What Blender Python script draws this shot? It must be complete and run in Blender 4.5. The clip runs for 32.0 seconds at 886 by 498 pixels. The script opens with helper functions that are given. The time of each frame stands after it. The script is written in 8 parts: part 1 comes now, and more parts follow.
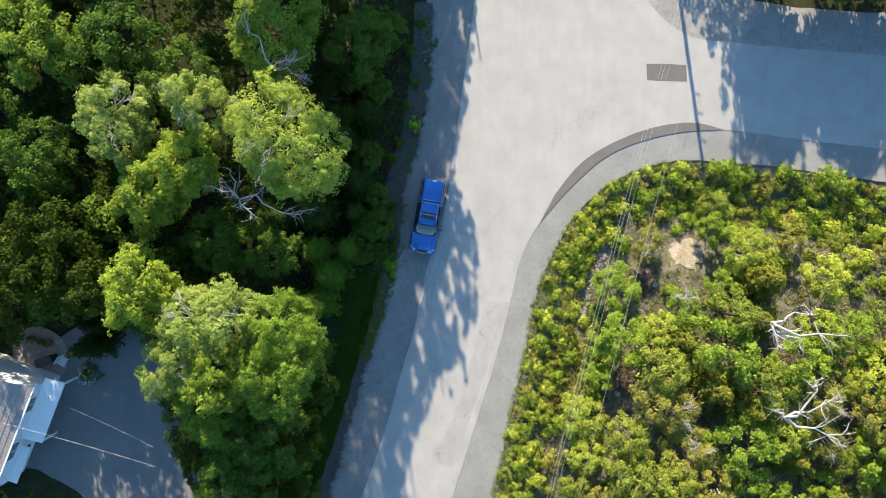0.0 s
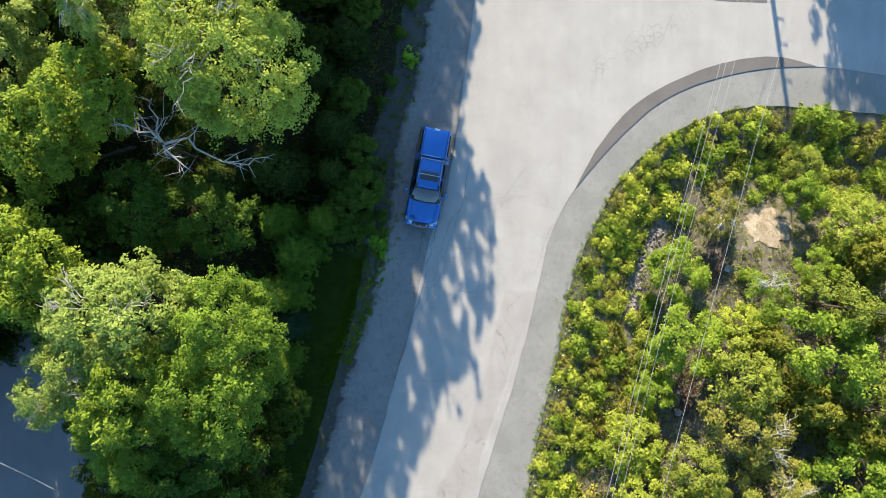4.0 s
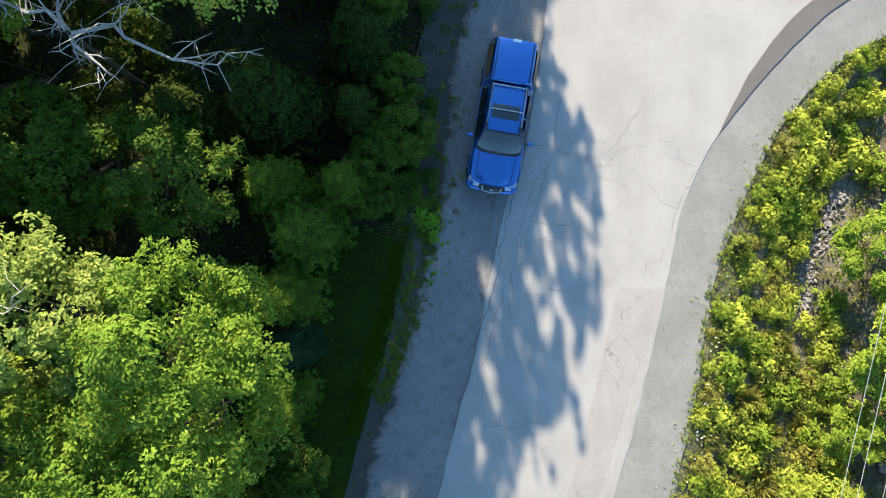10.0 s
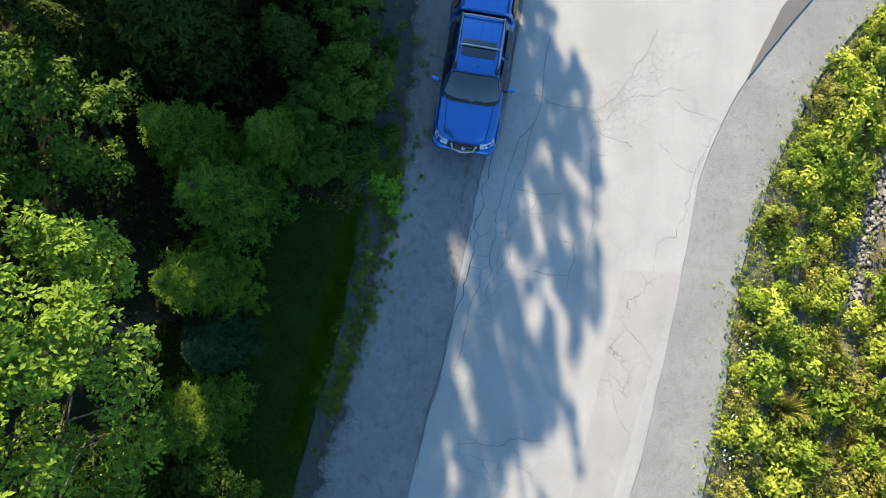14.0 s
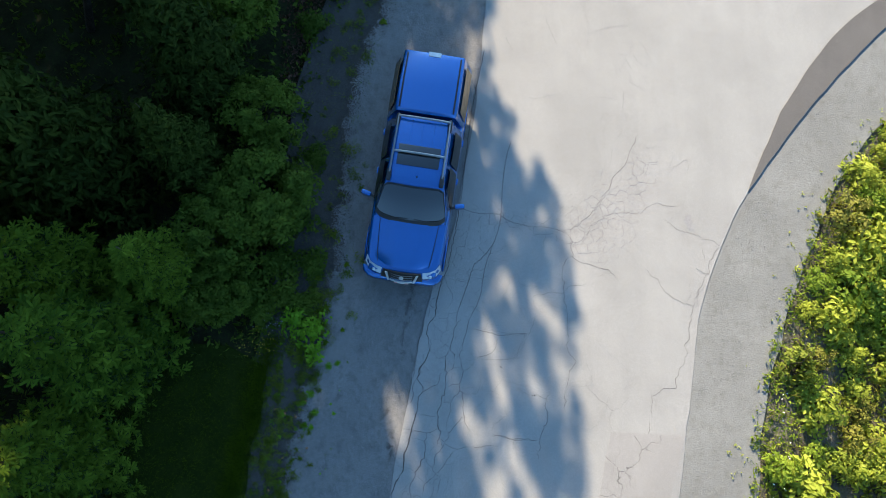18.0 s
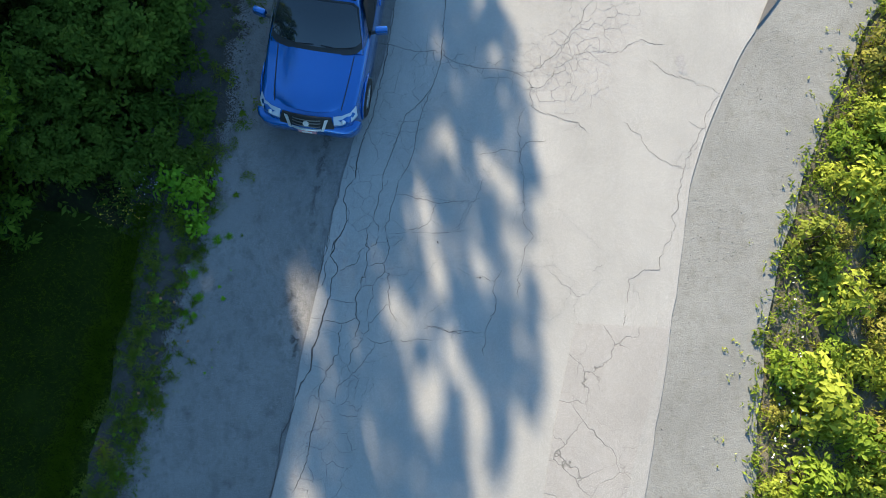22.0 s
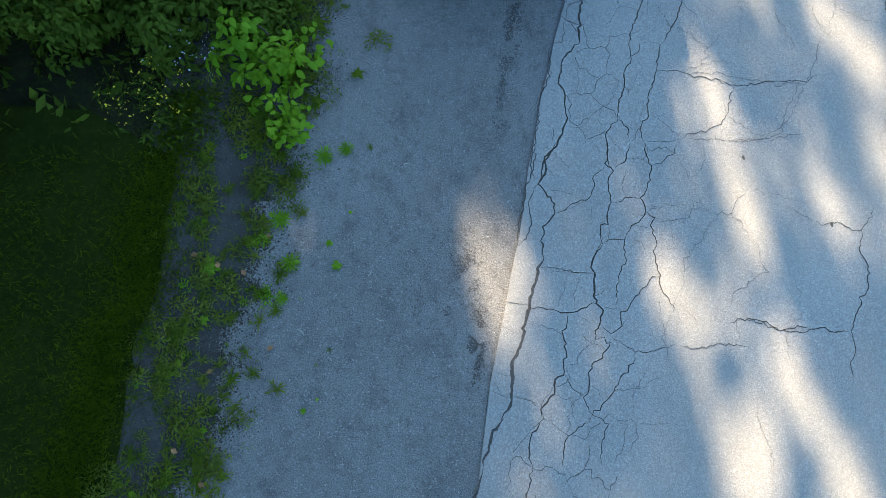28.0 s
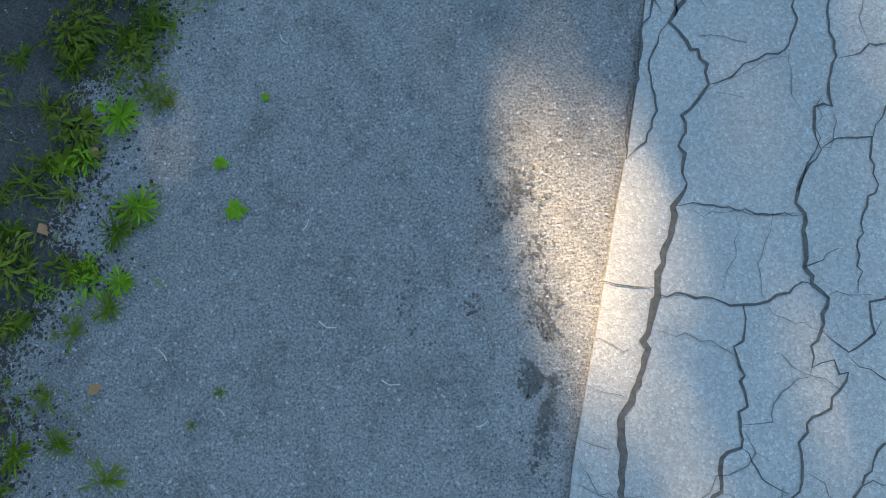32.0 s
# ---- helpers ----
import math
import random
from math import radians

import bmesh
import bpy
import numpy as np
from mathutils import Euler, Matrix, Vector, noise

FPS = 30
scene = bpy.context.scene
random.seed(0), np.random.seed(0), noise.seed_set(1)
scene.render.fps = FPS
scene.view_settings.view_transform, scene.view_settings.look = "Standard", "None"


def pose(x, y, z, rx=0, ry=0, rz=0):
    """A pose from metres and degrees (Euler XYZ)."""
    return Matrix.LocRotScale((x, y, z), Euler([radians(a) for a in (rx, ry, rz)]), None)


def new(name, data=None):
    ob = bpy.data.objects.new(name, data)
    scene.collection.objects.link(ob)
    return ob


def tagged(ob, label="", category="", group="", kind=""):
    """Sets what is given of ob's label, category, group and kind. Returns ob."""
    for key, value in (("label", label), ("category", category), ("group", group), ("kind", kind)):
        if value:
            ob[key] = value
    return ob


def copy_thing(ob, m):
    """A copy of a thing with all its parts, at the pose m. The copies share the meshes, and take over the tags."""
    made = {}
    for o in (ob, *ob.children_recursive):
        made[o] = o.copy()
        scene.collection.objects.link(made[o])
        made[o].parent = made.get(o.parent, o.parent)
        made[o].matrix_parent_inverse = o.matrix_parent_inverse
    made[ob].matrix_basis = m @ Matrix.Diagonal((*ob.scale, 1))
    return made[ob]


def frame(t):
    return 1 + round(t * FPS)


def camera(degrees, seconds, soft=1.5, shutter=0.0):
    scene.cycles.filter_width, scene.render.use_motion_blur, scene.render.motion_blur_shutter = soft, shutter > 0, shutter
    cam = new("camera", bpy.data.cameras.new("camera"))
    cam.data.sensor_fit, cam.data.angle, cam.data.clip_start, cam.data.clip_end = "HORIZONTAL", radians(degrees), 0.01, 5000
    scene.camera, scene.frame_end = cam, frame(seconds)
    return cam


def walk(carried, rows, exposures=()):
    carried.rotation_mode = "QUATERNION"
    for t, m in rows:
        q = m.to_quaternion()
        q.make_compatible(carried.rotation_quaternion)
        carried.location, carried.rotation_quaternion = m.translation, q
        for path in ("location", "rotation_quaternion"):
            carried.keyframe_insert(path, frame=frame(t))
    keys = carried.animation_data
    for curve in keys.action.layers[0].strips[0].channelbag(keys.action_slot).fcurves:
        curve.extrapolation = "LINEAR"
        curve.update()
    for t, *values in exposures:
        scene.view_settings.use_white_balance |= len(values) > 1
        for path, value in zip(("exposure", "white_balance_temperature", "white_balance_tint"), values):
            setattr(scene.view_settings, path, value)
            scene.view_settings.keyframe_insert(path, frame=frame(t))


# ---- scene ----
from mathutils import geometry

# camera: a drone that looks down and sinks towards the road's edge
cam = camera(65.0, 32.0, soft=0.9)
PATH = [
    (0, -1.082, 4.640, 51.073, -1.82, -2.79, 1.26), (0.5, -0.997, 4.662, 49.387, -1.85, -2.85, 1.25),
    (1, -0.739, 4.693, 47.938, -1.94, -2.76, 1.28), (1.5, -0.494, 4.748, 46.565, -2.06, -2.59, 1.21),
    (2, -0.090, 4.519, 45.091, -1.82, -2.20, 1.21), (2.5, 0.145, 4.483, 43.511, -1.83, -2.08, 1.21),
    (3, 0.398, 4.269, 41.948, -1.65, -2.25, 1.24), (3.5, -0.053, 3.569, 40.310, -1.46, -2.89, 1.14),
    (4, -0.855, 2.480, 38.810, -1.41, -2.94, 1.13), (4.5, -1.552, 1.427, 37.256, -1.38, -2.51, 1.18),
    (6.5, -0.715, 0.101, 32.104, -0.28, -1.58, 0.95), (7, -0.334, 0.268, 31.051, -0.45, -1.03, 0.70),
    (7.5, -0.516, 0.330, 29.834, -0.13, -1.43, 0.31), (8, -0.910, 0.653, 28.818, -0.27, -2.01, 0.26),
    (8.5, -1.731, 0.982, 27.962, -0.39, -2.34, 0.22), (9, -2.671, 1.124, 27.251, -0.20, -2.20, 0.08),
    (9.5, -3.085, 1.094, 26.432, -0.22, -2.28, 0.04), (10, -2.949, 0.736, 25.665, -0.01, -2.48, 0.07),
    (10.5, -2.207, 0.541, 25.107, -0.25, -2.39, 0.14), (11, -1.254, 0.217, 24.461, -0.30, -2.47, 0.15),
    (11.5, -0.740, -0.046, 23.997, -0.16, -2.57, 0.10), (12, -0.795, -0.113, 23.335, 0.02, -2.96, 0.04),
    (12.5, -1.056, -0.046, 22.748, -0.06, -2.34, 0.01), (13, -1.270, -0.379, 22.068, 0.88, -1.82, -0.03),
    (13.5, -1.243, -0.612, 21.478, 1.58, -1.13, -0.07), (15.5, -0.564, 0.116, 19.042, 0.42, -2.35, -0.35),
    (16, -0.101, 0.411, 18.672, 0.60, -2.06, -0.35), (16.5, 0.230, 0.845, 18.308, 0.64, -1.67, -0.40),
    (17, 0.440, 1.108, 17.893, 1.14, -1.56, -0.38), (17.5, 0.691, 1.395, 17.519, 1.62, -1.43, -0.41),
    (17.9, 0.716, 1.113, 17.210, 3.51, -0.44, -0.32), (18, 0.211, 0.251, 16.609, 11.75, -2.08, -0.66),
    (18.5, 0.183, 0.518, 16.515, 10.79, 1.08, -0.30), (19, -0.797, -1.088, 15.913, 13.59, 1.42, -0.07),
    (19.5, -1.142, -1.665, 15.322, 12.89, 1.64, 0.12), (20, -0.841, -1.489, 14.863, 10.08, 0.97, -0.10),
    (20.5, -0.375, -1.976, 14.292, 10.59, -0.55, -0.26), (21, 0.716, -2.200, 13.696, 11.12, -0.54, -0.26),
    (21.5, 1.351, -1.868, 13.224, 9.84, -1.34, -0.53), (22, 1.804, -1.150, 12.786, 8.32, -2.09, -0.57),
    (22.5, 1.825, -0.546, 12.265, 8.85, -2.55, -0.74), (23, 1.452, -0.242, 11.693, 11.25, -1.29, -0.83),
    (23.5, 0.513, -0.024, 11.281, 12.74, 0.93, -0.51), (24, -0.767, -0.035, 10.766, 11.66, 1.47, -0.18),
    (24.5, -1.428, -0.735, 10.175, 10.43, 1.34, -0.10), (25, -1.501, -1.527, 9.492, 9.58, 0.45, -0.35),
    (25.5, -1.227, -1.991, 9.066, 9.54, 1.35, -0.21), (27.5, -0.768, -1.292, 6.951, 9.93, -0.52, -0.57),
    (28, -0.706, -1.249, 6.455, 10.71, 0.23, -0.53), (28.5, -0.684, -1.157, 5.985, 10.61, 0.68, -0.51),
    (29, -0.706, -1.070, 5.510, 10.15, 0.65, -0.69), (29.5, -0.664, -1.019, 5.040, 9.81, 1.25, -0.64),
    (30, -0.637, -1.000, 4.574, 9.69, 1.81, -0.66), (30.5, -0.651, -0.987, 4.086, 9.66, 2.07, -0.64),
    (31, -0.653, -0.952, 3.610, 9.62, 2.43, -0.65), (31.5, -0.640, -0.861, 3.163, 8.85, 3.02, -1.01),
    (32, -0.614, -0.794, 2.939, 8.04, 3.96, -1.05),
]
EXPOSURES = [(0, 1.65, 6500, 10), (4.5, 1.67, 6500, 10), (9, 1.78, 6500, 10), (13, 1.75, 6500, 10), (17.5, 1.75, 6500, 10), (17.9, 1.75, 6500, 10), (18, 1.58, 6500, 10), (18.5, 1.65, 6400, 9), (19.5, 1.98, 6400, 7), (21, 1.95, 6400, 7),
             (22, 1.6, 6500, 8), (22.5, 1.35, 6500, 8), (23, 1.25, 6500, 8), (23.5, 1.25, 6500, 8), (24, 1.75, 6500, 8), (24.5, 2.28, 6950, 8), (25, 2.65, 7350, 9), (25.5, 2.65, 7350, 9), (27.5, 2.25, 7250, 9), (28, 2.25, 7300, 10), (30, 2.38, 7700, 11), (32, 2.45, 8150, 13)]
walk(cam, [(t, pose(x, y, z, rx, ry, rz)) for t, x, y, z, rx, ry, rz in PATH], EXPOSURES)

# ---- light: low morning sun, clear sky ----
SUN_ELEV, SUN_AZ = 26.0, 10.0          # the shadows run towards -y, turned a little to +x
SDIR = Vector((math.sin(radians(SUN_AZ)), -math.cos(radians(SUN_AZ)), 0))   # the way of the shadows on the ground
world = bpy.data.worlds.new("sky")
scene.world = world
world.use_nodes = True
wn = world.node_tree.nodes
sky = wn.new("ShaderNodeTexSky")
sky.sky_type, sky.sun_disc = "NISHITA", False
sky.sun_elevation, sky.sun_rotation = radians(SUN_ELEV), radians(-SUN_AZ)
sky.ozone_density, sky.dust_density = 3.0, 0.5
tint = wn.new("ShaderNodeMix")
tint.data_type, tint.blend_type = "RGBA", "MULTIPLY"
tint.inputs[0].default_value, tint.inputs[7].default_value = 1.0, (0.66, 0.86, 0.89, 1)
world.node_tree.links.new(sky.outputs[0], tint.inputs[6])
world.node_tree.links.new(tint.outputs[2], wn["Background"].inputs[0])
wn["Background"].inputs[1].default_value = 0.15
sun = new("sun", bpy.data.lights.new("sun", "SUN"))
sun.data.energy, sun.data.angle, sun.data.color = 4.7, radians(0.53), (1.0, 0.83, 0.60)
to_ground = Vector((SDIR.x * math.cos(radians(SUN_ELEV)), SDIR.y * math.cos(radians(SUN_ELEV)), -math.sin(radians(SUN_ELEV))))
sun.matrix_world = to_ground.to_track_quat("-Z", "Y").to_matrix().to_4x4()


# ---- materials ----
class Nodes:
    """A short way to write node materials."""

    def __init__(self, name):
        self.mat = bpy.data.materials.new(name)
        self.mat.use_nodes = True
        self.tree = self.mat.node_tree
        self.bsdf = self.tree.nodes["Principled BSDF"]
        self.out = self.tree.nodes["Material Output"]
        self.pos = self.tree.nodes.new("ShaderNodeTexCoord").outputs["Object"]

    def put(self, socket, value):
        if isinstance(value, bpy.types.NodeSocket):
            self.tree.links.new(value, socket)
        elif isinstance(value, (tuple, list)) and len(value) == 3 and socket.type == "RGBA":
            socket.default_value = (*value, 1)
        else:
            socket.default_value = value

    def node(self, kind, out=0, **inputs):
        n = self.tree.nodes.new("ShaderNode" + kind)
        for k, v in inputs.items():
            key = int(k[1:]) if k[0] == "_" else k
            self.put(n.inputs[key], v)
        return n.outputs[out]

    def noise(self, scale, detail=4.0, rough=0.55, vec=None, out=0):
        return self.node("TexNoise", out, Vector=vec or self.pos, Scale=scale, Detail=detail, Roughness=rough)

    def voronoi(self, scale, feature="F1", vec=None, out=0, rand=1.0):
        n = self.tree.nodes.new("ShaderNodeTexVoronoi")
        n.feature = feature
        self.put(n.inputs["Vector"], vec or self.pos)
        n.inputs["Scale"].default_value = scale
        n.inputs["Randomness"].default_value = rand
        return n.outputs[out]

    def ramp(self, fac, stops, smooth=False):
        n = self.tree.nodes.new("ShaderNodeValToRGB")
        n.color_ramp.interpolation = "EASE" if smooth else "LINEAR"
        while len(n.color_ramp.elements) < len(stops):
            n.color_ramp.elements.new(0.5)
        for e, (p, c) in zip(n.color_ramp.elements, stops):
            e.position = p
            e.color = (c, c, c, 1) if isinstance(c, (int, float)) else (*c, 1)
        self.put(n.inputs[0], fac)
        return n.outputs[0]

    def mix(self, fac, a, b, blend="MIX"):
        n = self.tree.nodes.new("ShaderNodeMix")
        n.data_type, n.blend_type = "RGBA", blend
        self.put(n.inputs[0], fac), self.put(n.inputs[6], a), self.put(n.inputs[7], b)
        return n.outputs[2]

    def math(self, op, a, b=0.0):
        n = self.tree.nodes.new("ShaderNodeMath")
        n.operation = op
        self.put(n.inputs[0], a), self.put(n.inputs[1], b)
        return n.outputs[0]

    def vmath(self, op, a, b):
        n = self.tree.nodes.new("ShaderNodeVectorMath")
        n.operation = op
        self.put(n.inputs[0], a), self.put(n.inputs[1], b)
        return n.outputs[0]

    def warp(self, amount, scale):
        """The position, moved about by a noise."""
        shift = self.vmath("SUBTRACT", self.noise(scale, 3, out=1), (0.5, 0.5, 0.5))
        n = self.tree.nodes.new("ShaderNodeVectorMath")
        n.operation = "MULTIPLY_ADD"
        self.put(n.inputs[0], shift)
        n.inputs[1].default_value = (amount,) * 3
        self.put(n.inputs[2], self.pos)
        return n.outputs[0]

    def bump(self, height, strength=0.5, dist=0.01, below=None):
        n = self.tree.nodes.new("ShaderNodeBump")
        n.inputs["Strength"].default_value, n.inputs["Distance"].default_value = strength, dist
        self.put(n.inputs["Height"], height)
        if below is not None:
            self.put(n.inputs["Normal"], below)
        return n.outputs[0]

    def done(self, color=None, rough=0.8, metal=0.0, normal=None, spec=None, **more):
        b = self.bsdf
        if color is not None:
            self.put(b.inputs["Base Color"], color)
        self.put(b.inputs["Roughness"], rough)
        b.inputs["Metallic"].default_value = metal
        if spec is not None:
            b.inputs["Specular IOR Level"].default_value = spec
        if normal is not None:
            self.put(b.inputs["Normal"], normal)
        for k, v in more.items():
            self.put(b.inputs[k.replace("_", " ")], v)
        return self.mat


def asphalt(name, tone, warm, cracks=1.0, grain=1.0):
    n = Nodes(name)
    c0 = tuple(tone * w for w in warm)
    fine = n.noise(190, 3, 0.7)
    stones = n.voronoi(95, out=1)
    blot = n.noise(0.55, 5, 0.6)
    streak = n.noise(1.0, 4, 0.6, vec=n.vmath("MULTIPLY", n.pos, (2.2, 0.22, 1)))
    col = n.mix(n.ramp(blot, [(0.35, 0.0), (0.7, 1.0)]), tuple(0.90 * v for v in c0), tuple(1.08 * v for v in c0))
    col = n.mix(n.ramp(streak, [(0.4, 0.0), (0.75, 0.35)]), col, tuple(0.78 * v for v in c0))
    col = n.mix(0.34 * grain, col, n.ramp(stones, [(0.0, 0.02), (0.45, 0.22), (0.8, 0.45), (1.0, 0.75)]), "OVERLAY")
    col = n.mix(n.math("MULTIPLY", n.ramp(fine, [(0.38, 1.0), (0.52, 0.0)]), 0.28 * grain), col, tuple(0.45 * v for v in c0))
    col = n.mix(n.math("MULTIPLY", n.ramp(n.voronoi(42), [(0.0, 1.0), (0.13, 0.0)]), 0.62 * grain), col, (0.66, 0.65, 0.62))
    height = n.math("ADD", n.math("MULTIPLY", fine, 0.5), n.math("MULTIPLY", n.voronoi(95), 0.5))
    normal = n.bump(height, 0.55, 0.006)
    if cracks:
        w1, w2 = n.warp(0.55, 1.9), n.warp(1.3, 0.8)
        wide = n.voronoi(1.15, "DISTANCE_TO_EDGE", w1)
        far = n.voronoi(0.33, "DISTANCE_TO_EDGE", w2)
        where = n.ramp(n.noise(0.30, 3), [(0.50, 0.0), (0.62, 1.0)])
        l1 = n.math("MULTIPLY", n.ramp(wide, [(0.0, 0.9), (0.006, 0.5), (0.012, 0.0)]), where)
        l2 = n.ramp(far, [(0.0, 0.9), (0.0018, 0.5), (0.0036, 0.0)])
        line = n.math("MULTIPLY", n.math("MAXIMUM", l1, n.math("MULTIPLY", l2, n.ramp(n.noise(0.5, 2), [(0.45, 0.0), (0.6, 1.0)]))), cracks)
        col = n.mix(n.math("MULTIPLY", line, 0.8), col, (0.07, 0.066, 0.062))
        normal = n.bump(n.math("SUBTRACT", 1.0, line), 0.6, 0.01, normal)
    return n.done(col, 0.86, normal=normal, spec=0.25)


def gravel(name, tone, tint, patch=(0.10, 0.095, 0.09), contrast=0.5, relief=0.008):
    """Compacted gravel: grains of many sizes, darker blotches, a few pale chips."""
    n = Nodes(name)
    c0 = tuple(tone * w for w in tint)
    grain = n.noise(85, 6, 0.78)
    blot, mid = n.noise(0.5, 5, 0.6), n.noise(3.2, 4, 0.65, vec=n.vmath("MULTIPLY", n.pos, (1.2, 0.8, 1)))
    blotch = n.noise(11, 5, 0.7, vec=n.warp(0.10, 5.0))
    col = n.mix(n.ramp(blot, [(0.35, 0.0), (0.68, 1.0)]), tuple(0.88 * v for v in c0), tuple(1.10 * v for v in c0))
    col = n.mix(n.ramp(mid, [(0.50, 0.0), (0.74, 0.55)]), col, patch)
    col = n.mix(n.ramp(blotch, [(0.52, 0.0), (0.72, 0.55)]), col, patch)
    col = n.mix(contrast, col, n.ramp(grain, [(0.30, 0.04), (0.5, 0.48), (0.70, 0.95)]), "OVERLAY")
    speck = n.math("MULTIPLY", n.ramp(n.voronoi(58, vec=n.warp(0.04, 14.0)), [(0.10, 1.0), (0.34, 0.0)]), n.ramp(n.voronoi(58, out=1, vec=n.warp(0.04, 14.0)), [(0.62, 0.0), (0.70, contrast)]))
    col = n.mix(speck, col, tuple(0.30 * v for v in c0))
    chip = n.math("MULTIPLY", n.ramp(n.voronoi(34, vec=n.warp(0.05, 9.0)), [(0.0, 1.0), (0.16, 0.0)]), n.ramp(n.voronoi(34, out=1, vec=n.warp(0.05, 9.0)), [(0.80, 0.0), (0.86, 0.75)]))
    col = n.mix(chip, col, (0.44, 0.43, 0.41))
    height = n.math("ADD", n.math("MULTIPLY", grain, 0.8), n.math("ADD", n.math("MULTIPLY", n.voronoi(48), -0.35), n.noise(9, 4, 0.6)))
    lumps = n.bump(n.noise(22, 3, 0.6, vec=n.vmath("MULTIPLY", n.pos, (0.8, 1.4, 1))), 0.40, 0.016)
    return n.done(col, 0.92, normal=n.bump(height, 0.9, relief, lumps), spec=0.2)


def foliage(name, dark, light, gloss=0.6, through_light=0.28, spec=0.12):
    """Leaves: each one a little different, with broader patches of dark and light."""
    n = Nodes(name)
    isl = n.tree.nodes.new("ShaderNodeNewGeometry").outputs["Random Per Island"]
    obj = n.tree.nodes.new("ShaderNodeObjectInfo").outputs["Random"]
    clump = n.noise(2.3, 2, 0.5)
    mixed = n.math("ADD", n.math("MULTIPLY", isl, 0.45), n.math("MULTIPLY", n.ramp(clump, [(0.34, 0.0), (0.66, 1.0)]), 0.55))
    col = n.mix(mixed, dark, light)
    hue = n.mix(obj, tuple(0.78 * v for v in dark), (light[0] * 1.1, light[1] * 1.0, light[2] * 0.8))
    col = n.mix(0.22, col, hue)
    n.done(col, gloss, spec=spec)
    tr = n.node("BsdfTranslucent", Color=n.mix(0.4, col, light))
    ms = n.tree.nodes.new("ShaderNodeMixShader")
    ms.inputs[0].default_value = through_light
    n.tree.links.new(n.bsdf.outputs[0], ms.inputs[1])
    n.tree.links.new(tr, ms.inputs[2])
    n.tree.links.new(ms.outputs[0], n.out.inputs[0])
    return n.mat


def bark(name, dark, light, scale=6.0):
    n = Nodes(name)
    g = n.noise(scale, 6, 0.65, vec=n.vmath("MULTIPLY", n.pos, (3, 3, 0.7)))
    col = n.mix(n.ramp(g, [(0.35, 0.0), (0.65, 1.0)]), dark, light)
    return n.done(col, 0.9, normal=n.bump(g, 0.7, 0.02), spec=0.2)


def plain(name, color, rough=0.5, metal=0.0, vary=0.12, scale=8.0, bump=0.0, **more):
    n = Nodes(name)
    g = n.noise(scale, 5, 0.6)
    col = n.mix(n.ramp(g, [(0.3, 0.0), (0.7, 1.0)]), tuple(v * (1 - vary) for v in color), tuple(min(1, v * (1 + vary)) for v in color))
    normal = n.bump(g, bump, 0.005) if bump else None
    return n.done(col, rough, metal, normal, **more)


def soil(name, dark, light, litter):
    n = Nodes(name)
    a, b = n.noise(1.2, 6, 0.65), n.noise(14, 5, 0.7)
    col = n.mix(n.ramp(a, [(0.35, 0.0), (0.65, 1.0)]), dark, light)
    col = n.mix(n.ramp(b, [(0.5, 0.0), (0.62, 0.7)]), col, litter)
    col = n.mix(n.math("MULTIPLY", n.ramp(n.voronoi(30), [(0.0, 1.0), (0.2, 0.0)]), 0.4), col, tuple(0.4 * v for v in dark))
    return n.done(col, 0.95, normal=n.bump(n.math("ADD", b, n.noise(50, 3, 0.7)), 0.8, 0.03), spec=0.05)


M_ROAD = asphalt("old_asphalt", 0.36, (1.0, 0.985, 0.95), cracks=0.0)
M_PATCH = asphalt("new_asphalt", 0.135, (1.0, 0.95, 0.92), cracks=0.0, grain=0.7)
M_DRIVE = asphalt("drive_asphalt", 0.20, (1.0, 0.99, 0.97), cracks=0.25)
M_SHOULDER = gravel("shoulder_gravel", 0.198, (1.0, 0.985, 0.96), patch=(0.085, 0.08, 0.076), contrast=0.85, relief=0.007)
M_GRAVEL = gravel("pale_gravel", 0.21, (0.98, 0.995, 0.955), patch=(0.14, 0.136, 0.122), contrast=0.42, relief=0.006)
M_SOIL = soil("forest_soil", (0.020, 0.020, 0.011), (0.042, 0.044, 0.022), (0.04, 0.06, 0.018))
M_BANK = soil("bank_soil", (0.06, 0.055, 0.045), (0.20, 0.18, 0.145), (0.10, 0.11, 0.04))
M_SAND = soil("dry_sand", (0.22, 0.185, 0.145), (0.36, 0.315, 0.255), (0.15, 0.125, 0.075))
M_CRACK = plain("crack_dirt", (0.068, 0.064, 0.06), 0.95, vary=0.4, scale=40)
M_FINE_CRACK = plain("fine_crack", (0.135, 0.135, 0.135), 0.95, vary=0.4, scale=40)
M_STAIN = plain("oil_stain", (0.075, 0.070, 0.064), 0.8, vary=0.4, scale=30)
M_FAINT = plain("faint_stain", (0.24, 0.235, 0.235), 0.85, vary=0.3, scale=25)
M_STONE = plain("grey_stone", (0.20, 0.185, 0.18), 0.85, vary=0.45, scale=3.0, bump=0.4)
M_LEAF_BRIGHT = foliage("leaf_bright", (0.060, 0.115, 0.010), (0.31, 0.40, 0.042))
M_LEAF_ASH = foliage("leaf_ash", (0.11, 0.17, 0.020), (0.42, 0.50, 0.085))
M_LEAF_PALE = foliage("leaf_pale", (0.085, 0.145, 0.022), (0.35, 0.43, 0.10))
M_LEAF_MID = foliage("leaf_mid", (0.020, 0.060, 0.007), (0.105, 0.18, 0.020))
M_LEAF_DARK = foliage("leaf_dark", (0.032, 0.068, 0.009), (0.122, 0.185, 0.025), spec=0.06)
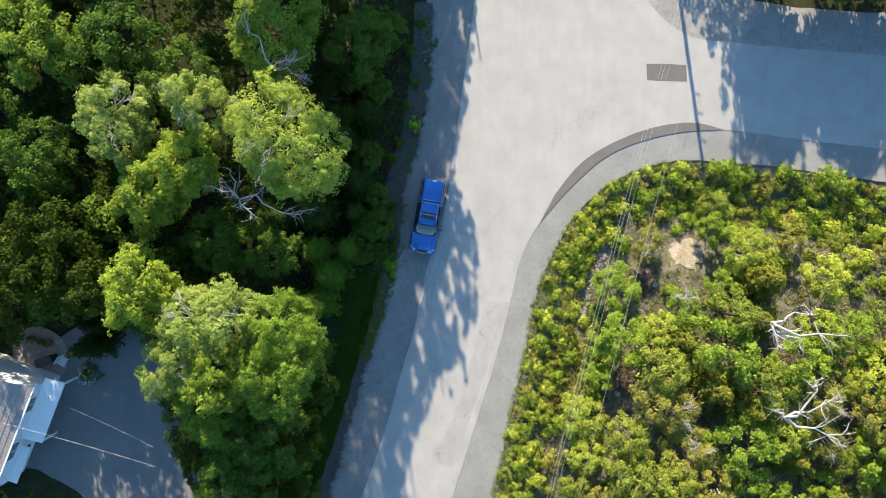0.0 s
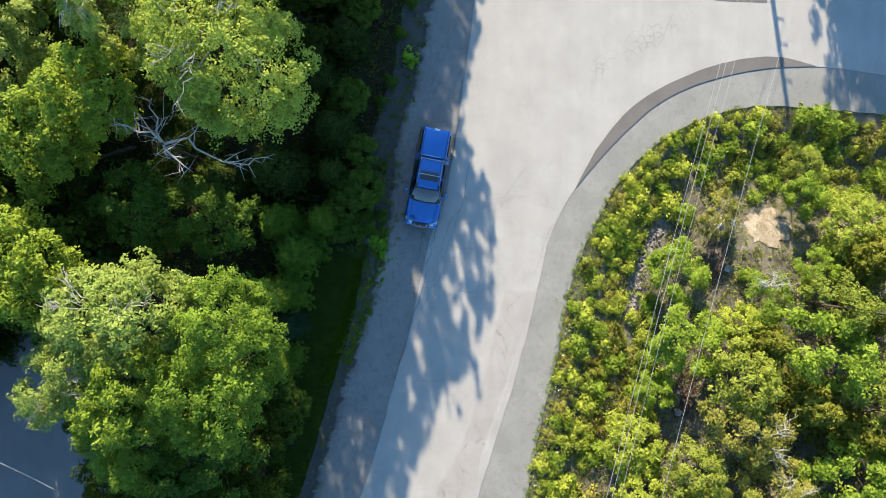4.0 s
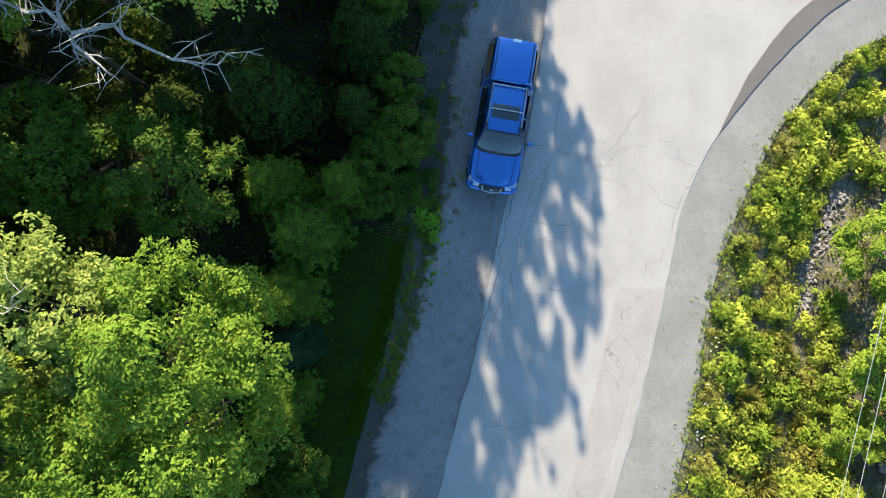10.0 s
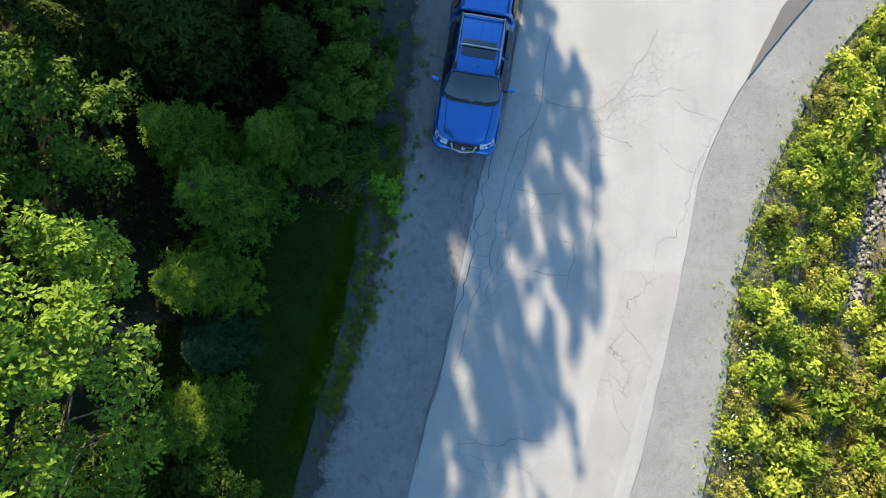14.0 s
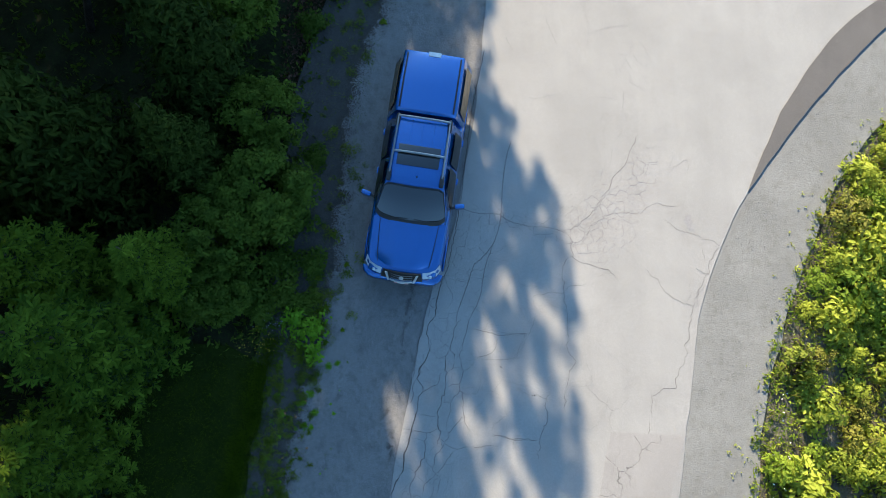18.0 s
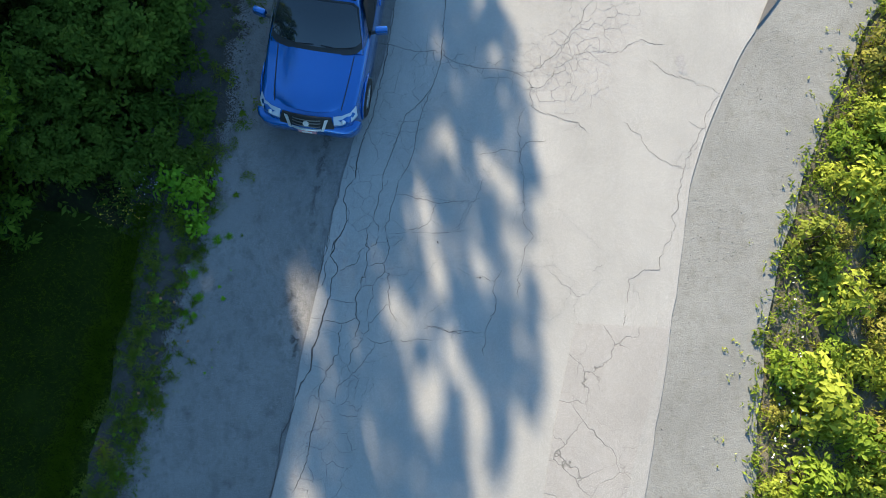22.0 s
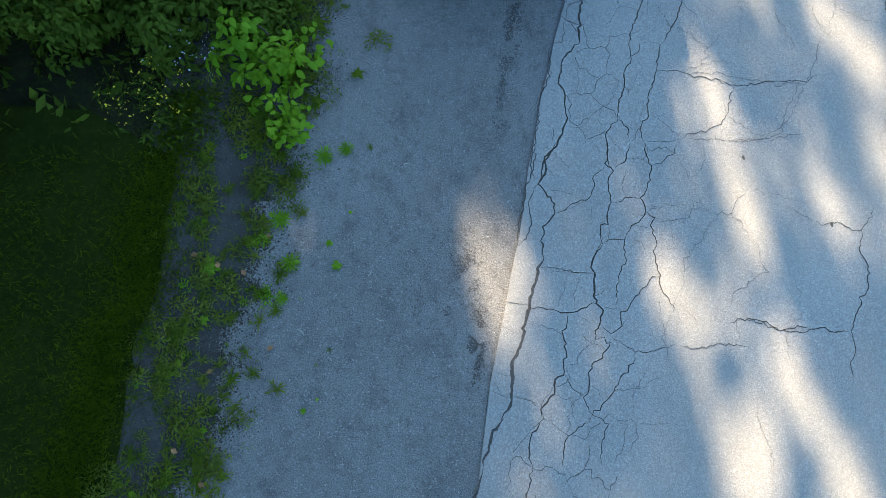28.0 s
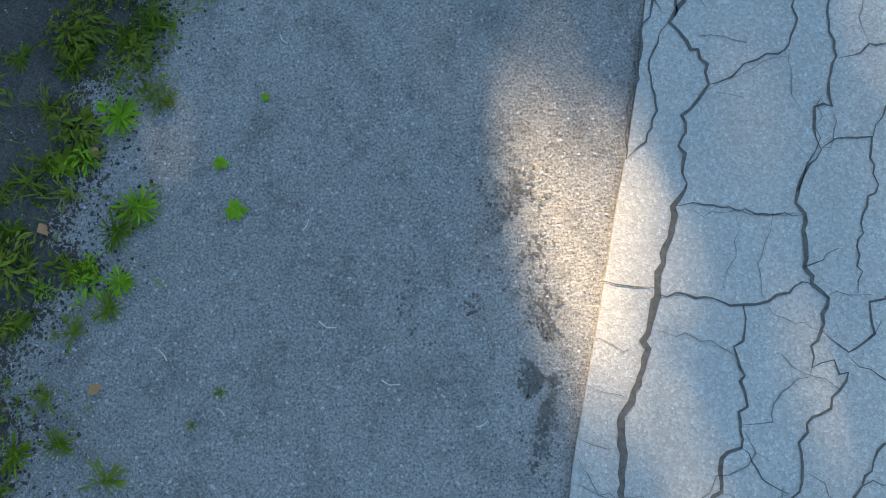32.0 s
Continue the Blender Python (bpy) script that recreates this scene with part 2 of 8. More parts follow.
# dark green leaves, made darker still to stand in for the wood's shade
M_LEAF_SHADED = foliage("leaf_shaded", (0.015, 0.032, 0.004), (0.062, 0.092, 0.010), spec=0.06)
M_LEAF_FRESH = foliage("leaf_fresh", (0.037, 0.094, 0.008), (0.202, 0.300, 0.031))
M_NEEDLE = foliage("needle", (0.015, 0.028, 0.006), (0.050, 0.076, 0.013), 0.75, 0.1, 0.05)
M_FIR = foliage("fir_needle", (0.024, 0.063, 0.006), (0.142, 0.220, 0.020), 0.7, 0.15, 0.06)
# darker needle colour that carries the shade inside a fir's crown
M_FIR_SHADED = foliage("shaded_fir_needle", (0.014, 0.030, 0.010), (0.040, 0.070, 0.024), 0.7, 0.1, 0.05)
M_FIR_BLUE = foliage("blue_fir_needle", (0.010, 0.027, 0.010), (0.034, 0.066, 0.028), 0.7, 0.12, 0.1)
M_NEEDLE_GOLD = foliage("needle_gold", (0.070, 0.088, 0.010), (0.24, 0.255, 0.032), 0.6, 0.25)
M_LEAF_LIME = foliage("leaf_lime", (0.12, 0.175, 0.016), (0.50, 0.56, 0.085), 0.6, 0.36)
M_LEAF_GOLD = foliage("leaf_gold", (0.10, 0.11, 0.014), (0.36, 0.35, 0.08), 0.6, 0.3)
M_BANK_GREEN = foliage("bank_leaf", (0.075, 0.145, 0.012), (0.35, 0.46, 0.058), 0.6, 0.38)
M_BANK_MID = foliage("bank_leaf_dark", (0.070, 0.110, 0.014), (0.31, 0.36, 0.058), 0.6, 0.34)
M_LEAF_SAP = foliage("leaf_sapling", (0.075, 0.205, 0.010), (0.20, 0.38, 0.026))
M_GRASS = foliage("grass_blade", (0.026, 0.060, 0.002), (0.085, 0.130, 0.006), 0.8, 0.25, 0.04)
M_STRAW = foliage("straw_grass", (0.14, 0.14, 0.02), (0.30, 0.28, 0.06), 0.6, 0.25)
M_WEED = foliage("weed_leaf", (0.034, 0.076, 0.007), (0.155, 0.22, 0.021), 0.6, 0.25, 0.06)
M_WEED_OLIVE = foliage("weed_olive", (0.055, 0.090, 0.010), (0.19, 0.235, 0.032), 0.6, 0.25)
M_BARK = bark("bark", (0.03, 0.024, 0.018), (0.09, 0.075, 0.058))
M_DEAD = bark("dead_wood", (0.22, 0.20, 0.18), (0.45, 0.43, 0.40))
M_PETAL_Y = plain("yellow_petal", (0.70, 0.55, 0.03), 0.6)
M_PETAL_W = plain("white_petal", (0.80, 0.80, 0.78), 0.6)


# ---- mesh helpers ----
def link_mesh(name, mesh, material, parent=None, label=""):
    ob = new(name, mesh)
    if material is not None and not mesh.materials:
        mesh.materials.append(material)
    ob.parent = parent
    if label:
        ob["label"] = label
    return ob


def part(name, bm, material, parent=None, label="", smooth=True):
    """Links a bmesh as one mesh object."""
    mesh = bpy.data.meshes.new(name)
    bm.to_mesh(mesh)
    bm.free()
    if smooth:
        for f in mesh.polygons:
            f.use_smooth = True
        mesh.set_sharp_from_angle(angle=radians(38))
    return link_mesh(name, mesh, material, parent, label)


def thing(name, m, label, category, group=""):
    ob = new(name)
    ob.empty_display_size = 0.2
    ob.matrix_basis = m
    return tagged(ob, label, category, group)


def tri_mesh(name, verts, tris):
    mesh = bpy.data.meshes.new(name)
    mesh.vertices.add(len(verts))
    mesh.vertices.foreach_set("co", np.asarray(verts, np.float32).ravel())
    mesh.loops.add(len(tris) * 3)
    mesh.loops.foreach_set("vertex_index", np.asarray(tris, np.int32).ravel())
    mesh.polygons.add(len(tris))
    mesh.polygons.foreach_set("loop_start", np.arange(len(tris), dtype=np.int32) * 3)
    mesh.update(calc_edges=True)
    return mesh


def unit(v):
    return v / np.maximum(np.linalg.norm(v, axis=-1, keepdims=True), 1e-9)


def leaf_arrays(pts, nrm, size, rng, aspect=0.55, fold=0.12, along=None):
    """Folded leaves, two triangles each."""
    n = len(pts)
    nrm = unit(nrm)
    u = unit(np.cross(nrm, rng.normal(size=(n, 3)))) if along is None else unit(along - nrm * (along * nrm).sum(1, keepdims=True))
    v = np.cross(nrm, u)
    s = np.broadcast_to(np.asarray(size, float), (n,))[:, None]
    up = nrm * s * fold
    verts = np.stack([pts - u * s / 2, pts + v * s * aspect / 2 + up, pts + u * s / 2, pts - v * s * aspect / 2 + up], 1).reshape(-1, 3)
    k = np.arange(n)[:, None] * 4
    tris = np.concatenate([k + [0, 1, 2], k + [0, 2, 3]], 1).reshape(-1, 3)
    return verts, tris


def broad_leaves(pts, nrm, size, rng, aspect=0.7, fold=0.12, along=None):
    """Oval leaves with a pointed tip and a drooping end, six triangles each."""
    n = len(pts)
    nrm = unit(nrm)
    u = unit(np.cross(nrm, rng.normal(size=(n, 3)))) if along is None else unit(along - nrm * (along * nrm).sum(1, keepdims=True))
    v = np.cross(nrm, u)
    s = np.broadcast_to(np.asarray(size, float), (n,))[:, None]
    rows = []
    for f, w in ((0.0, 0.0), (0.18, 0.72), (0.45, 1.0), (0.75, 0.66), (1.0, 0.0)):
        mid = pts + u * s * (f - 0.5) - nrm * s * 0.22 * f * f
        rows += [mid] if w == 0 else [mid - v * s * aspect * w / 2 + nrm * s * fold * w, mid + v * s * aspect * w / 2 + nrm * s * fold * w]
    verts = np.stack(rows, 1).reshape(-1, 3)
    k = np.arange(n)[:, None] * 8
    tris = np.concatenate([k + t for t in ([0, 2, 1], [1, 2, 4], [1, 4, 3], [3, 4, 6], [3, 6, 5], [5, 6, 7])], 1).reshape(-1, 3)
    return verts, tris


def leaf_mesh(name, *sets):
    vs, ts, base = [], [], 0
    for v, t in sets:
        vs.append(v), ts.append(t + base)
        base += len(v)
    return tri_mesh(name, np.concatenate(vs), np.concatenate(ts))


def tube(bm, path, radii, sides=6):
    """A tapered tube along a path."""
    rings = []
    path = [Vector(p) for p in path]
    for i, p in enumerate(path):
        d = (path[min(i + 1, len(path) - 1)] - path[max(i - 1, 0)]).normalized()
        side = d.cross(Vector((0.31, 0.95, 0.05))).normalized()
        up = side.cross(d)
        rings.append([bm.verts.new(p + float(radii[i]) * (math.cos(a) * side + math.sin(a) * up)) for a in (2 * math.pi * k / sides for k in range(sides))])
    for r0, r1 in zip(rings, rings[1:]):
        for k in range(sides):
            bm.faces.new((r0[k], r0[(k + 1) % sides], r1[(k + 1) % sides], r1[k]))
    bm.faces.new(rings[0][::-1]), bm.faces.new(rings[-1])


def box(bm, lo, hi, bevel=0.0):
    """A box between two corners, with rounded edges."""
    c, s = (Vector(lo) + Vector(hi)) / 2, Vector(hi) - Vector(lo)
    made = bmesh.ops.create_cube(bm, size=1.0, matrix=Matrix.LocRotScale(c, None, s))["verts"]
    if bevel:
        edges = {e for v in made for e in v.link_edges}
        bmesh.ops.bevel(bm, geom=list(edges), offset=bevel, segments=2, affect="EDGES", profile=0.6)


def loft(bm, rings):
    """A closed skin through rings of the same count of points, capped at both ends."""
    rows = [[bm.verts.new(p) for p in ring] for ring in rings]
    n = len(rows[0])
    for a, b in zip(rows, rows[1:]):
        for k in range(n):
            bm.faces.new((a[k], a[(k + 1) % n], b[(k + 1) % n], b[k]))
    bm.faces.new(rows[0][::-1]), bm.faces.new(rows[-1])
    bmesh.ops.recalc_face_normals(bm, faces=bm.faces)


def smooth_line(points, step=0.5, wobble=0.0, seed=0):
    """Points at even steps on a smooth curve through the given ones."""
    p = np.array(points, float)
    s = np.r_[0, np.cumsum(np.linalg.norm(np.diff(p, axis=0), axis=1))]
    q = np.arange(0, s[-1] + step / 2, step)
    t = np.gradient(p, s, axis=0)
    out = []
    for d in q:
        i = min(np.searchsorted(s, d, side="right") - 1, len(p) - 2)
        i = max(i, 0)
        h = s[i + 1] - s[i]
        x = min((d - s[i]) / h, 1.0)
        out.append((2 * x**3 - 3 * x**2 + 1) * p[i] + (x**3 - 2 * x**2 + x) * h * t[i] + (3 * x**2 - 2 * x**3) * p[i + 1] + (x**3 - x**2) * h * t[i + 1])
    out = np.array(out)
    if wobble:
        for k, (x, y) in enumerate(out):
            out[k] += wobble * np.array([noise.noise((x * 1.3, y * 1.3, seed)) + 0.5 * noise.noise((x * 5, y * 5, seed)), noise.noise((x * 1.3, y * 1.3, seed + 9))])
    return [tuple(v) for v in out]


def inside(poly, x, y):
    """Which of the points lie within a polygon."""
    x, y = np.asarray(x, float), np.asarray(y, float)
    hit = np.zeros(x.shape, bool)
    for (x0, y0), (x1, y1) in zip(poly, poly[1:] + poly[:1]):
        if y0 != y1:
            hit ^= ((y0 > y) != (y1 > y)) & (x < (x1 - x0) * (y - y0) / (y1 - y0) + x0)
    return hit


def sheet(name, outline, z, thick, material, label, category):
    """A flat slab with an outline."""
    bm = bmesh.new()
    face = bm.faces.new([bm.verts.new((x, y, z)) for x, y in outline])
    if face.normal.z < 0 or face.calc_area() and sum((a[0] - b[0]) * (a[1] + b[1]) for a, b in zip(outline[1:] + outline[:1], outline)) > 0:
        face.normal_flip()
    low = bmesh.ops.extrude_face_region(bm, geom=[face])["geom"]
    bmesh.ops.translate(bm, verts=[v for v in low if isinstance(v, bmesh.types.BMVert)], vec=(0, 0, -thick))
    bmesh.ops.recalc_face_normals(bm, faces=bm.faces)
    bmesh.ops.triangulate(bm, faces=[f for f in bm.faces if len(f.verts) > 4])
    return tagged(part(name, bm, material, smooth=False), label, category, kind="structure")


# ---- the plan: edges of the road, its shoulders and the verges ----
PAVE_L = [(-24, -76), (-10, -34), (-4.2, -15.5), (-2.0, -8.4), (-1.55, -6.5), (-1.08, -4.8), (-0.7, -3.45), (-0.48, -2.4), (-0.28, -1.25), (0.0, 0.1), (0.28, 1.5), (0.62, 2.8), (0.95, 3.7), (1.45, 5.8), (2.0, 9.8), (2.75, 16), (3.35, 21.3), (5.2, 40), (9, 78)]
PAVE_R = [(-17, -76), (-3.2, -34), (2.5, -15.5), (4.15, -9.9), (5.45, -5.4), (6.02, -3.0), (6.50, -0.8), (6.80, 0.8), (7.08, 2.1), (7.50, 3.2), (8.55, 5.15), (10.8, 7.9), (13.5, 10.2), (17.1, 11.7), (22.3, 12.35), (27.4, 11.9), (34.8, 11.3), (90, 6)]
PAVE_N = [(90, 13), (34.5, 18.3), (22.8, 18.9), (19.2, 19.3), (16.6, 21.2), (14.2, 26), (14, 40), (18, 78)]
VERGE_L = [(-27, -76), (-12.5, -34), (-6.3, -15.5), (-5.2, -11.2), (-3.5, -4.8), (-2.55, -1.4), (-2.0, 0.8), (-1.55, 3.0), (-1.1, 8.0), (-0.2, 11.0), (0.4, 15.1), (0.75, 21.2), (2.6, 40), (6, 78)]
VERGE_R = [(-14, -76), (-0.4, -34), (5.5, -15.5), (7.2, -6.9), (7.75, -4.4), (8.5, -0.05), (10.0, 3.6), (11.35, 5.9), (13.8, 8.2), (18.0, 9.9), (23.1, 9.95), (29.7, 9.4), (34.9, 8.8), (90, 3)]
VERGE_N = [(90, 16.5), (34.4, 21.4), (24, 22.1), (20.5, 23), (18, 27), (17.6, 40), (21, 78)]

line_l, line_r = smooth_line(PAVE_L, 0.35, 0.05, 1), smooth_line(PAVE_R, 0.35, 0.05, 2)
line_n, verge_l = smooth_line(PAVE_N, 0.6, 0.06, 3), smooth_line(VERGE_L, 0.4, 0.18, 4)
verge_r, verge_n = smooth_line(VERGE_R, 0.4, 0.10, 5), smooth_line(VERGE_N, 0.7, 0.2, 6)
PAVEMENT = line_r + line_n + line_l[::-1]
CLEAR = verge_r + verge_n + verge_l[::-1]          # road and shoulders together
VL = np.array(sorted((y, x) for x, y in verge_l))
VR = np.array([(y, x) for x, y in verge_r if x < 17.9])
VS = np.array([(x, y) for x, y in verge_r if x > 17.9])


def verge_left(y):
    return np.interp(y, VL[:, 0], VL[:, 1])


def beyond_right(x, y):
    """Metres from the right-hand gravel's edge into the bank; negative on the road's side."""
    x, y = np.asarray(x, float), np.asarray(y, float)
    a = x - np.interp(y, VR[:, 0], VR[:, 1])
    b = np.interp(x, VS[:, 0], VS[:, 1], left=10.0) - y
    return np.minimum(a * 0.93, b)


def ground_z(x, y):
    """The height of the ground."""
    d = beyond_right(x, y)
    z = np.interp(d, [0.0, 0.6, 2.0, 3.4, 4.6, 8.0, 13.0, 30.0], [0.0, -0.05, -0.45, -0.65, -0.45, 0.75, 1.2, 1.6])
    e = verge_left(y) - np.asarray(x, float)
    z = np.where(d > 0, z, np.interp(e, [0, 1, 6, 30], [0, -0.02, -0.04, -0.04]))
    return z - 0.06


# the ground, one sheet to the horizon
def build_ground():
    ax = np.r_[-2600, -1200, -500, -220, -120, np.arange(-64, 70, 1.0), 120, 220, 500, 1200, 2600]
    gx, gy = np.meshgrid(ax, ax)
    near = (abs(gx) < 62) & (abs(gy) < 62)
    z = np.where(near, ground_z(gx, gy), 0.05)
    rough = np.array([noise.fractal((x * 0.22, y * 0.22, 3), 0.9, 2, 4) for x, y in zip(gx.ravel(), gy.ravel())]).reshape(gx.shape)
    off = np.array([inside(CLEAR, gx.ravel(), gy.ravel())]).reshape(gx.shape)
    drive = (gx < -12) & (gy < -2)
    z = z + np.where(off | drive, -0.03, 0.12 * rough - 0.02)
    verts = np.stack([gx, gy, z], -1).reshape(-1, 3)
    n = len(ax)
    i, j = np.meshgrid(np.arange(n - 1), np.arange(n - 1))
    a = (j * n + i).ravel()
    tris = np.concatenate([np.stack([a, a + 1, a + n + 1], 1), np.stack([a, a + n + 1, a + n], 1)])
    mesh = tri_mesh("ground", verts, tris)
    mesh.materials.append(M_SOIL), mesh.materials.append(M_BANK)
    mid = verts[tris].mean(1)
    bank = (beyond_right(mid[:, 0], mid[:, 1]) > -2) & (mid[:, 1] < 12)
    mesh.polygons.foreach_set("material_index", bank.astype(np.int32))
    for f in mesh.polygons:
        f.use_smooth = True
    ob = new("ground", mesh)
    return tagged(ob, "dark forest floor and weedy roadside bank", "ground", kind="structure")


build_ground()
sheet("road", PAVEMENT, 0.0, 0.10, M_ROAD, "pale worn cracked asphalt road with a side road", "road")
SHOULDER_L = [(x - float(np.interp(y, [-1.0, 1.5, 4.0], [1.25, 1.15, 0.95])) + 0.16 * noise.noise((x * 0.7, y * 0.9, 5)) + 0.10 * noise.noise((x * 2.0, y * 2.6, 6)), y) for x, y in verge_l]
sheet("gravel_shoulder", SHOULDER_L + [(x + 0.25, y) for x, y in line_l[::-1]], -0.022, 0.09, M_SHOULDER, "compacted grey gravel shoulder beside the parked pickup", "shoulder")
sheet("gravel_shoulder", [(x - 0.2, y + 0.1) for x, y in line_r] + verge_r[::-1], -0.02, 0.09, M_GRAVEL, "pale loose gravel shoulder below the shrub bank", "shoulder")
sheet("gravel_shoulder", [(x - 0.2, y - 0.15) for x, y in line_n] + verge_n[::-1], -0.02, 0.09, gravel("dark_gravel", 0.235, (1.0, 0.98, 0.95), patch=(0.10, 0.095, 0.09), contrast=0.4), "gravel shoulder on the far side of the side road", "shoulder")

# dark soil that creeps over the gravel between the weeds
SOIL_Y = np.arange(-16.0, 21.0, 0.06)
SOIL_X = [float(verge_left(y)) - 0.34 - 0.34 * noise.noise((1.0, y * 0.55, 15)) - 0.22 * noise.noise((1.0, y * 2.1, 16)) - 0.13 * noise.noise((1.0, y * 6.0, 17)) for y in SOIL_Y]
sheet("weedy_soil", list(zip(SOIL_X, SOIL_Y)) + [(float(verge_left(y)) - 1.7, y) for y in SOIL_Y[::-8]], -0.017, 0.03, gravel("weedy_soil", 0.068, (1.0, 0.96, 0.90), patch=(0.03, 0.028, 0.022), contrast=0.8, relief=0.008), "dark stony soil between the roadside weeds", "soil")

# repairs in the road
arc_in = smooth_line([(8.57, 5.16), (10.85, 7.85), (13.5, 10.2), (17.1, 11.7), (19.6, 12.2), (22.35, 12.4)], 0.3, 0.03, 7)
arc_out = smooth_line([(8.57, 5.16), (9.75, 7.4), (11.6, 9.7), (14.5, 11.5), (17.9, 12.65), (20.0, 12.85), (22.35, 12.4)], 0.3, 0.03, 8)
sheet("asphalt_patch", arc_in + arc_out[-2:0:-1], 0.022, 0.03, M_PATCH, "dark new asphalt strip along the corner's edge", "road patch")
quad = smooth_line([(16.2, 17.1), (17.7, 17.12), (19.2, 17.1)], 0.3, 0.03, 9) + smooth_line([(19.3, 15.9), (17.8, 15.88), (16.3, 15.9)], 0.3, 0.03, 10)
sheet("asphalt_patch", quad, 0.012, 0.02, M_PATCH, "dark oblong asphalt patch in the junction", "road patch")
M_OLDPATCH = asphalt("worn_patch", 0.335, (1.0, 0.965, 0.93), cracks=1.0)
sheet("asphalt_patch", smooth_line([(4.72, -0.68), (6.5, -0.78)], 0.3, 0.02, 11) + smooth_line([(6.0, -2.2), (5.0, -5.4), (3.6, -9.8), (2.6, -13.0), (1.2, -12.8), (2.4, -9.6), (3.7, -5.2), (4.3, -2.4)], 0.3, 0.03, 12), 0.006, 0.02, M_OLDPATCH, "faintly browner worn asphalt strip in the lane", "road patch")


def blot(name, x, y, rx, ry, z, material, label, category, turn=0.0, seed=0, follow=False):
    """A thin stain or patch with an uneven outline."""
    bm = bmesh.new()
    vs, n = [], 40
    c, s = math.cos(radians(turn)), math.sin(radians(turn))
    mid = bm.verts.new((x, y, (float(ground_z(x, y)) if follow else 0) + z + (0.05 if follow else 0)))
    for k in range(n):
        a = 2 * math.pi * k / n
        r = 1 + 0.6 * noise.noise((2 * math.cos(a), 2 * math.sin(a), seed)) + 0.45 * noise.noise((6 * math.cos(a), 6 * math.sin(a), seed))
        px, py = rx * r * math.cos(a), ry * r * math.sin(a)
        qx, qy = x + c * px - s * py, y + s * px + c * py
        vs.append(bm.verts.new((qx, qy, (float(ground_z(qx, qy)) if follow else 0) + z)))
    for k in range(n):
        bm.faces.new((mid, vs[k], vs[(k + 1) % n]))
    return tagged(part(name, bm, material), label, category, kind="structure")


blot("oil_stain", 7.0, 4.35, 0.09, 0.22, 0.006, M_FAINT, "small dark oil stain on the asphalt", "stain", 10, 1)


def scuff(x, y, rx, ry, n, turn, seed):
    """A damp scuff in the gravel: many small dark flecks, thinning outwards."""
    rng = random.Random(seed)
    c, sn = math.cos(radians(turn)), math.sin(radians(turn))
    bm = bmesh.new()
    for k in range(n):
        px, py = rng.gauss(0, rx), rng.gauss(0, ry)
        if noise.noise((px * 9, py * 5, seed)) < -0.05:
            continue
        qx, qy, r = x + c * px - sn * py, y + sn * px + c * py, rng.uniform(0.002, 0.010)
        ring = [(qx + r * rng.uniform(0.5, 1.3) * math.cos(1.257 * j), qy + r * rng.uniform(0.5, 1.3) * math.sin(1.257 * j), -0.0185 + 0.0001 * (k % 9)) for j in range(5)]
        bm.faces.new([bm.verts.new(p) for p in ring])
    return tagged(part("tar_stain", bm, M_STAIN, smooth=False), "dark damp scuff in the gravel", "stain", kind="structure")


for k, (x, y, rx, ry, n, t) in enumerate([(0.0, 2.3, 0.05, 0.34, 1100, -8), (-0.12, 1.45, 0.04, 0.25, 420, -8), (-0.42, -0.93, 0.04, 0.16, 1300, -4), (-0.5, -0.22, 0.07, 0.14, 600, 5), (-0.95, -0.62, 0.05, 0.07, 70, 0), (-0.72, -0.62, 0.04, 0.05, 50, 0), (-1.3, -6.6, 0.06, 0.5, 500, -14), (-1.7, -7.4, 0.05, 0.45, 420, -15), (0.18, 3.0, 0.05, 0.3, 700, -8)]):
    scuff(x, y, rx, ry, n, t, 20 + k)
for x, y in ((2.97, 0.17), (2.19, 0.84)):
    blot("asphalt_pit", x, y, 0.014, 0.022, 0.004, M_CRACK, "small dark pit in the asphalt", "pit", 0, int(x * 9))


# the long cracks of the road's left part
def crack_strip(bm, pts, widths):
    """A flat band along a broken line."""
    prev = None
    for k, (x, y) in enumerate(pts):
        a, b = pts[max(k - 1, 0)], pts[min(k + 1, len(pts) - 1)]
        d = Vector((a[1] - b[1], b[0] - a[0]))
        d = d.normalized() if d.length > 1e-6 else Vector((1, 0))
        row = [bm.verts.new((x + d.x * widths[k] * s, y + d.y * widths[k] * s, 0.0035)) for s in (-0.5, 0.5)]
        if prev:
            bm.faces.new((prev[0], prev[1], row[1], row[0]))
        prev = row


def jagged(points, rng, step=0.034, rough=0.0095, wander=0.0):
    """A line broken into short uneven pieces."""
    out = []
    for (x0, y0), (x1, y1) in zip(points, points[1:]):
        L = math.hypot(x1 - x0, y1 - y0)
        n = max(1, int(L / step))
        nx, ny = (y0 - y1) / max(L, 1e-6), (x1 - x0) / max(L, 1e-6)
        drift = rng.uniform(-1, 1) * min(0.10, 0.07 * L)
        for k in range(n):
            f = (k + (rng.uniform(-0.3, 0.3) if k else 0)) / n
            q = rng.gauss(0, rough) + drift * math.sin(math.pi * f) if k else 0.0
            q += wander * min(1.0, L) * math.sin(math.pi * f) * noise.noise((x0 * 3 + 5 * f * L, y0 * 3, 7.0)) if k else 0.0
            out.append((x0 + (x1 - x0) * f + nx * q, y0 + (y1 - y0) * f + ny * q))
    return out + [points[-1]]


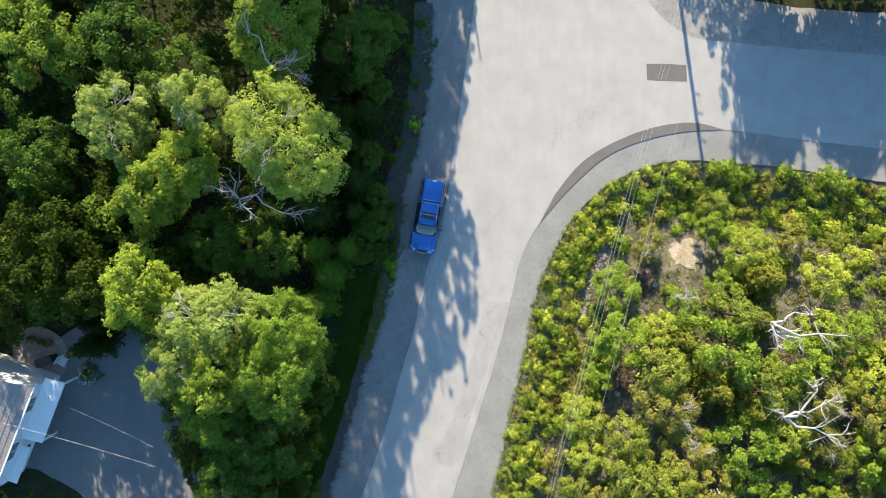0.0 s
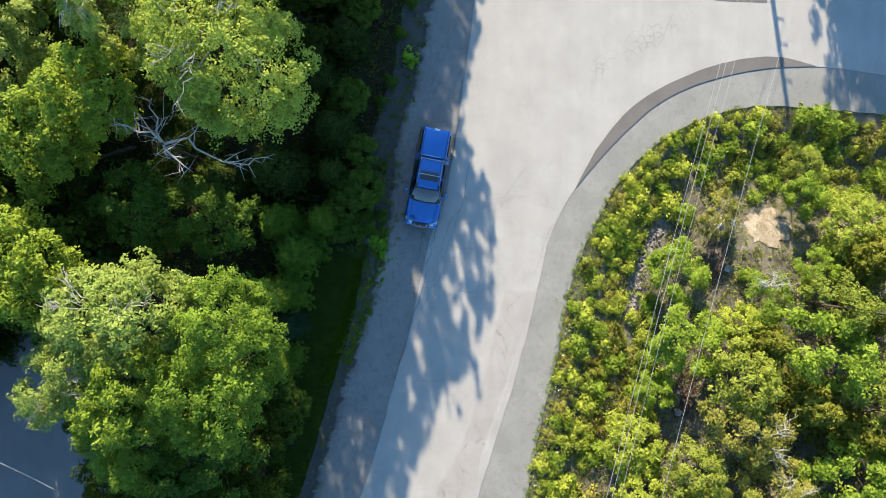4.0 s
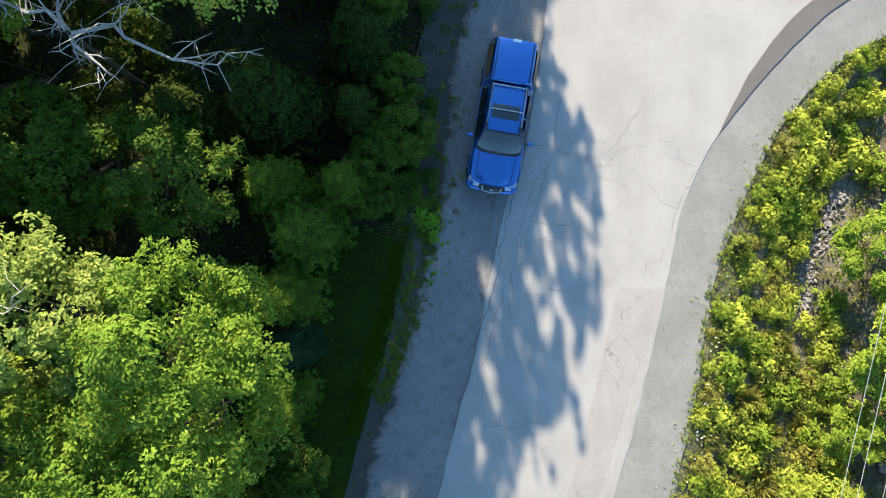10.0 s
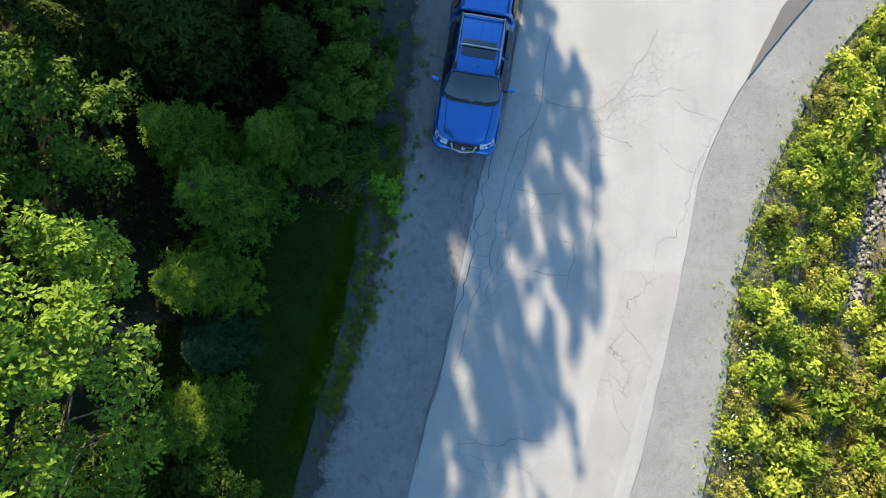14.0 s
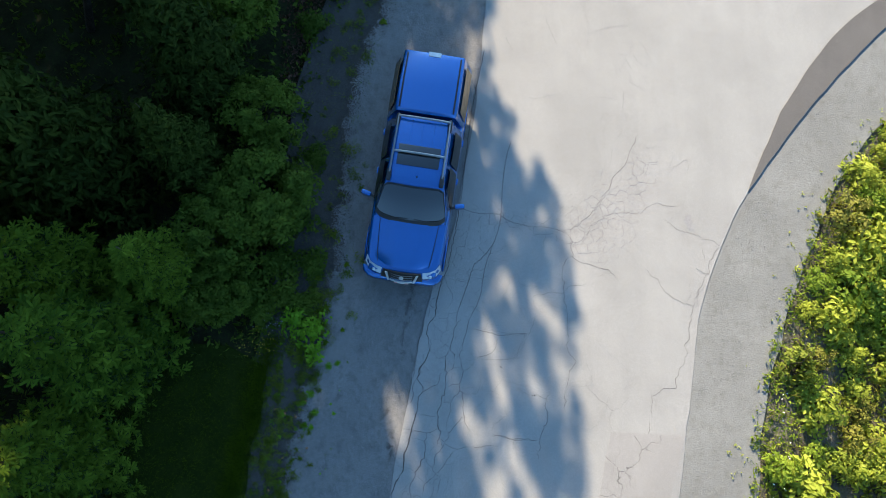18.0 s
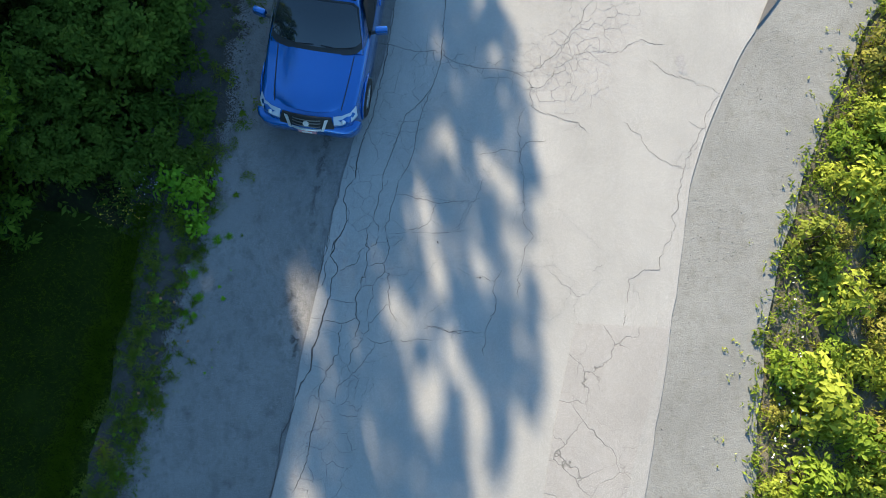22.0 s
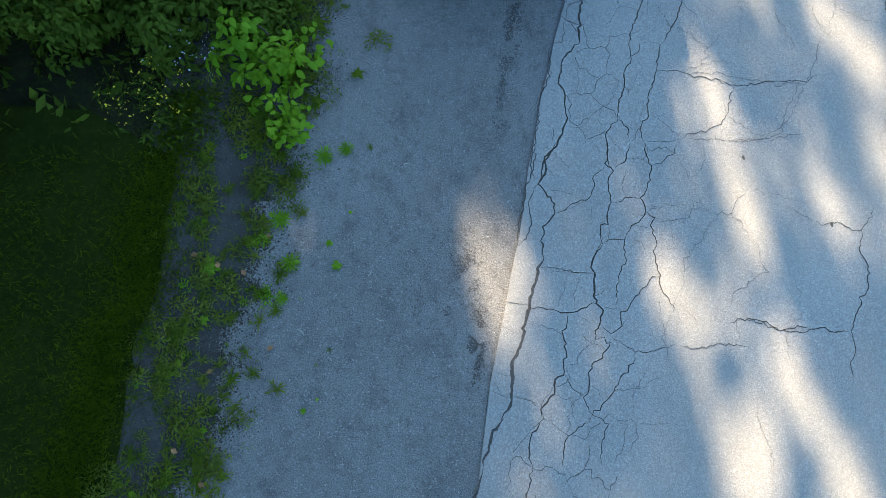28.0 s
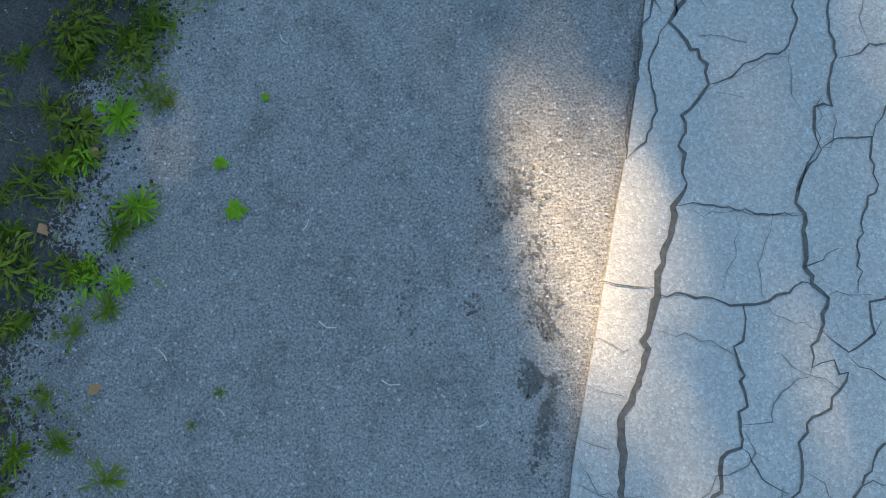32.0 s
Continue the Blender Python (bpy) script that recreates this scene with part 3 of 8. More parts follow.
def crack(points, width, seed, branches=0.14, wander=0.0):
    """One crack with its side cracks."""
    rng = random.Random(seed)
    pts = jagged(points, rng, wander=wander)
    bm = bmesh.new()
    n = len(pts)
    ws = [0.86 * width * min(1.0, (k + 1) / 4, (n - k) / 4) * (0.55 + 0.9 * abs(noise.noise((x * 2.3, y * 2.3, seed))) + rng.uniform(0, 0.45)) for k, (x, y) in enumerate(pts)]
    crack_strip(bm, pts, ws)
    for x, y in pts[2:-2]:
        if rng.random() < branches * 0.16:
            a, L = rng.uniform(0, 6.283), rng.uniform(0.08, 0.5)
            side = jagged([(x, y), (x + 0.5 * L * math.cos(a), y + 0.5 * L * math.sin(a)), (x + L * math.cos(a + 0.15), y + L * math.sin(a + 0.15))], rng, 0.04, 0.01)
            crack_strip(bm, side, [max(0.0025, 0.35 * width * (1 - k / len(side))) for k in range(len(side))])
    bmesh.ops.recalc_face_normals(bm, faces=bm.faces)
    return tagged(part("road_crack", bm, M_CRACK if width > 0.0075 else M_FINE_CRACK, smooth=False), "jagged dark crack in the asphalt", "crack", kind="structure")


# the long cracks
CRACKS = [
    (0.019, [(2.0, 9.0), (1.35, 5.2), (0.95, 3.2), (0.65, 2.04)]),
    (0.018, [(-0.38, -2.0), (-0.62, -2.6), (-0.9, -4.0), (-1.5, -6.6)]),
    (0.016, [(2.6, 6.5), (2.33, 4.9), (2.1, 3.85), (1.6, 3.3), (1.2, 2.2), (1.15, 2.03)]),
    (0.012, [(2.1, 3.85), (1.75, 2.6), (1.47, 2.03)]),
    (0.014, [(0.06, -2.01), (-0.1, -2.6), (-0.4, -3.6)]),
    (0.010, [(1.1, 4.75), (1.62, 4.62), (2.18, 4.6), (3.07, 4.25), (3.95, 4.07)]),
]
# the net of cracks along the pavement's edge
NET_NEAR = [
    (0.024, [(0.4, 1.02), (0.35, 0.94), (0.27, 0.83), (0.28, 0.74), (0.2, 0.6), (0.27, 0.51), (0.35, 0.4), (0.35, 0.31), (0.29, 0.23), (0.24, 0.14), (0.22, -0.03), (0.23, -0.13)]),
    (0.038, [(0.23, -0.12), (0.17, -0.26), (0.11, -0.42), (0.08, -0.55), (0.04, -0.71), (0.01, -0.85), (-0.04, -0.98), (-0.1, -1.11), (-0.1, -1.27), (-0.11, -1.43), (-0.18, -1.54), (-0.21, -1.6)]),
    (0.016, [(0.17, 1.04), (0.18, 0.85), (0.12, 0.63), (0.08, 0.51), (0.03, 0.31), (0, 0.15), (-0.02, -0.01)]),
    (0.012, [(0.2, 0.6), (0.13, 0.48), (0.1, 0.39), (0.12, 0.27), (0.1, 0.16), (0.03, 0.04), (-0.02, -0.01)]),
    (0.011, [(0.35, 0.31), (0.45, 0.34), (0.56, 0.41), (0.68, 0.45), (0.73, 0.55), (0.74, 0.68), (0.85, 0.78)]),
]
NET_MIDDLE = [
    (0.006, [(0.7, 0.45), (0.7, 0.36), (0.69, 0.25), (0.73, 0.16)]),
    (0.017, [(0.88, 1.02), (0.89, 0.94), (0.85, 0.8), (0.93, 0.72), (0.87, 0.61), (0.87, 0.52), (0.89, 0.41), (0.85, 0.31), (0.85, 0.19), (0.78, 0.19), (0.77, 0.1), (0.79, -0)]),
    (0.022, [(0.79, -0), (0.71, -0.1), (0.68, -0.17), (0.7, -0.27), (0.69, -0.41), (0.7, -0.56), (0.76, -0.62), (0.72, -0.75), (0.67, -0.9)]),
    (0.009, [(0.85, 0.17), (0.85, 0.09), (0.83, 0.01), (0.77, 0.01)]),
    (0.013, [(1.1, 0.99), (1.06, 0.85), (1, 0.79), (0.93, 0.72)]),
    (0.009, [(1.04, 0.85), (1.15, 0.85), (1.23, 0.83), (1.3, 0.77)]),
    (0.008, [(1.04, 0.73), (1, 0.58), (1.03, 0.45)]),
]
NET_BROKEN = [
    (0.012, [(0.89, 0.4), (0.99, 0.42), (1.03, 0.46), (1.17, 0.45)]),
    (0.016, [(1.25, 1), (1.24, 0.93), (1.3, 0.77), (1.27, 0.66), (1.23, 0.52), (1.17, 0.45), (1.21, 0.37), (1.2, 0.28), (1.14, 0.21), (1.07, 0.18), (1.02, 0.1), (1, 0.04)]),
    (0.014, [(1.2, 0.28), (1.23, 0.31), (1.3, 0.25), (1.25, 0.18), (1.29, 0.06), (1.3, -0.01), (1.26, -0.07), (1.29, -0.21), (1.3, -0.34), (1.33, -0.47), (1.43, -0.62)]),
    (0.01, [(1.3, 0.77), (1.43, 0.83), (1.53, 0.89), (1.56, 0.99)]),
    (0.008, [(1.07, 0.18), (1.17, 0.17), (1.25, 0.17)]),
    (0.013, [(0.79, 0.01), (0.9, 0.05), (1, 0.05), (0.99, -0.01), (0.99, -0.19), (0.93, -0.28), (0.9, -0.45), (0.88, -0.6)]),
]
NET_CROSSING = [
    (0.013, [(1.31, -0.31), (1.24, -0.31), (1.18, -0.4), (1.1, -0.48), (1.02, -0.56), (0.98, -0.63), (0.92, -0.64), (0.92, -0.72), (0.9, -0.79), (0.82, -0.84), (0.76, -0.79), (0.72, -0.75)]),
    (0.009, [(0.76, -0.61), (0.84, -0.61), (0.93, -0.61)]),
    (0.01, [(0.17, -0.22), (0.33, -0.22), (0.43, -0.25), (0.57, -0.27), (0.7, -0.27)]),
    (0.006, [(0.43, -0.25), (0.41, -0.41), (0.36, -0.52), (0.35, -0.59)]),
    (0.007, [(0.57, -0.27), (0.52, -0.41), (0.5, -0.55), (0.52, -0.64)]),
    (0.013, [(0.08, -0.59), (0.19, -0.59), (0.3, -0.61), (0.42, -0.64), (0.52, -0.63), (0.63, -0.57), (0.7, -0.56)]),
    (0.011, [(-0.16, -0.53), (-0.05, -0.55), (0.07, -0.56)]),
    (0.007, [(0.06, -0.74), (0.18, -0.75), (0.32, -0.81), (0.39, -0.86)]),
]
NET_EDGE = [
    (0.007, [(-0.21, -0.73), (-0.12, -0.79), (0, -0.82)]),
    (0.006, [(-0.25, -0.95), (-0.13, -0.99), (-0.04, -1.02)]),
    (0.018, [(0.42, -0.64), (0.42, -0.74), (0.38, -0.85), (0.4, -0.99), (0.37, -1.07), (0.37, -1.21), (0.29, -1.25), (0.28, -1.38), (0.18, -1.48), (0.16, -1.6)]),
    (0.006, [(0.52, -0.65), (0.62, -0.72), (0.72, -0.75)]),
    (0.008, [(0.67, -0.9), (0.55, -0.99), (0.51, -1.04), (0.5, -1.11), (0.38, -1.12)]),
    (0.014, [(0.67, -0.9), (0.71, -0.88), (0.81, -0.92), (0.77, -0.99), (0.73, -1.06), (0.63, -1.12), (0.6, -1.28), (0.58, -1.38), (0.54, -1.41), (0.62, -1.56)]),
    (0.011, [(0.37, -1.21), (0.44, -1.33), (0.54, -1.39)]),
    (0.011, [(0.82, -0.86), (0.9, -0.91), (1.03, -1.01), (1.29, -0.97), (1.4, -0.94)]),
]
NET_SOUTH = [
    (0.014, [(1.03, -1.01), (1.01, -1.11), (0.92, -1.2), (0.82, -1.36), (0.72, -1.46), (0.62, -1.56), (0.58, -1.6)]),
    (0.009, [(0.6, -1.3), (0.68, -1.35), (0.72, -1.46)]),
    (0.006, [(0.99, -1.6), (0.99, -1.49), (1.02, -1.33), (1.11, -1.2), (1.17, -1.15)]),
    (0.009, [(-0.08, -1.4), (0.07, -1.44), (0.18, -1.48)]),
    (0.009, [(-0.3, -1.34), (-0.2, -1.39), (-0.11, -1.4)]),
    (0.008, [(-0.27, -1.17), (-0.16, -1.21), (-0.12, -1.21)]),
    (0.008, [(0.28, -1.39), (0.38, -1.43), (0.44, -1.41), (0.54, -1.39)]),
    (0.006, [(0.42, -1.39), (0.44, -1.51), (0.45, -1.6)]),
    (0.005, [(1.31, -0.97), (1.32, -0.81), (1.37, -0.68), (1.44, -0.61)]),
    (0.007, [(1.3, 0.25), (1.45, 0.22), (1.53, 0.24)]),
    (0.005, [(1.45, 0.22), (1.45, 0.09), (1.49, -0.03)]),
]
NET_NORTH = [
    (0.022, [(0.65, 2.04), (0.5, 1.9), (0.44, 1.67), (0.49, 1.53), (0.51, 1.26), (0.43, 1.07), (0.3, 0.89), (0.22, 0.62)]),
    (0.018, [(1.15, 2.03), (1.17, 1.88), (1.09, 1.74), (1.02, 1.42), (1, 1.25)]),
    (0.014, [(1, 1.25), (0.88, 1.11), (0.88, 0.9), (0.92, 0.72)]),
    (0.014, [(1, 1.25), (1.09, 1.16), (1.1, 1.02)]),
    (0.01, [(1.27, 2.06), (1.26, 1.98), (1.14, 1.88)]),
    (0.015, [(1.47, 2.03), (1.41, 1.75), (1.32, 1.51), (1.3, 1.32), (1.23, 1.18), (1.22, 1.06), (1.24, 1.02)]),
    (0.009, [(1.23, 1.18), (1.12, 1.02)]),
    (0.009, [(1.24, 1.02), (1.44, 1.01), (1.6, 1.03)]),
    (0.008, [(1.31, 1.32), (1.45, 1.2), (1.62, 1.05)]),
]
NET_RIGHT = [
    (0.01, [(1.6, 1.03), (1.67, 1.09), (1.85, 1.1), (1.97, 1.17), (2.09, 1.31), (2.16, 1.57)]),
    (0.009, [(1.67, 1.05), (1.93, 1.03), (2.19, 1), (2.46, 1.03), (2.6, 1.11), (2.65, 1.32), (2.76, 1.49), (2.8, 1.63)]),
    (0.011, [(1.41, 1.75), (1.59, 1.75), (1.81, 1.68), (2.16, 1.59), (2.44, 1.61), (2.71, 1.63), (2.89, 1.61), (3, 1.68)]),
    (0.006, [(1.66, 1.75), (1.96, 1.84), (2.19, 1.81), (2.22, 1.74)]),
    (0.006, [(0.5, 1.17), (0.65, 1.17), (0.73, 1.14)]),
    (0.006, [(0.88, 1.11), (0.79, 1.28), (0.93, 1.42), (1.06, 1.69)]),
    (0.013, [(0.37, 2.02), (0.35, 1.7), (0.29, 1.58), (0.23, 1.34), (0.19, 1.05), (0.14, 0.82), (0.17, 0.64)]),
    (0.03, [(-0.19, -1.59), (-0.3, -1.74), (-0.38, -2)]),
]
NET_LAST = [
    (0.017, [(0.18, -1.59), (0.12, -1.67), (0.04, -1.81), (0.06, -2.01)]),
    (0.013, [(0.6, -1.59), (0.39, -1.75), (0.33, -2.01)]),
    (0.01, [(0.6, -1.55), (0.76, -1.64), (0.69, -1.79), (0.67, -2.01)]),
    (0.008, [(0.76, -1.64), (0.99, -1.63), (1.02, -1.76), (0.89, -1.91)]),
    (0.006, [(0.99, -1.64), (1.15, -1.66), (1.31, -1.65)]),
    (0.01, [(1.45, -0.95), (1.62, -0.98), (1.83, -0.94), (2.08, -0.97)]),
    (0.013, [(1.93, -0.75), (2.1, -0.71), (2.38, -0.83), (2.69, -0.81)]),
    (0.005, [(2.45, -0.84), (2.46, -1.09)]),
    (0.007, [(2.56, 0.35), (2.81, 0.17)]),
    (0.008, [(1.29, 0.23), (1.44, 0.22), (1.62, 0.25), (1.67, 0.39), (1.76, 0.41)]),
    (0.006, [(1.82, 1), (1.8, 0.8), (1.63, 0.61)]),
    (0.006, [(1.48, -0.59), (1.6, -0.7), (1.68, -0.79)]),
]
NET_MORE = [
    (0.005, [(2.11, -1.45), (2.14, -1.73), (2.21, -2.03)]),
    (0.006, [(-0.28, -1.24), (-0.2, -1.39), (0.15, -1.47)]),
    (0.006, [(0.22, -0.24), (0.4, -0.25), (0.68, -0.27)]),
    (0.005, [(0.34, 0.28), (0.51, 0.36), (0.69, 0.42)]),
]
LANE_CRACKS = [
    (0.010, [(3.95, 4.07), (4.37, 4.44), (4.7, 4.71), (4.82, 4.98), (5.04, 5.2), (5.16, 5.53), (5.5, 5.86), (5.62, 6.2), (5.87, 6.66)]),
    (0.009, [(3.94, 3.81), (4.35, 4.01), (4.89, 4.54), (5.3, 4.6), (5.82, 4.59), (6.25, 4.86), (6.7, 4.75)]),
    (0.008, [(6.37, 4.43), (6.7, 4.16), (7.1, 4.05), (7.78, 3.73)]),
    (0.010, [(7.78, 3.73), (7.43, 3.36), (7.17, 2.75), (6.92, 2.24), (6.77, 1.74), (6.59, 0.87), (6.34, 0.3), (6.05, 0.31), (5.75, 0.12), (5.71, -0.34)]),
    (0.009, [(5.8, 3.17), (6.17, 2.75), (6.44, 2.45), (6.92, 2.24)]),
    (0.009, [(3.95, 4.07), (4.02, 3.49), (4.51, 3.28), (4.9, 3.17), (5.09, 2.97)]),
]
SHADE_CRACKS = [
    (0.008, [(2.99, 2.53), (3.48, 2.63), (3.78, 2.57), (3.89, 2.77), (4.29, 2.82)]),
    (0.008, [(3.92, 3.49), (3.75, 3.08), (3.78, 2.57), (3.85, 2.07), (3.81, 1.19), (3.99, 0.95), (3.78, 0.53), (3.65, -0.22)]),
    (0.007, [(1.71, 1.7), (2.28, 1.65), (2.86, 1.59), (3.07, 2.08)]),
    (0.007, [(2.86, 1.59), (2.65, 1.21), (2.36, 1.02), (2.08, 1.02)]),
    (0.009, [(2.81, 0.21), (3.24, 0.11), (3.39, 0.34)]),
    (0.009, [(3.24, 0.11), (3.27, -0.3), (3.06, -0.76), (3.0, -1.29)]),
    (0.009, [(2.04, -0.69), (2.41, -0.82), (3.01, -0.84)]),
    (0.007, [(4.24, 0.33), (4.78, -0.19), (5.28, 0.13)]),
    (0.007, [(4.78, -0.19), (4.71, -0.51), (4.73, -0.96), (4.61, -1.32)]),
    (0.010, [(5.66, -0.43), (5.58, -0.8), (5.69, -1.25), (5.48, -2.03)]),
    (0.012, [(-0.3, -5.84), (0.96, -5.94), (1.5, -5.68), (2.4, -5.77)]),
]
for k, (w, pts) in enumerate(LANE_CRACKS + SHADE_CRACKS):
    crack(pts, w, k + 120, 0.10, 0.16)
for k, (w, pts) in enumerate(CRACKS):
    crack(pts, w, k + 1)
for k, (w, pts) in enumerate(NET_NEAR + NET_MIDDLE + NET_BROKEN + NET_CROSSING + NET_EDGE + NET_SOUTH + NET_NORTH + NET_RIGHT + NET_LAST + NET_MORE):
    crack(pts, 0.82 * w, k + 200, 0.03)


def craze(cx, cy, rx, ry, cell, width, seed, label, turn=0.0, gaps=0.25, material=None):
    """A net of fine cracks: the borders of uneven cells within an ellipse, some left out."""
    rng = random.Random(seed)
    nx, ny = int(rx / cell) + 2, int(ry / cell) + 2
    seeds = [Vector(((i + rng.uniform(-0.48, 0.48)) * cell, (j + rng.uniform(-0.48, 0.48)) * cell)) for i in range(-nx, nx + 1) for j in range(-ny, ny + 1)]
    pts, _, faces, *_ = geometry.delaunay_2d_cdt(seeds, [], [], 0, 1e-5)
    centre, shared = [], {}
    for k, f in enumerate(faces):
        a, b, c = (pts[i] for i in f[:3])
        d = 2 * (a.x * (b.y - c.y) + b.x * (c.y - a.y) + c.x * (a.y - b.y))
        aa, bb, cc = a.length_squared, b.length_squared, c.length_squared
        centre.append(((aa * (b.y - c.y) + bb * (c.y - a.y) + cc * (a.y - b.y)) / d, (aa * (c.x - b.x) + bb * (a.x - c.x) + cc * (b.x - a.x)) / d) if abs(d) > 1e-9 else (99, 99))
        for i in range(3):
            shared.setdefault(tuple(sorted((f[i], f[(i + 1) % 3]))), []).append(k)
    co, sn = math.cos(radians(turn)), math.sin(radians(turn))
    bm = bmesh.new()
    for pair in shared.values():
        if len(pair) < 2:
            continue
        (x0, y0), (x1, y1) = centre[pair[0]], centre[pair[1]]
        mx, my = (x0 + x1) / 2, (y0 + y1) / 2
        edge = (mx / rx) ** 2 + (my / ry) ** 2
        L = math.hypot(x1 - x0, y1 - y0)
        if edge > 1 or L > 2.5 * cell or rng.random() < gaps + 0.6 * edge * edge - 0.5 * noise.noise((mx / cell * 0.35, my / cell * 0.35, seed)):
            continue
        line = [(cx + co * x - sn * y, cy + sn * x + co * y) for x, y in ((x0, y0), (x1, y1))]
        line = jagged(line, rng, 0.045, min(0.018, 0.05 * cell))
        w = width * rng.uniform(0.35, 1.25) * (1.1 - 0.5 * edge)
        crack_strip(bm, line, [w * rng.uniform(0.5, 1.4) for _ in line])
    bmesh.ops.recalc_face_normals(bm, faces=bm.faces)
    return tagged(part("cracked_area", bm, material or M_FINE_CRACK, smooth=False), label, "crack", kind="structure")


craze(0.95, 2.6, 0.6, 2.6, 0.26, 0.007, 3, "net of fine cracks along the road's edge", -14)
craze(1.5, 0.4, 0.6, 1.6, 0.30, 0.003, 39, "net of fine cracks in the road", -12, 0.7)
craze(0.1, -3.2, 0.7, 2.4, 0.27, 0.008, 13, "net of fine cracks along the road's edge", -14)
craze(5.05, 5.0, 1.7, 0.75, 0.24, 0.008, 4, "close net of cracks across the lane", 38, 0.12)
craze(4.7, 4.0, 1.0, 0.75, 0.25, 0.007, 31, "close net of cracks across the lane", 10, 0.2)
craze(6.5, 6.2, 0.9, 0.8, 0.34, 0.006, 32, "net of cracks across the lane", 40, 0.35)
craze(5.6, 8.0, 0.6, 2.2, 0.34, 0.007, 33, "net of cracks along the wheel path", -20, 0.3)
craze(2.1, 4.45, 0.9, 0.4, 0.24, 0.010, 34, "net of cracks where two cracks meet", -10, 0.3)
craze(3.3, 4.3, 1.2, 0.5, 0.30, 0.008, 61, "net of cracks across the lane", -8, 0.25)
craze(1.75, 3.4, 0.5, 1.5, 0.38, 0.007, 62, "net of fine cracks along the wheel path", -20, 0.3)
craze(2.7, 2.7, 0.8, 1.0, 0.45, 0.005, 63, "net of fine cracks in the road", -12, 0.4)
craze(7.2, 3.0, 0.35, 0.9, 0.30, 0.007, 35, "net of cracks near the gravel", -24, 0.3)
craze(12.4, 13.6, 3.2, 0.8, 0.36, 0.013, 5, "crazed wheel path in the junction", 30, 0.1, M_CRACK)
craze(9.8, 12.4, 0.5, 1.6, 0.36, 0.015, 6, "crazed wheel path in the junction", -8, 0.1, M_CRACK)
craze(5.4, -1.4, 0.9, 0.9, 0.30, 0.007, 7, "net of fine cracks in the worn strip", 0, 0.4)
craze(4.6, -4.6, 0.7, 2.6, 0.45, 0.006, 36, "net of fine cracks in the worn strip", -16, 0.45)
craze(0.9, -6.4, 1.9, 1.2, 0.42, 0.011, 8, "net of cracks across the road", -6, 0.25)
craze(2.0, 0.6, 1.2, 3.0, 0.55, 0.005, 9, "net of fine cracks in the road", -12, 0.5)
craze(4.9, 0.6, 1.7, 2.6, 0.8, 0.004, 21, "thin cracks in the lane", 0, 0.62)
craze(2.6, -9.0, 2.0, 2.6, 0.8, 0.006, 22, "thin cracks in the lane", 0, 0.55)
craze(4.2, 9.0, 2.0, 2.4, 0.9, 0.006, 23, "thin cracks in the lane", 0, 0.6)
# a pale worn strip along the gravel
EDGE = [p for p in line_r if -15 < p[1] < -0.5 and p[0] < 9]
sheet("worn_edge", [(x - 0.03, y) for x, y in EDGE] + [(x - 0.30 - 0.08 * noise.noise((x, y * 0.8, 2)) - 0.05 * noise.noise((x * 4, y * 4, 2)), y + 0.03) for x, y in EDGE[::-1]], 0.004, 0.01, asphalt("pale_edge", 0.345, (1.0, 0.985, 0.95), cracks=0.0), "pale worn strip at the pavement's edge", "pavement edge")


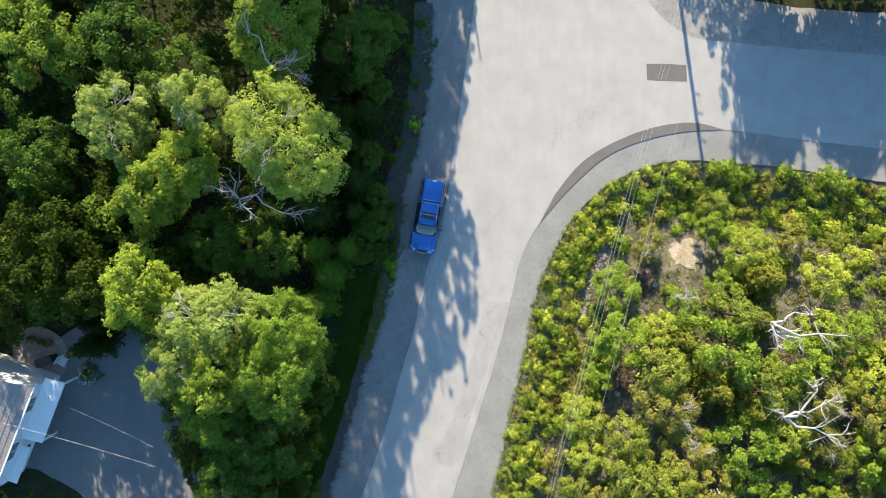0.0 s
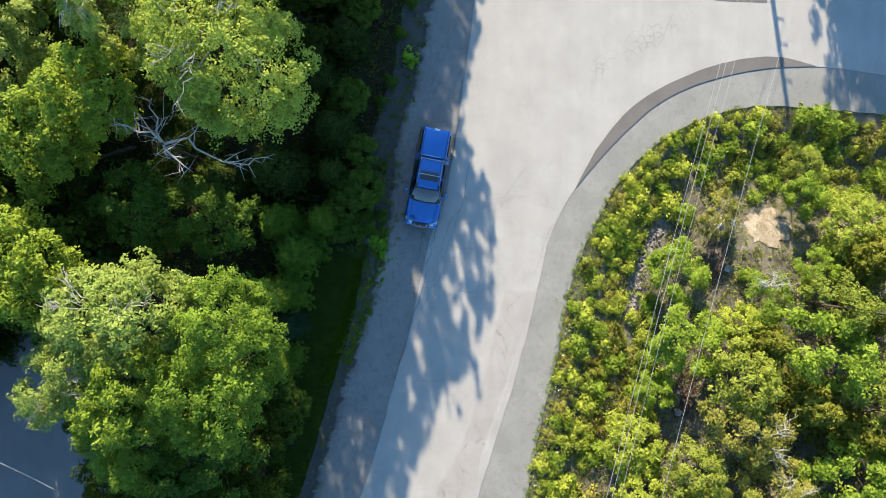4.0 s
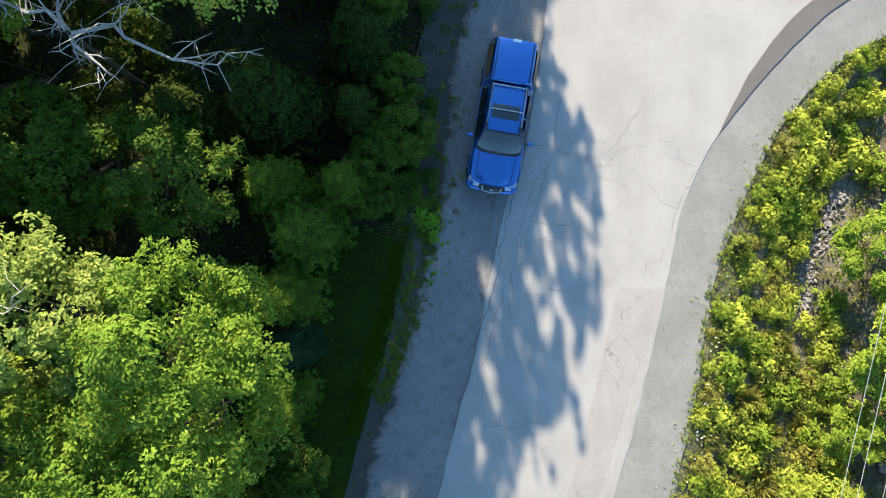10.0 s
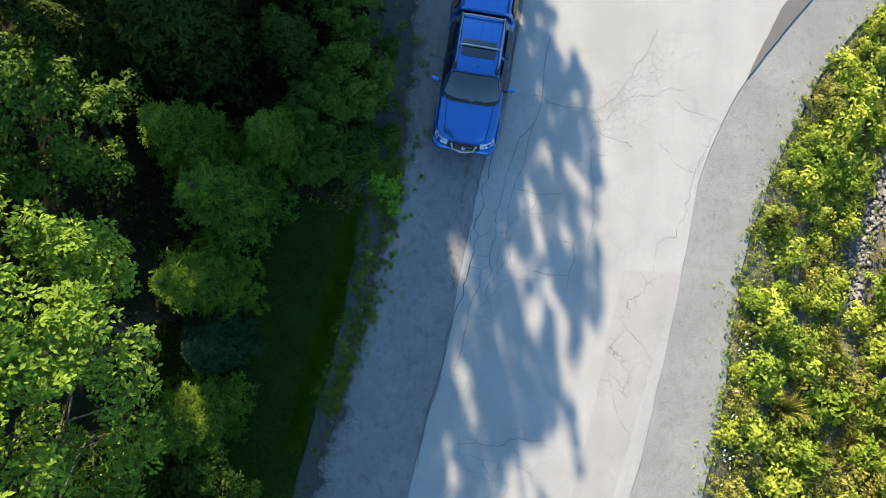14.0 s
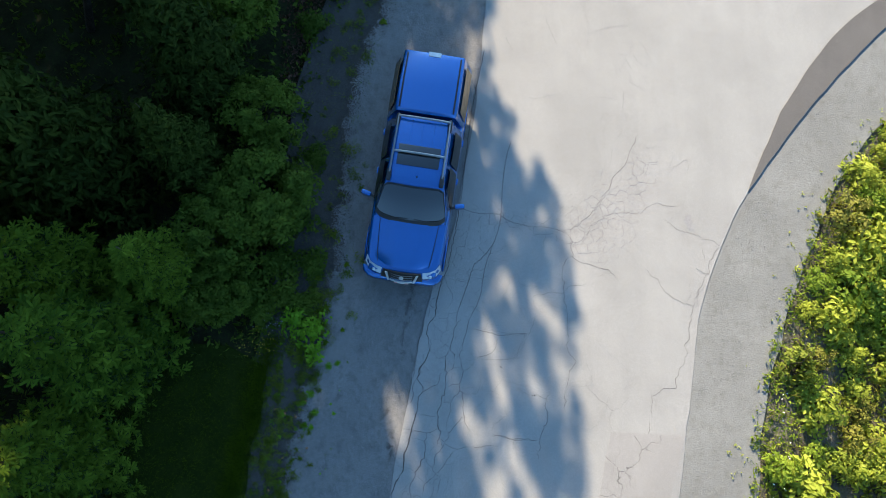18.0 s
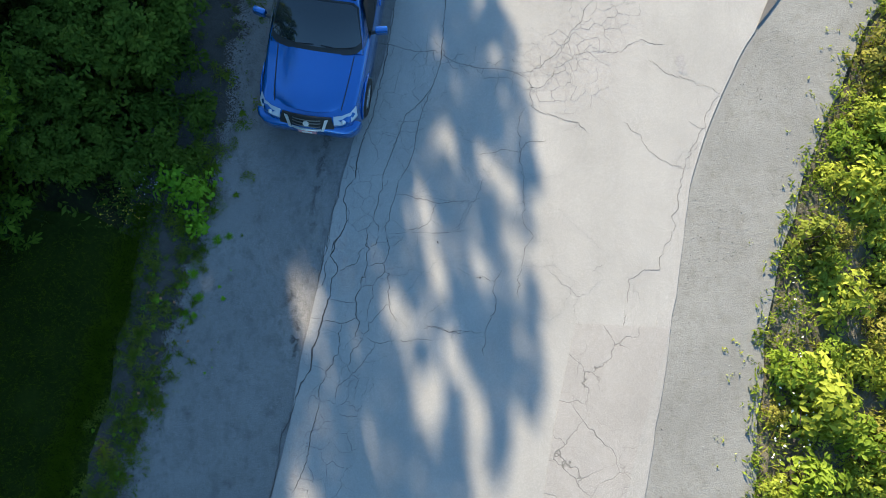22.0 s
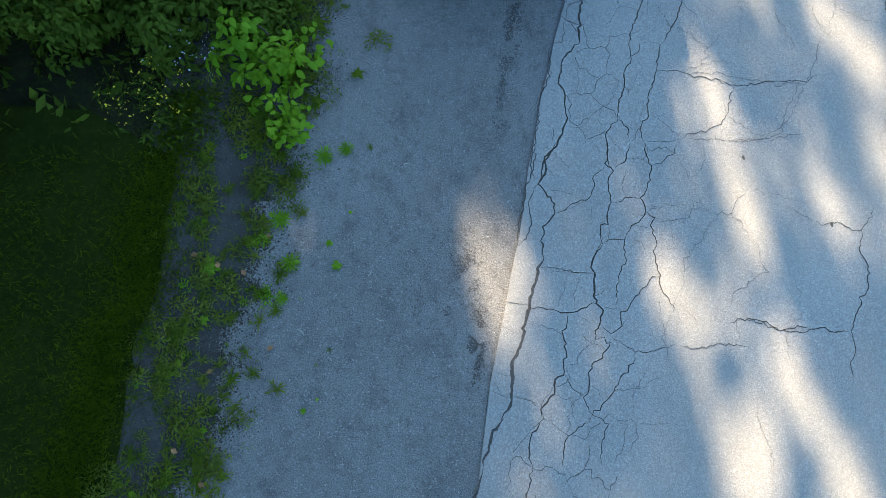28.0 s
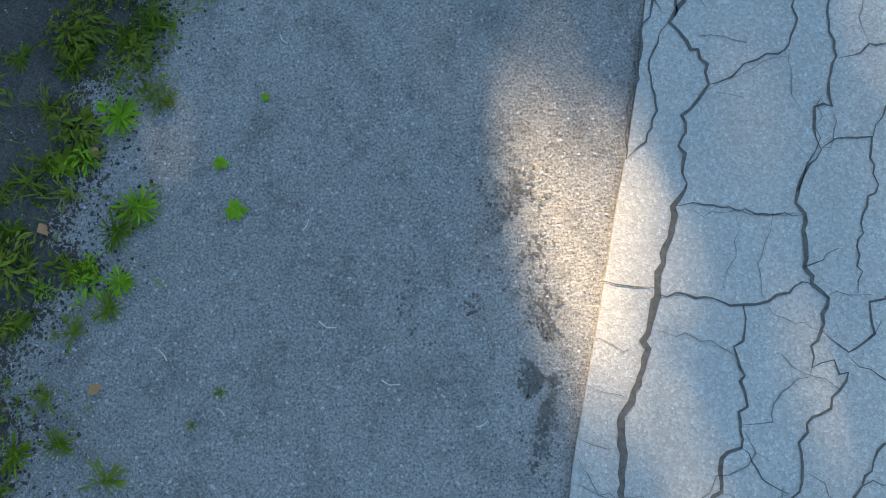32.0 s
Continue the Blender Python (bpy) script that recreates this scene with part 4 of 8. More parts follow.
# ---- the parked pickup ----
def build_pickup():
    paint = Nodes("blue_paint")
    flake = paint.noise(900, 2)
    M_PAINT = paint.done(paint.mix(flake, (0.003, 0.095, 0.36), (0.006, 0.15, 0.48)), 0.26, 0.5, Coat_Weight=1.0, Coat_Roughness=0.04)
    M_GLASS = plain("tinted_glass", (0.010, 0.014, 0.018), 0.02, vary=0.0, spec=1.0)
    M_SIDE = plain("side_glass", (0.008, 0.008, 0.008), 0.03, vary=0.0, spec=0.4)
    M_TRIM = plain("black_plastic", (0.014, 0.014, 0.015), 0.55, vary=0.15, scale=30)
    M_RAIL = plain("grey_rail", (0.25, 0.26, 0.27), 0.4, 0.7)
    M_CHROME = plain("chrome", (0.62, 0.64, 0.66), 0.32, 0.5)
    M_LAMP = plain("lamp_lens", (0.42, 0.46, 0.50), 0.12, spec=0.8)
    M_RED = plain("red_lens", (0.45, 0.02, 0.015), 0.2)
    M_TYRE = plain("tyre", (0.018, 0.018, 0.018), 0.85, bump=0.3, scale=60)
    M_RIM = plain("rim", (0.45, 0.46, 0.47), 0.35, 0.9)
    M_WHITE = plain("white_plate", (0.75, 0.75, 0.75), 0.5)
    car = thing("pickup_truck", pose(0.25, 5.36, -0.02, 0, 0, -9.0) @ Matrix.Diagonal((1.04, 1, 1, 1)), "dark blue crew-cab pickup with a matching canopy, parked on the gravel", "pickup truck")

    def ring(y, w, z0, z1, r, top=1.0, n=4):
        """A rounded section: half width w, narrowing to w * top at z1."""
        pts = []
        for cx, cz, a0, ww in ((1, 1, 0, top), (-1, 1, 90, top), (-1, -1, 180, 1.0), (1, -1, 270, 1.0)):
            for k in range(n):
                a = radians(a0 + 90 * k / (n - 1))
                pts.append((cx * (w * ww - r) + r * math.cos(a), y, (z1 - r if cz > 0 else z0 + r) + r * math.sin(a)))
        return pts

    def skin(name, sections, material, label="", parent=car):
        bm = bmesh.new()
        loft(bm, [ring(*s) for s in sections])
        return part(name, bm, material, parent, label)

    skin("body", [(-2.50, 0.62, 0.48, 0.78, 0.08), (-2.42, 0.80, 0.42, 0.92, 0.10, 0.94), (-2.25, 0.885, 0.40, 0.98, 0.12, 0.93), (-1.9, 0.915, 0.40, 1.03, 0.12, 0.93), (-1.3, 0.92, 0.36, 1.10, 0.12, 0.94),
                  (-0.6, 0.92, 0.34, 1.13, 0.12, 0.95), (0.6, 0.92, 0.34, 1.14, 0.12, 0.95), (1.12, 0.92, 0.36, 1.15, 0.12, 0.95), (1.9, 0.92, 0.42, 1.16, 0.10, 0.95), (2.5, 0.90, 0.48, 1.16, 0.10, 0.95), (2.60, 0.86, 0.52, 1.12, 0.08, 0.95)], M_PAINT)
    # bonnet: a slightly crowned panel with a raised middle
    bm = bmesh.new()
    rows = []
    for y, w, z in ((-2.36, 0.66, 0.955), (-2.28, 0.72, 0.992), (-2.0, 0.755, 1.038), (-1.6, 0.785, 1.080), (-1.28, 0.80, 1.118)):
        rows.append([bm.verts.new((w * s, y + (0.04 + 0.14 * max(0.0, (-1.6 - y) / 0.76)) * s * s, z + 0.035 * (1 - s * s) - 0.012 * s ** 4 + (0.016 if abs(s) < 0.55 else 0.0))) for s in (-1, -0.8, -0.58, -0.52, -0.25, 0, 0.25, 0.52, 0.58, 0.8, 1)])
    for a, b in zip(rows, rows[1:]):
        for k in range(10):
            bm.faces.new((a[k], a[k + 1], b[k + 1], b[k]))
    ext = bmesh.ops.extrude_face_region(bm, geom=bm.faces[:])["geom"]
    bmesh.ops.translate(bm, verts=[v for v in ext if isinstance(v, bmesh.types.BMVert)], vec=(0, 0, -0.03))
    bmesh.ops.recalc_face_normals(bm, faces=bm.faces)
    hood = part("bonnet", bm, M_PAINT, car)
    for s in (-1, 1):
        bm = bmesh.new()
        tube(bm, [(s * 0.57, -2.25, 0.998), (s * 0.60, -2.0, 1.050), (s * 0.63, -1.6, 1.092), (s * 0.65, -1.28, 1.128)], [0.008] * 4, 5)
        part("seam", bm, M_TRIM, hood)
    # cab: belt line to roof
    skin("cab", [(-1.22, 0.80, 1.05, 1.13, 0.035, 0.98), (-0.9, 0.815, 1.05, 1.37, 0.06, 0.92), (-0.56, 0.84, 1.05, 1.63, 0.09, 0.80), (-0.35, 0.85, 1.05, 1.70, 0.10, 0.75), (0.2, 0.85, 1.05, 1.735, 0.10, 0.74), (0.8, 0.85, 1.05, 1.73, 0.10, 0.74), (1.05, 0.85, 1.05, 1.70, 0.10, 0.75), (1.10, 0.83, 1.05, 1.64, 0.08, 0.77)], M_PAINT)
    # windscreen: a curved sheet lying on the cab's front slope
    def pane(name, corners, bow, material, label, parent=car, thick=0.008):
        (a, b, c, d) = [Vector(p) for p in corners]
        out = (b - a).cross(d - a).normalized()
        bm = bmesh.new()
        grid = []
        for i in range(7):
            u = i / 6
            lo, hi = a.lerp(b, u), d.lerp(c, u)
            grid.append([bm.verts.new(lo.lerp(hi, j / 4) + out * bow * (1 - (2 * u - 1) ** 2)) for j in range(5)])
        for g0, g1 in zip(grid, grid[1:]):
            for j in range(4):
                bm.faces.new((g0[j], g1[j], g1[j + 1], g0[j + 1]))
        ext = bmesh.ops.extrude_face_region(bm, geom=bm.faces[:])["geom"]
        bmesh.ops.translate(bm, verts=[v for v in ext if isinstance(v, bmesh.types.BMVert)], vec=out * thick)
        bmesh.ops.recalc_face_normals(bm, faces=bm.faces)
        return part(name, bm, material, parent, label)

    def screen(name, wb, wt, yb, zb, yt, zt, lift, material, label):
        """A windscreen sheet, curved in plan, with rounded corners."""
        bm = bmesh.new()
        grid = []
        for i in range(17):
            u = i / 8 - 1
            r = 0.09 * max(0.0, (abs(u) - 0.8) / 0.2) ** 2
            col = []
            for j in range(9):
                v = r + (1 - 2 * r) * j / 8
                y = yb + (yt - yb) * v - (0.13 - 0.10 * v) * (1 - u * u)
                z = zb + (zt - zb) * v + 0.02 * math.sin(math.pi * v) - 0.02 * (1 - v) * (1 - u * u)
                col.append(bm.verts.new((u * (wb + (wt - wb) * v), y - 0.6 * lift, z + 0.8 * lift)))
            grid.append(col)
        for g0, g1 in zip(grid, grid[1:]):
            for j in range(8):
                bm.faces.new((g0[j], g1[j], g1[j + 1], g0[j + 1]))
        ext = bmesh.ops.extrude_face_region(bm, geom=bm.faces[:])["geom"]
        bmesh.ops.translate(bm, verts=[v for v in ext if isinstance(v, bmesh.types.BMVert)], vec=(0, 0.006, -0.012))
        bmesh.ops.recalc_face_normals(bm, faces=bm.faces)
        return part(name, bm, material, car, label)

    screen("windscreen_frame", 0.79, 0.645, -1.20, 1.140, -0.535, 1.650, 0.022, M_TRIM, "black windscreen surround")
    glass = screen("windscreen", 0.765, 0.615, -1.10, 1.217, -0.565, 1.628, 0.034, M_GLASS, "dark windscreen reflecting the sky")
    for s in (-1, 1):
        bm = bmesh.new()
        tube(bm, [(s * 0.62, -1.19, 1.222), (s * 0.35, -1.25, 1.235), (0.06 * s + 0.02, -1.24, 1.262)], [0.010, 0.008, 0.006], 5)
        part("wiper", bm, M_TRIM, glass)
    bm = bmesh.new()
    box(bm, (0.55, -1.02, 1.315), (0.60, -0.97, 1.355), 0.004)
    part("sticker", bm, M_WHITE, glass, "small white sticker")
    for s in (-1, 1):
        for name, y0, y1, y2, y3 in (("door_window", -0.92, 0.02, 0.02, -0.50), ("door_window", 0.10, 0.92, 0.88, 0.10)):
            cs = [(s * 0.856, y0, 1.13), (s * 0.856, y1, 1.13), (s * 0.706, y2, 1.585), (s * 0.706, y3, 1.585)]
            pane(name, cs if s > 0 else [cs[1], cs[0], cs[3], cs[2]], 0.012, M_SIDE, "dark side window")
        # canopy window
        cs = [(s * 0.872, 1.30, 1.20), (s * 0.872, 2.52, 1.20), (s * 0.742, 2.48, 1.64), (s * 0.742, 1.34, 1.64)]
        pane("canopy_window", cs if s > 0 else [cs[1], cs[0], cs[3], cs[2]], 0.006, plain("bronze_glass", (0.20, 0.115, 0.05), 0.25, vary=0.25, spec=0.4), "brownish canopy side window")
        # roof rail with feet
        bm = bmesh.new()
        tube(bm, [(s * 0.575, -0.42, 1.70), (s * 0.57, -0.30, 1.775), (s * 0.565, 0.3, 1.80), (s * 0.565, 0.9, 1.79), (s * 0.57, 1.02, 1.76), (s * 0.575, 1.08, 1.70)], [0.022] * 6, 8)
        part("roof_rail", bm, M_RAIL, car, "grey metal roof rail")
        for y in (-0.40, 0.92):
            bm = bmesh.new()
            box(bm, (s * 0.575 - 0.045, y - 0.14, 1.69), (s * 0.575 + 0.045, y + 0.14, 1.765), 0.02)
            part("rail_foot", bm, M_TRIM, car)
        # mirrors
        bm = bmesh.new()
        box(bm, (-0.11, -0.055, -0.085), (0.11, 0.055, 0.085), 0.035)
        bmesh.ops.transform(bm, matrix=pose(s * 1.04, -0.76, 1.20, 0, 0, s * 14), verts=bm.verts)
        mirror = part("door_mirror", bm, M_PAINT, car)
        bm = bmesh.new()
        tube(bm, [(s * 0.86, -0.80, 1.13), (s * 0.96, -0.78, 1.16)], [0.035, 0.03], 6)
        part("mirror_arm", bm, M_TRIM, mirror)
        # lamps
        bm = bmesh.new()
        rows = []
        for x, y, z0, z1 in ((0.47, -2.475, 0.80, 0.935), (0.62, -2.44, 0.79, 0.95), (0.76, -2.36, 0.79, 0.965), (0.84, -2.22, 0.82, 0.975)):
            rows.append([Vector((s * x, y - 0.02, z0)), Vector((s * x, y - 0.025, (z0 + z1) / 2)), Vector((s * x * 0.96, y + 0.10, z1 + 0.022)), Vector((s * (x - 0.05), y + 0.12, z0))])
        loft(bm, rows)
        lamp = part("headlight", bm, M_LAMP, car, "clear headlight glass")
        bm = bmesh.new()
        bmesh.ops.create_uvsphere(bm, u_segments=10, v_segments=6, radius=0.042, matrix=pose(s * 0.63, -2.425, 0.90))
        part("reflector", bm, M_CHROME, lamp)
        bm = bmesh.new()
        box(bm, (s * 0.80 - 0.06, 2.56, 0.80), (s * 0.80 + 0.06, 2.63, 1.10), 0.02)
        part("tail_light", bm, M_RED, car, "red tail light")
        for y in (-1.72, 1.52):
            # flare over the wheel, wheel with tyre and rim
            bm = bmesh.new()
            arch = [(s * 0.888, y + 0.47 * math.cos(a), 0.40 + 0.47 * math.sin(a)) for a in (radians(12 * k) for k in range(1, 15))]
            tube(bm, arch, [0.02] * len(arch), 6)
            part("wheel_arch", bm, M_PAINT, car)
            bm = bmesh.new()
            prof = [(0.24, -0.12), (0.34, -0.125), (0.375, -0.10), (0.385, -0.05), (0.385, 0.05), (0.375, 0.10), (0.34, 0.125), (0.24, 0.12)]
            rings = [[(s * 0.80 + w, y + r * math.cos(a), 0.385 + r * math.sin(a)) for r, w in prof] for a in (2 * math.pi * k / 24 for k in range(24))]
            rows = [[bm.verts.new(p) for p in rg] for rg in rings]
            for k in range(24):
                a, b = rows[k], rows[(k + 1) % 24]
                for i in range(len(prof)):
                    bm.faces.new((a[i], a[(i + 1) % len(prof)], b[(i + 1) % len(prof)], b[i]))
            bmesh.ops.recalc_face_normals(bm, faces=bm.faces)
            wheel = part("wheel", bm, M_TYRE, car, "black tyre")
            bm = bmesh.new()
            bmesh.ops.create_cone(bm, segments=20, radius1=0.075, radius2=0.06, depth=0.05, cap_ends=True, matrix=pose(s * 0.905, y, 0.385, 0, 90 * s, 0))
            for k in range(6):
                a = 2 * math.pi * k / 6
                tube(bm, [(s * 0.90, y + 0.05 * math.cos(a), 0.385 + 0.05 * math.sin(a)), (s * 0.885, y + 0.24 * math.cos(a), 0.385 + 0.24 * math.sin(a))], [0.035, 0.03], 6)
            part("rim", bm, M_RIM, wheel, "grey alloy rim")
        for y in (0.02, 0.98):
            bm = bmesh.new()
            box(bm, (s * 0.905 - 0.018, y - 0.20, 0.945), (s * 0.905 + 0.018, y - 0.04, 0.975), 0.008)
            part("door_handle", bm, M_PAINT, car)
        bm = bmesh.new()
        box(bm, (s * 0.60 - 0.018, 1.22, 1.755), (s * 0.60 + 0.018, 2.58, 1.785), 0.008)
        part("canopy_track", bm, M_TRIM, car, "black roof track")
    # canopy
    skin("canopy", [(1.16, 0.84, 1.13, 1.70, 0.06, 0.80), (1.22, 0.87, 1.13, 1.755, 0.07, 0.79), (1.8, 0.88, 1.13, 1.775, 0.07, 0.79), (2.5, 0.875, 1.13, 1.77, 0.07, 0.79), (2.66, 0.86, 1.13, 1.72, 0.06, 0.80)], M_PAINT, "blue moulded canopy over the bed")
    bm = bmesh.new()
    box(bm, (-0.14, 2.56, 1.745), (0.14, 2.665, 1.775), 0.008)
    part("brake_light", bm, M_WHITE, car, "pale high brake light")
    for y, z in ((0.16, 1.80), (1.0, 1.80)):
        bm = bmesh.new()
        tube(bm, [(-0.56, y, z - 0.01), (-0.3, y, z + 0.012), (0.3, y, z + 0.012), (0.56, y, z - 0.01)], [0.028] * 4, 8)
        part("crossbar", bm, M_RAIL, car, "grey metal crossbar")
    # sunroof
    bm = bmesh.new()
    box(bm, (-0.46, -0.13, 1.715), (0.46, 0.36, 1.742), 0.012)
    part("sunroof", bm, M_GLASS, car, "black glass sunroof")
    bm = bmesh.new()
    bmesh.ops.create_cone(bm, segments=10, radius1=0.02, radius2=0.008, depth=0.05, cap_ends=True, matrix=pose(0.03, -0.36, 1.735))
    part("antenna_base", bm, M_TRIM, car)
    # roof ribs
    for x in (-0.25, 0.0, 0.25):
        bm = bmesh.new()
        tube(bm, [(x, 0.45, 1.733), (x, 0.98, 1.725)], [0.009, 0.009], 5)
        part("roof_rib", bm, M_PAINT, car)
    # front: a grille that leans back, slanting chrome bars, badge and bright strip
    def leaning(x0, x1, x2, x3, z0, z1, proud):
        """Corners on the leaning front, from the lower edge to the upper."""
        at = lambda x, z: (x, -2.575 + 0.62 * (z - 0.74) - proud + 0.30 * x * x, z)
        return [at(x0, z0), at(x1, z0), at(x2, z1), at(x3, z1)]

    grille = pane("grille", leaning(-0.47, 0.47, 0.42, -0.42, 0.735, 0.955, 0.0), 0.045, M_TRIM, "black grille", thick=0.03)
    for s in (-1, 1):
        c = leaning(s * 0.255, s * 0.300, s * 0.372, s * 0.318, 0.745, 0.955, 0.045)
        pane("grille_bar", c if s > 0 else [c[1], c[0], c[3], c[2]], 0.0, M_CHROME, "chrome slanting grille bar", grille, 0.02)
    for z in (0.80, 0.86, 0.915):
        pane("grille_slat", leaning(-0.24, 0.24, 0.245, -0.245, z, z + 0.012, 0.025), 0.045, M_RAIL, "", grille, 0.012)
    pane("grille_strip", leaning(-0.25, 0.25, 0.255, -0.255, 0.735, 0.768, 0.03), 0.045, M_CHROME, "bright strip below the grille", grille, 0.02)
    bm = bmesh.new()
    bmesh.ops.create_cone(bm, segments=18, radius1=0.055, radius2=0.048, depth=0.02, cap_ends=True, matrix=pose(0, -2.555, 0.885, 57, 0, 0))
    part("badge", bm, M_CHROME, grille, "round chrome badge")
    skin("bumper", [(-2.60, 0.60, 0.50, 0.70, 0.06), (-2.56, 0.76, 0.46, 0.74, 0.06), (-2.46, 0.87, 0.44, 0.76, 0.06), (-2.32, 0.91, 0.44, 0.76, 0.06)], M_PAINT, "blue front bumper")
    bm = bmesh.new()
    box(bm, (-0.16, -2.625, 0.56), (0.16, -2.595, 0.70), 0.006)
    plate = part("plate", bm, plain("pink_plate", (0.55, 0.26, 0.28), 0.5), car, "faded pink plate")
    bm = bmesh.new()
    box(bm, (-0.085, -2.632, 0.60), (0.085, -2.622, 0.665), 0.003)
    part("plate_bar", bm, M_WHITE, plate, "plain white bar")
    bm = bmesh.new()
    box(bm, (-0.75, 2.58, 0.48), (0.75, 2.70, 0.62), 0.03)
    part("rear_bumper", bm, M_CHROME, car)
    bm = bmesh.new()
    box(bm, (-0.75, -2.3, 0.28), (0.75, 2.4, 0.5), 0.04)
    part("underbody", bm, M_TRIM, car)
    return car


build_pickup()


# ---- trees and shrubs ----
def crown_boughs(rng, radius, height, mid, boughs, bough_r, clumps, clump_r):
    """Centres, outward ways and sizes of the leaf clumps, set on the domes of the boughs."""
    k = np.arange(boughs)
    up = 1 - 1.35 * (k + 0.5) / boughs                      # from the top down to below the middle
    a = k * 2.39996 + rng.uniform(-0.5, 0.5, boughs)
    flat = np.sqrt(np.maximum(0.0, 1 - up * up))
    d = np.stack([np.cos(a) * flat, np.sin(a) * flat, up], 1)
    wob = 1 + 0.20 * np.sin(2 * a + rng.uniform(0, 6)) + rng.uniform(-0.20, 0.12, boughs)
    c = d * wob[:, None] * (radius - 0.6 * bough_r, radius - 0.6 * bough_r, height / 2 - 0.4 * bough_r) + (0, 0, mid)
    size = bough_r * rng.uniform(0.65, 1.25, boughs)
    q = np.repeat(k, clumps)
    e = unit(rng.normal(size=(len(q), 3)) + d[q] * 0.8 + (0, 0, 0.55))
    p = c[q] + e * (size[q] * rng.uniform(0.55, 1.05, len(q)))[:, None] * (1, 1, 0.75)
    return c, p, unit(e * 0.7 + d[q] * 0.3), clump_r * rng.uniform(0.6, 1.3, len(q))


def spray_leaves(rng, centres, ways, sizes, per, leaf, aspect=0.55, loose=0.4, make=leaf_arrays):
    """Rosettes of leaves: each clump is a small dome whose leaves point outwards and share a tilt."""
    n = len(centres) * per
    k = np.repeat(np.arange(len(centres)), per)
    face = unit(ways * 0.55 + (0, 0, 0.75) + rng.normal(size=(len(centres), 3)) * loose)[k]
    side = unit(np.cross(face, rng.normal(size=(n, 3))))
    r = np.sqrt(rng.uniform(0.02, 1.0, n))
    s = sizes[k]
    p = centres[k] + side * (r * s)[:, None] - face * (s * (0.45 * r * r + rng.uniform(0, 0.35, n)))[:, None]
    nrm = face + side * (0.55 * r)[:, None] + rng.normal(size=(n, 3)) * 0.28
    return make(p, nrm, leaf * rng.uniform(0.65, 1.3, n), rng, aspect, along=side + rng.normal(size=(n, 3)) * 0.35)


def lobe_leaves(rng, centres, sizes, per, leaf, flat=0.62, aspect=0.55, make=leaf_arrays):
    """Loose balls of leaves, for crowns that are seen from far off."""
    n = len(centres) * per
    d = unit(rng.normal(size=(n, 3)) + (0, 0, 0.25))
    k = np.repeat(np.arange(len(centres)), per)
    r = rng.uniform(0.35, 1.0, n) ** 0.5
    p = centres[k] + d * (r * sizes[k])[:, None] * (1, 1, flat)
    nrm = d * 0.55 + (0, 0, 0.65) + rng.normal(size=(n, 3)) * 0.75
    return make(p, nrm, leaf * rng.uniform(0.6, 1.3, n), rng, aspect)


def limb_path(rng, a, b, n=4):
    a, b = np.array(a, float), np.array(b, float)
    out = [a]
    for k in range(1, n + 1):
        p = a + (b - a) * k / n
        p = p + rng.normal(size=3) * 0.06 * np.linalg.norm(b - a) * (k < n) + (0, 0, 0.08 * np.linalg.norm(b - a) * math.sin(math.pi * k / n))
        out.append(p)
    return out


NOMINAL = {}


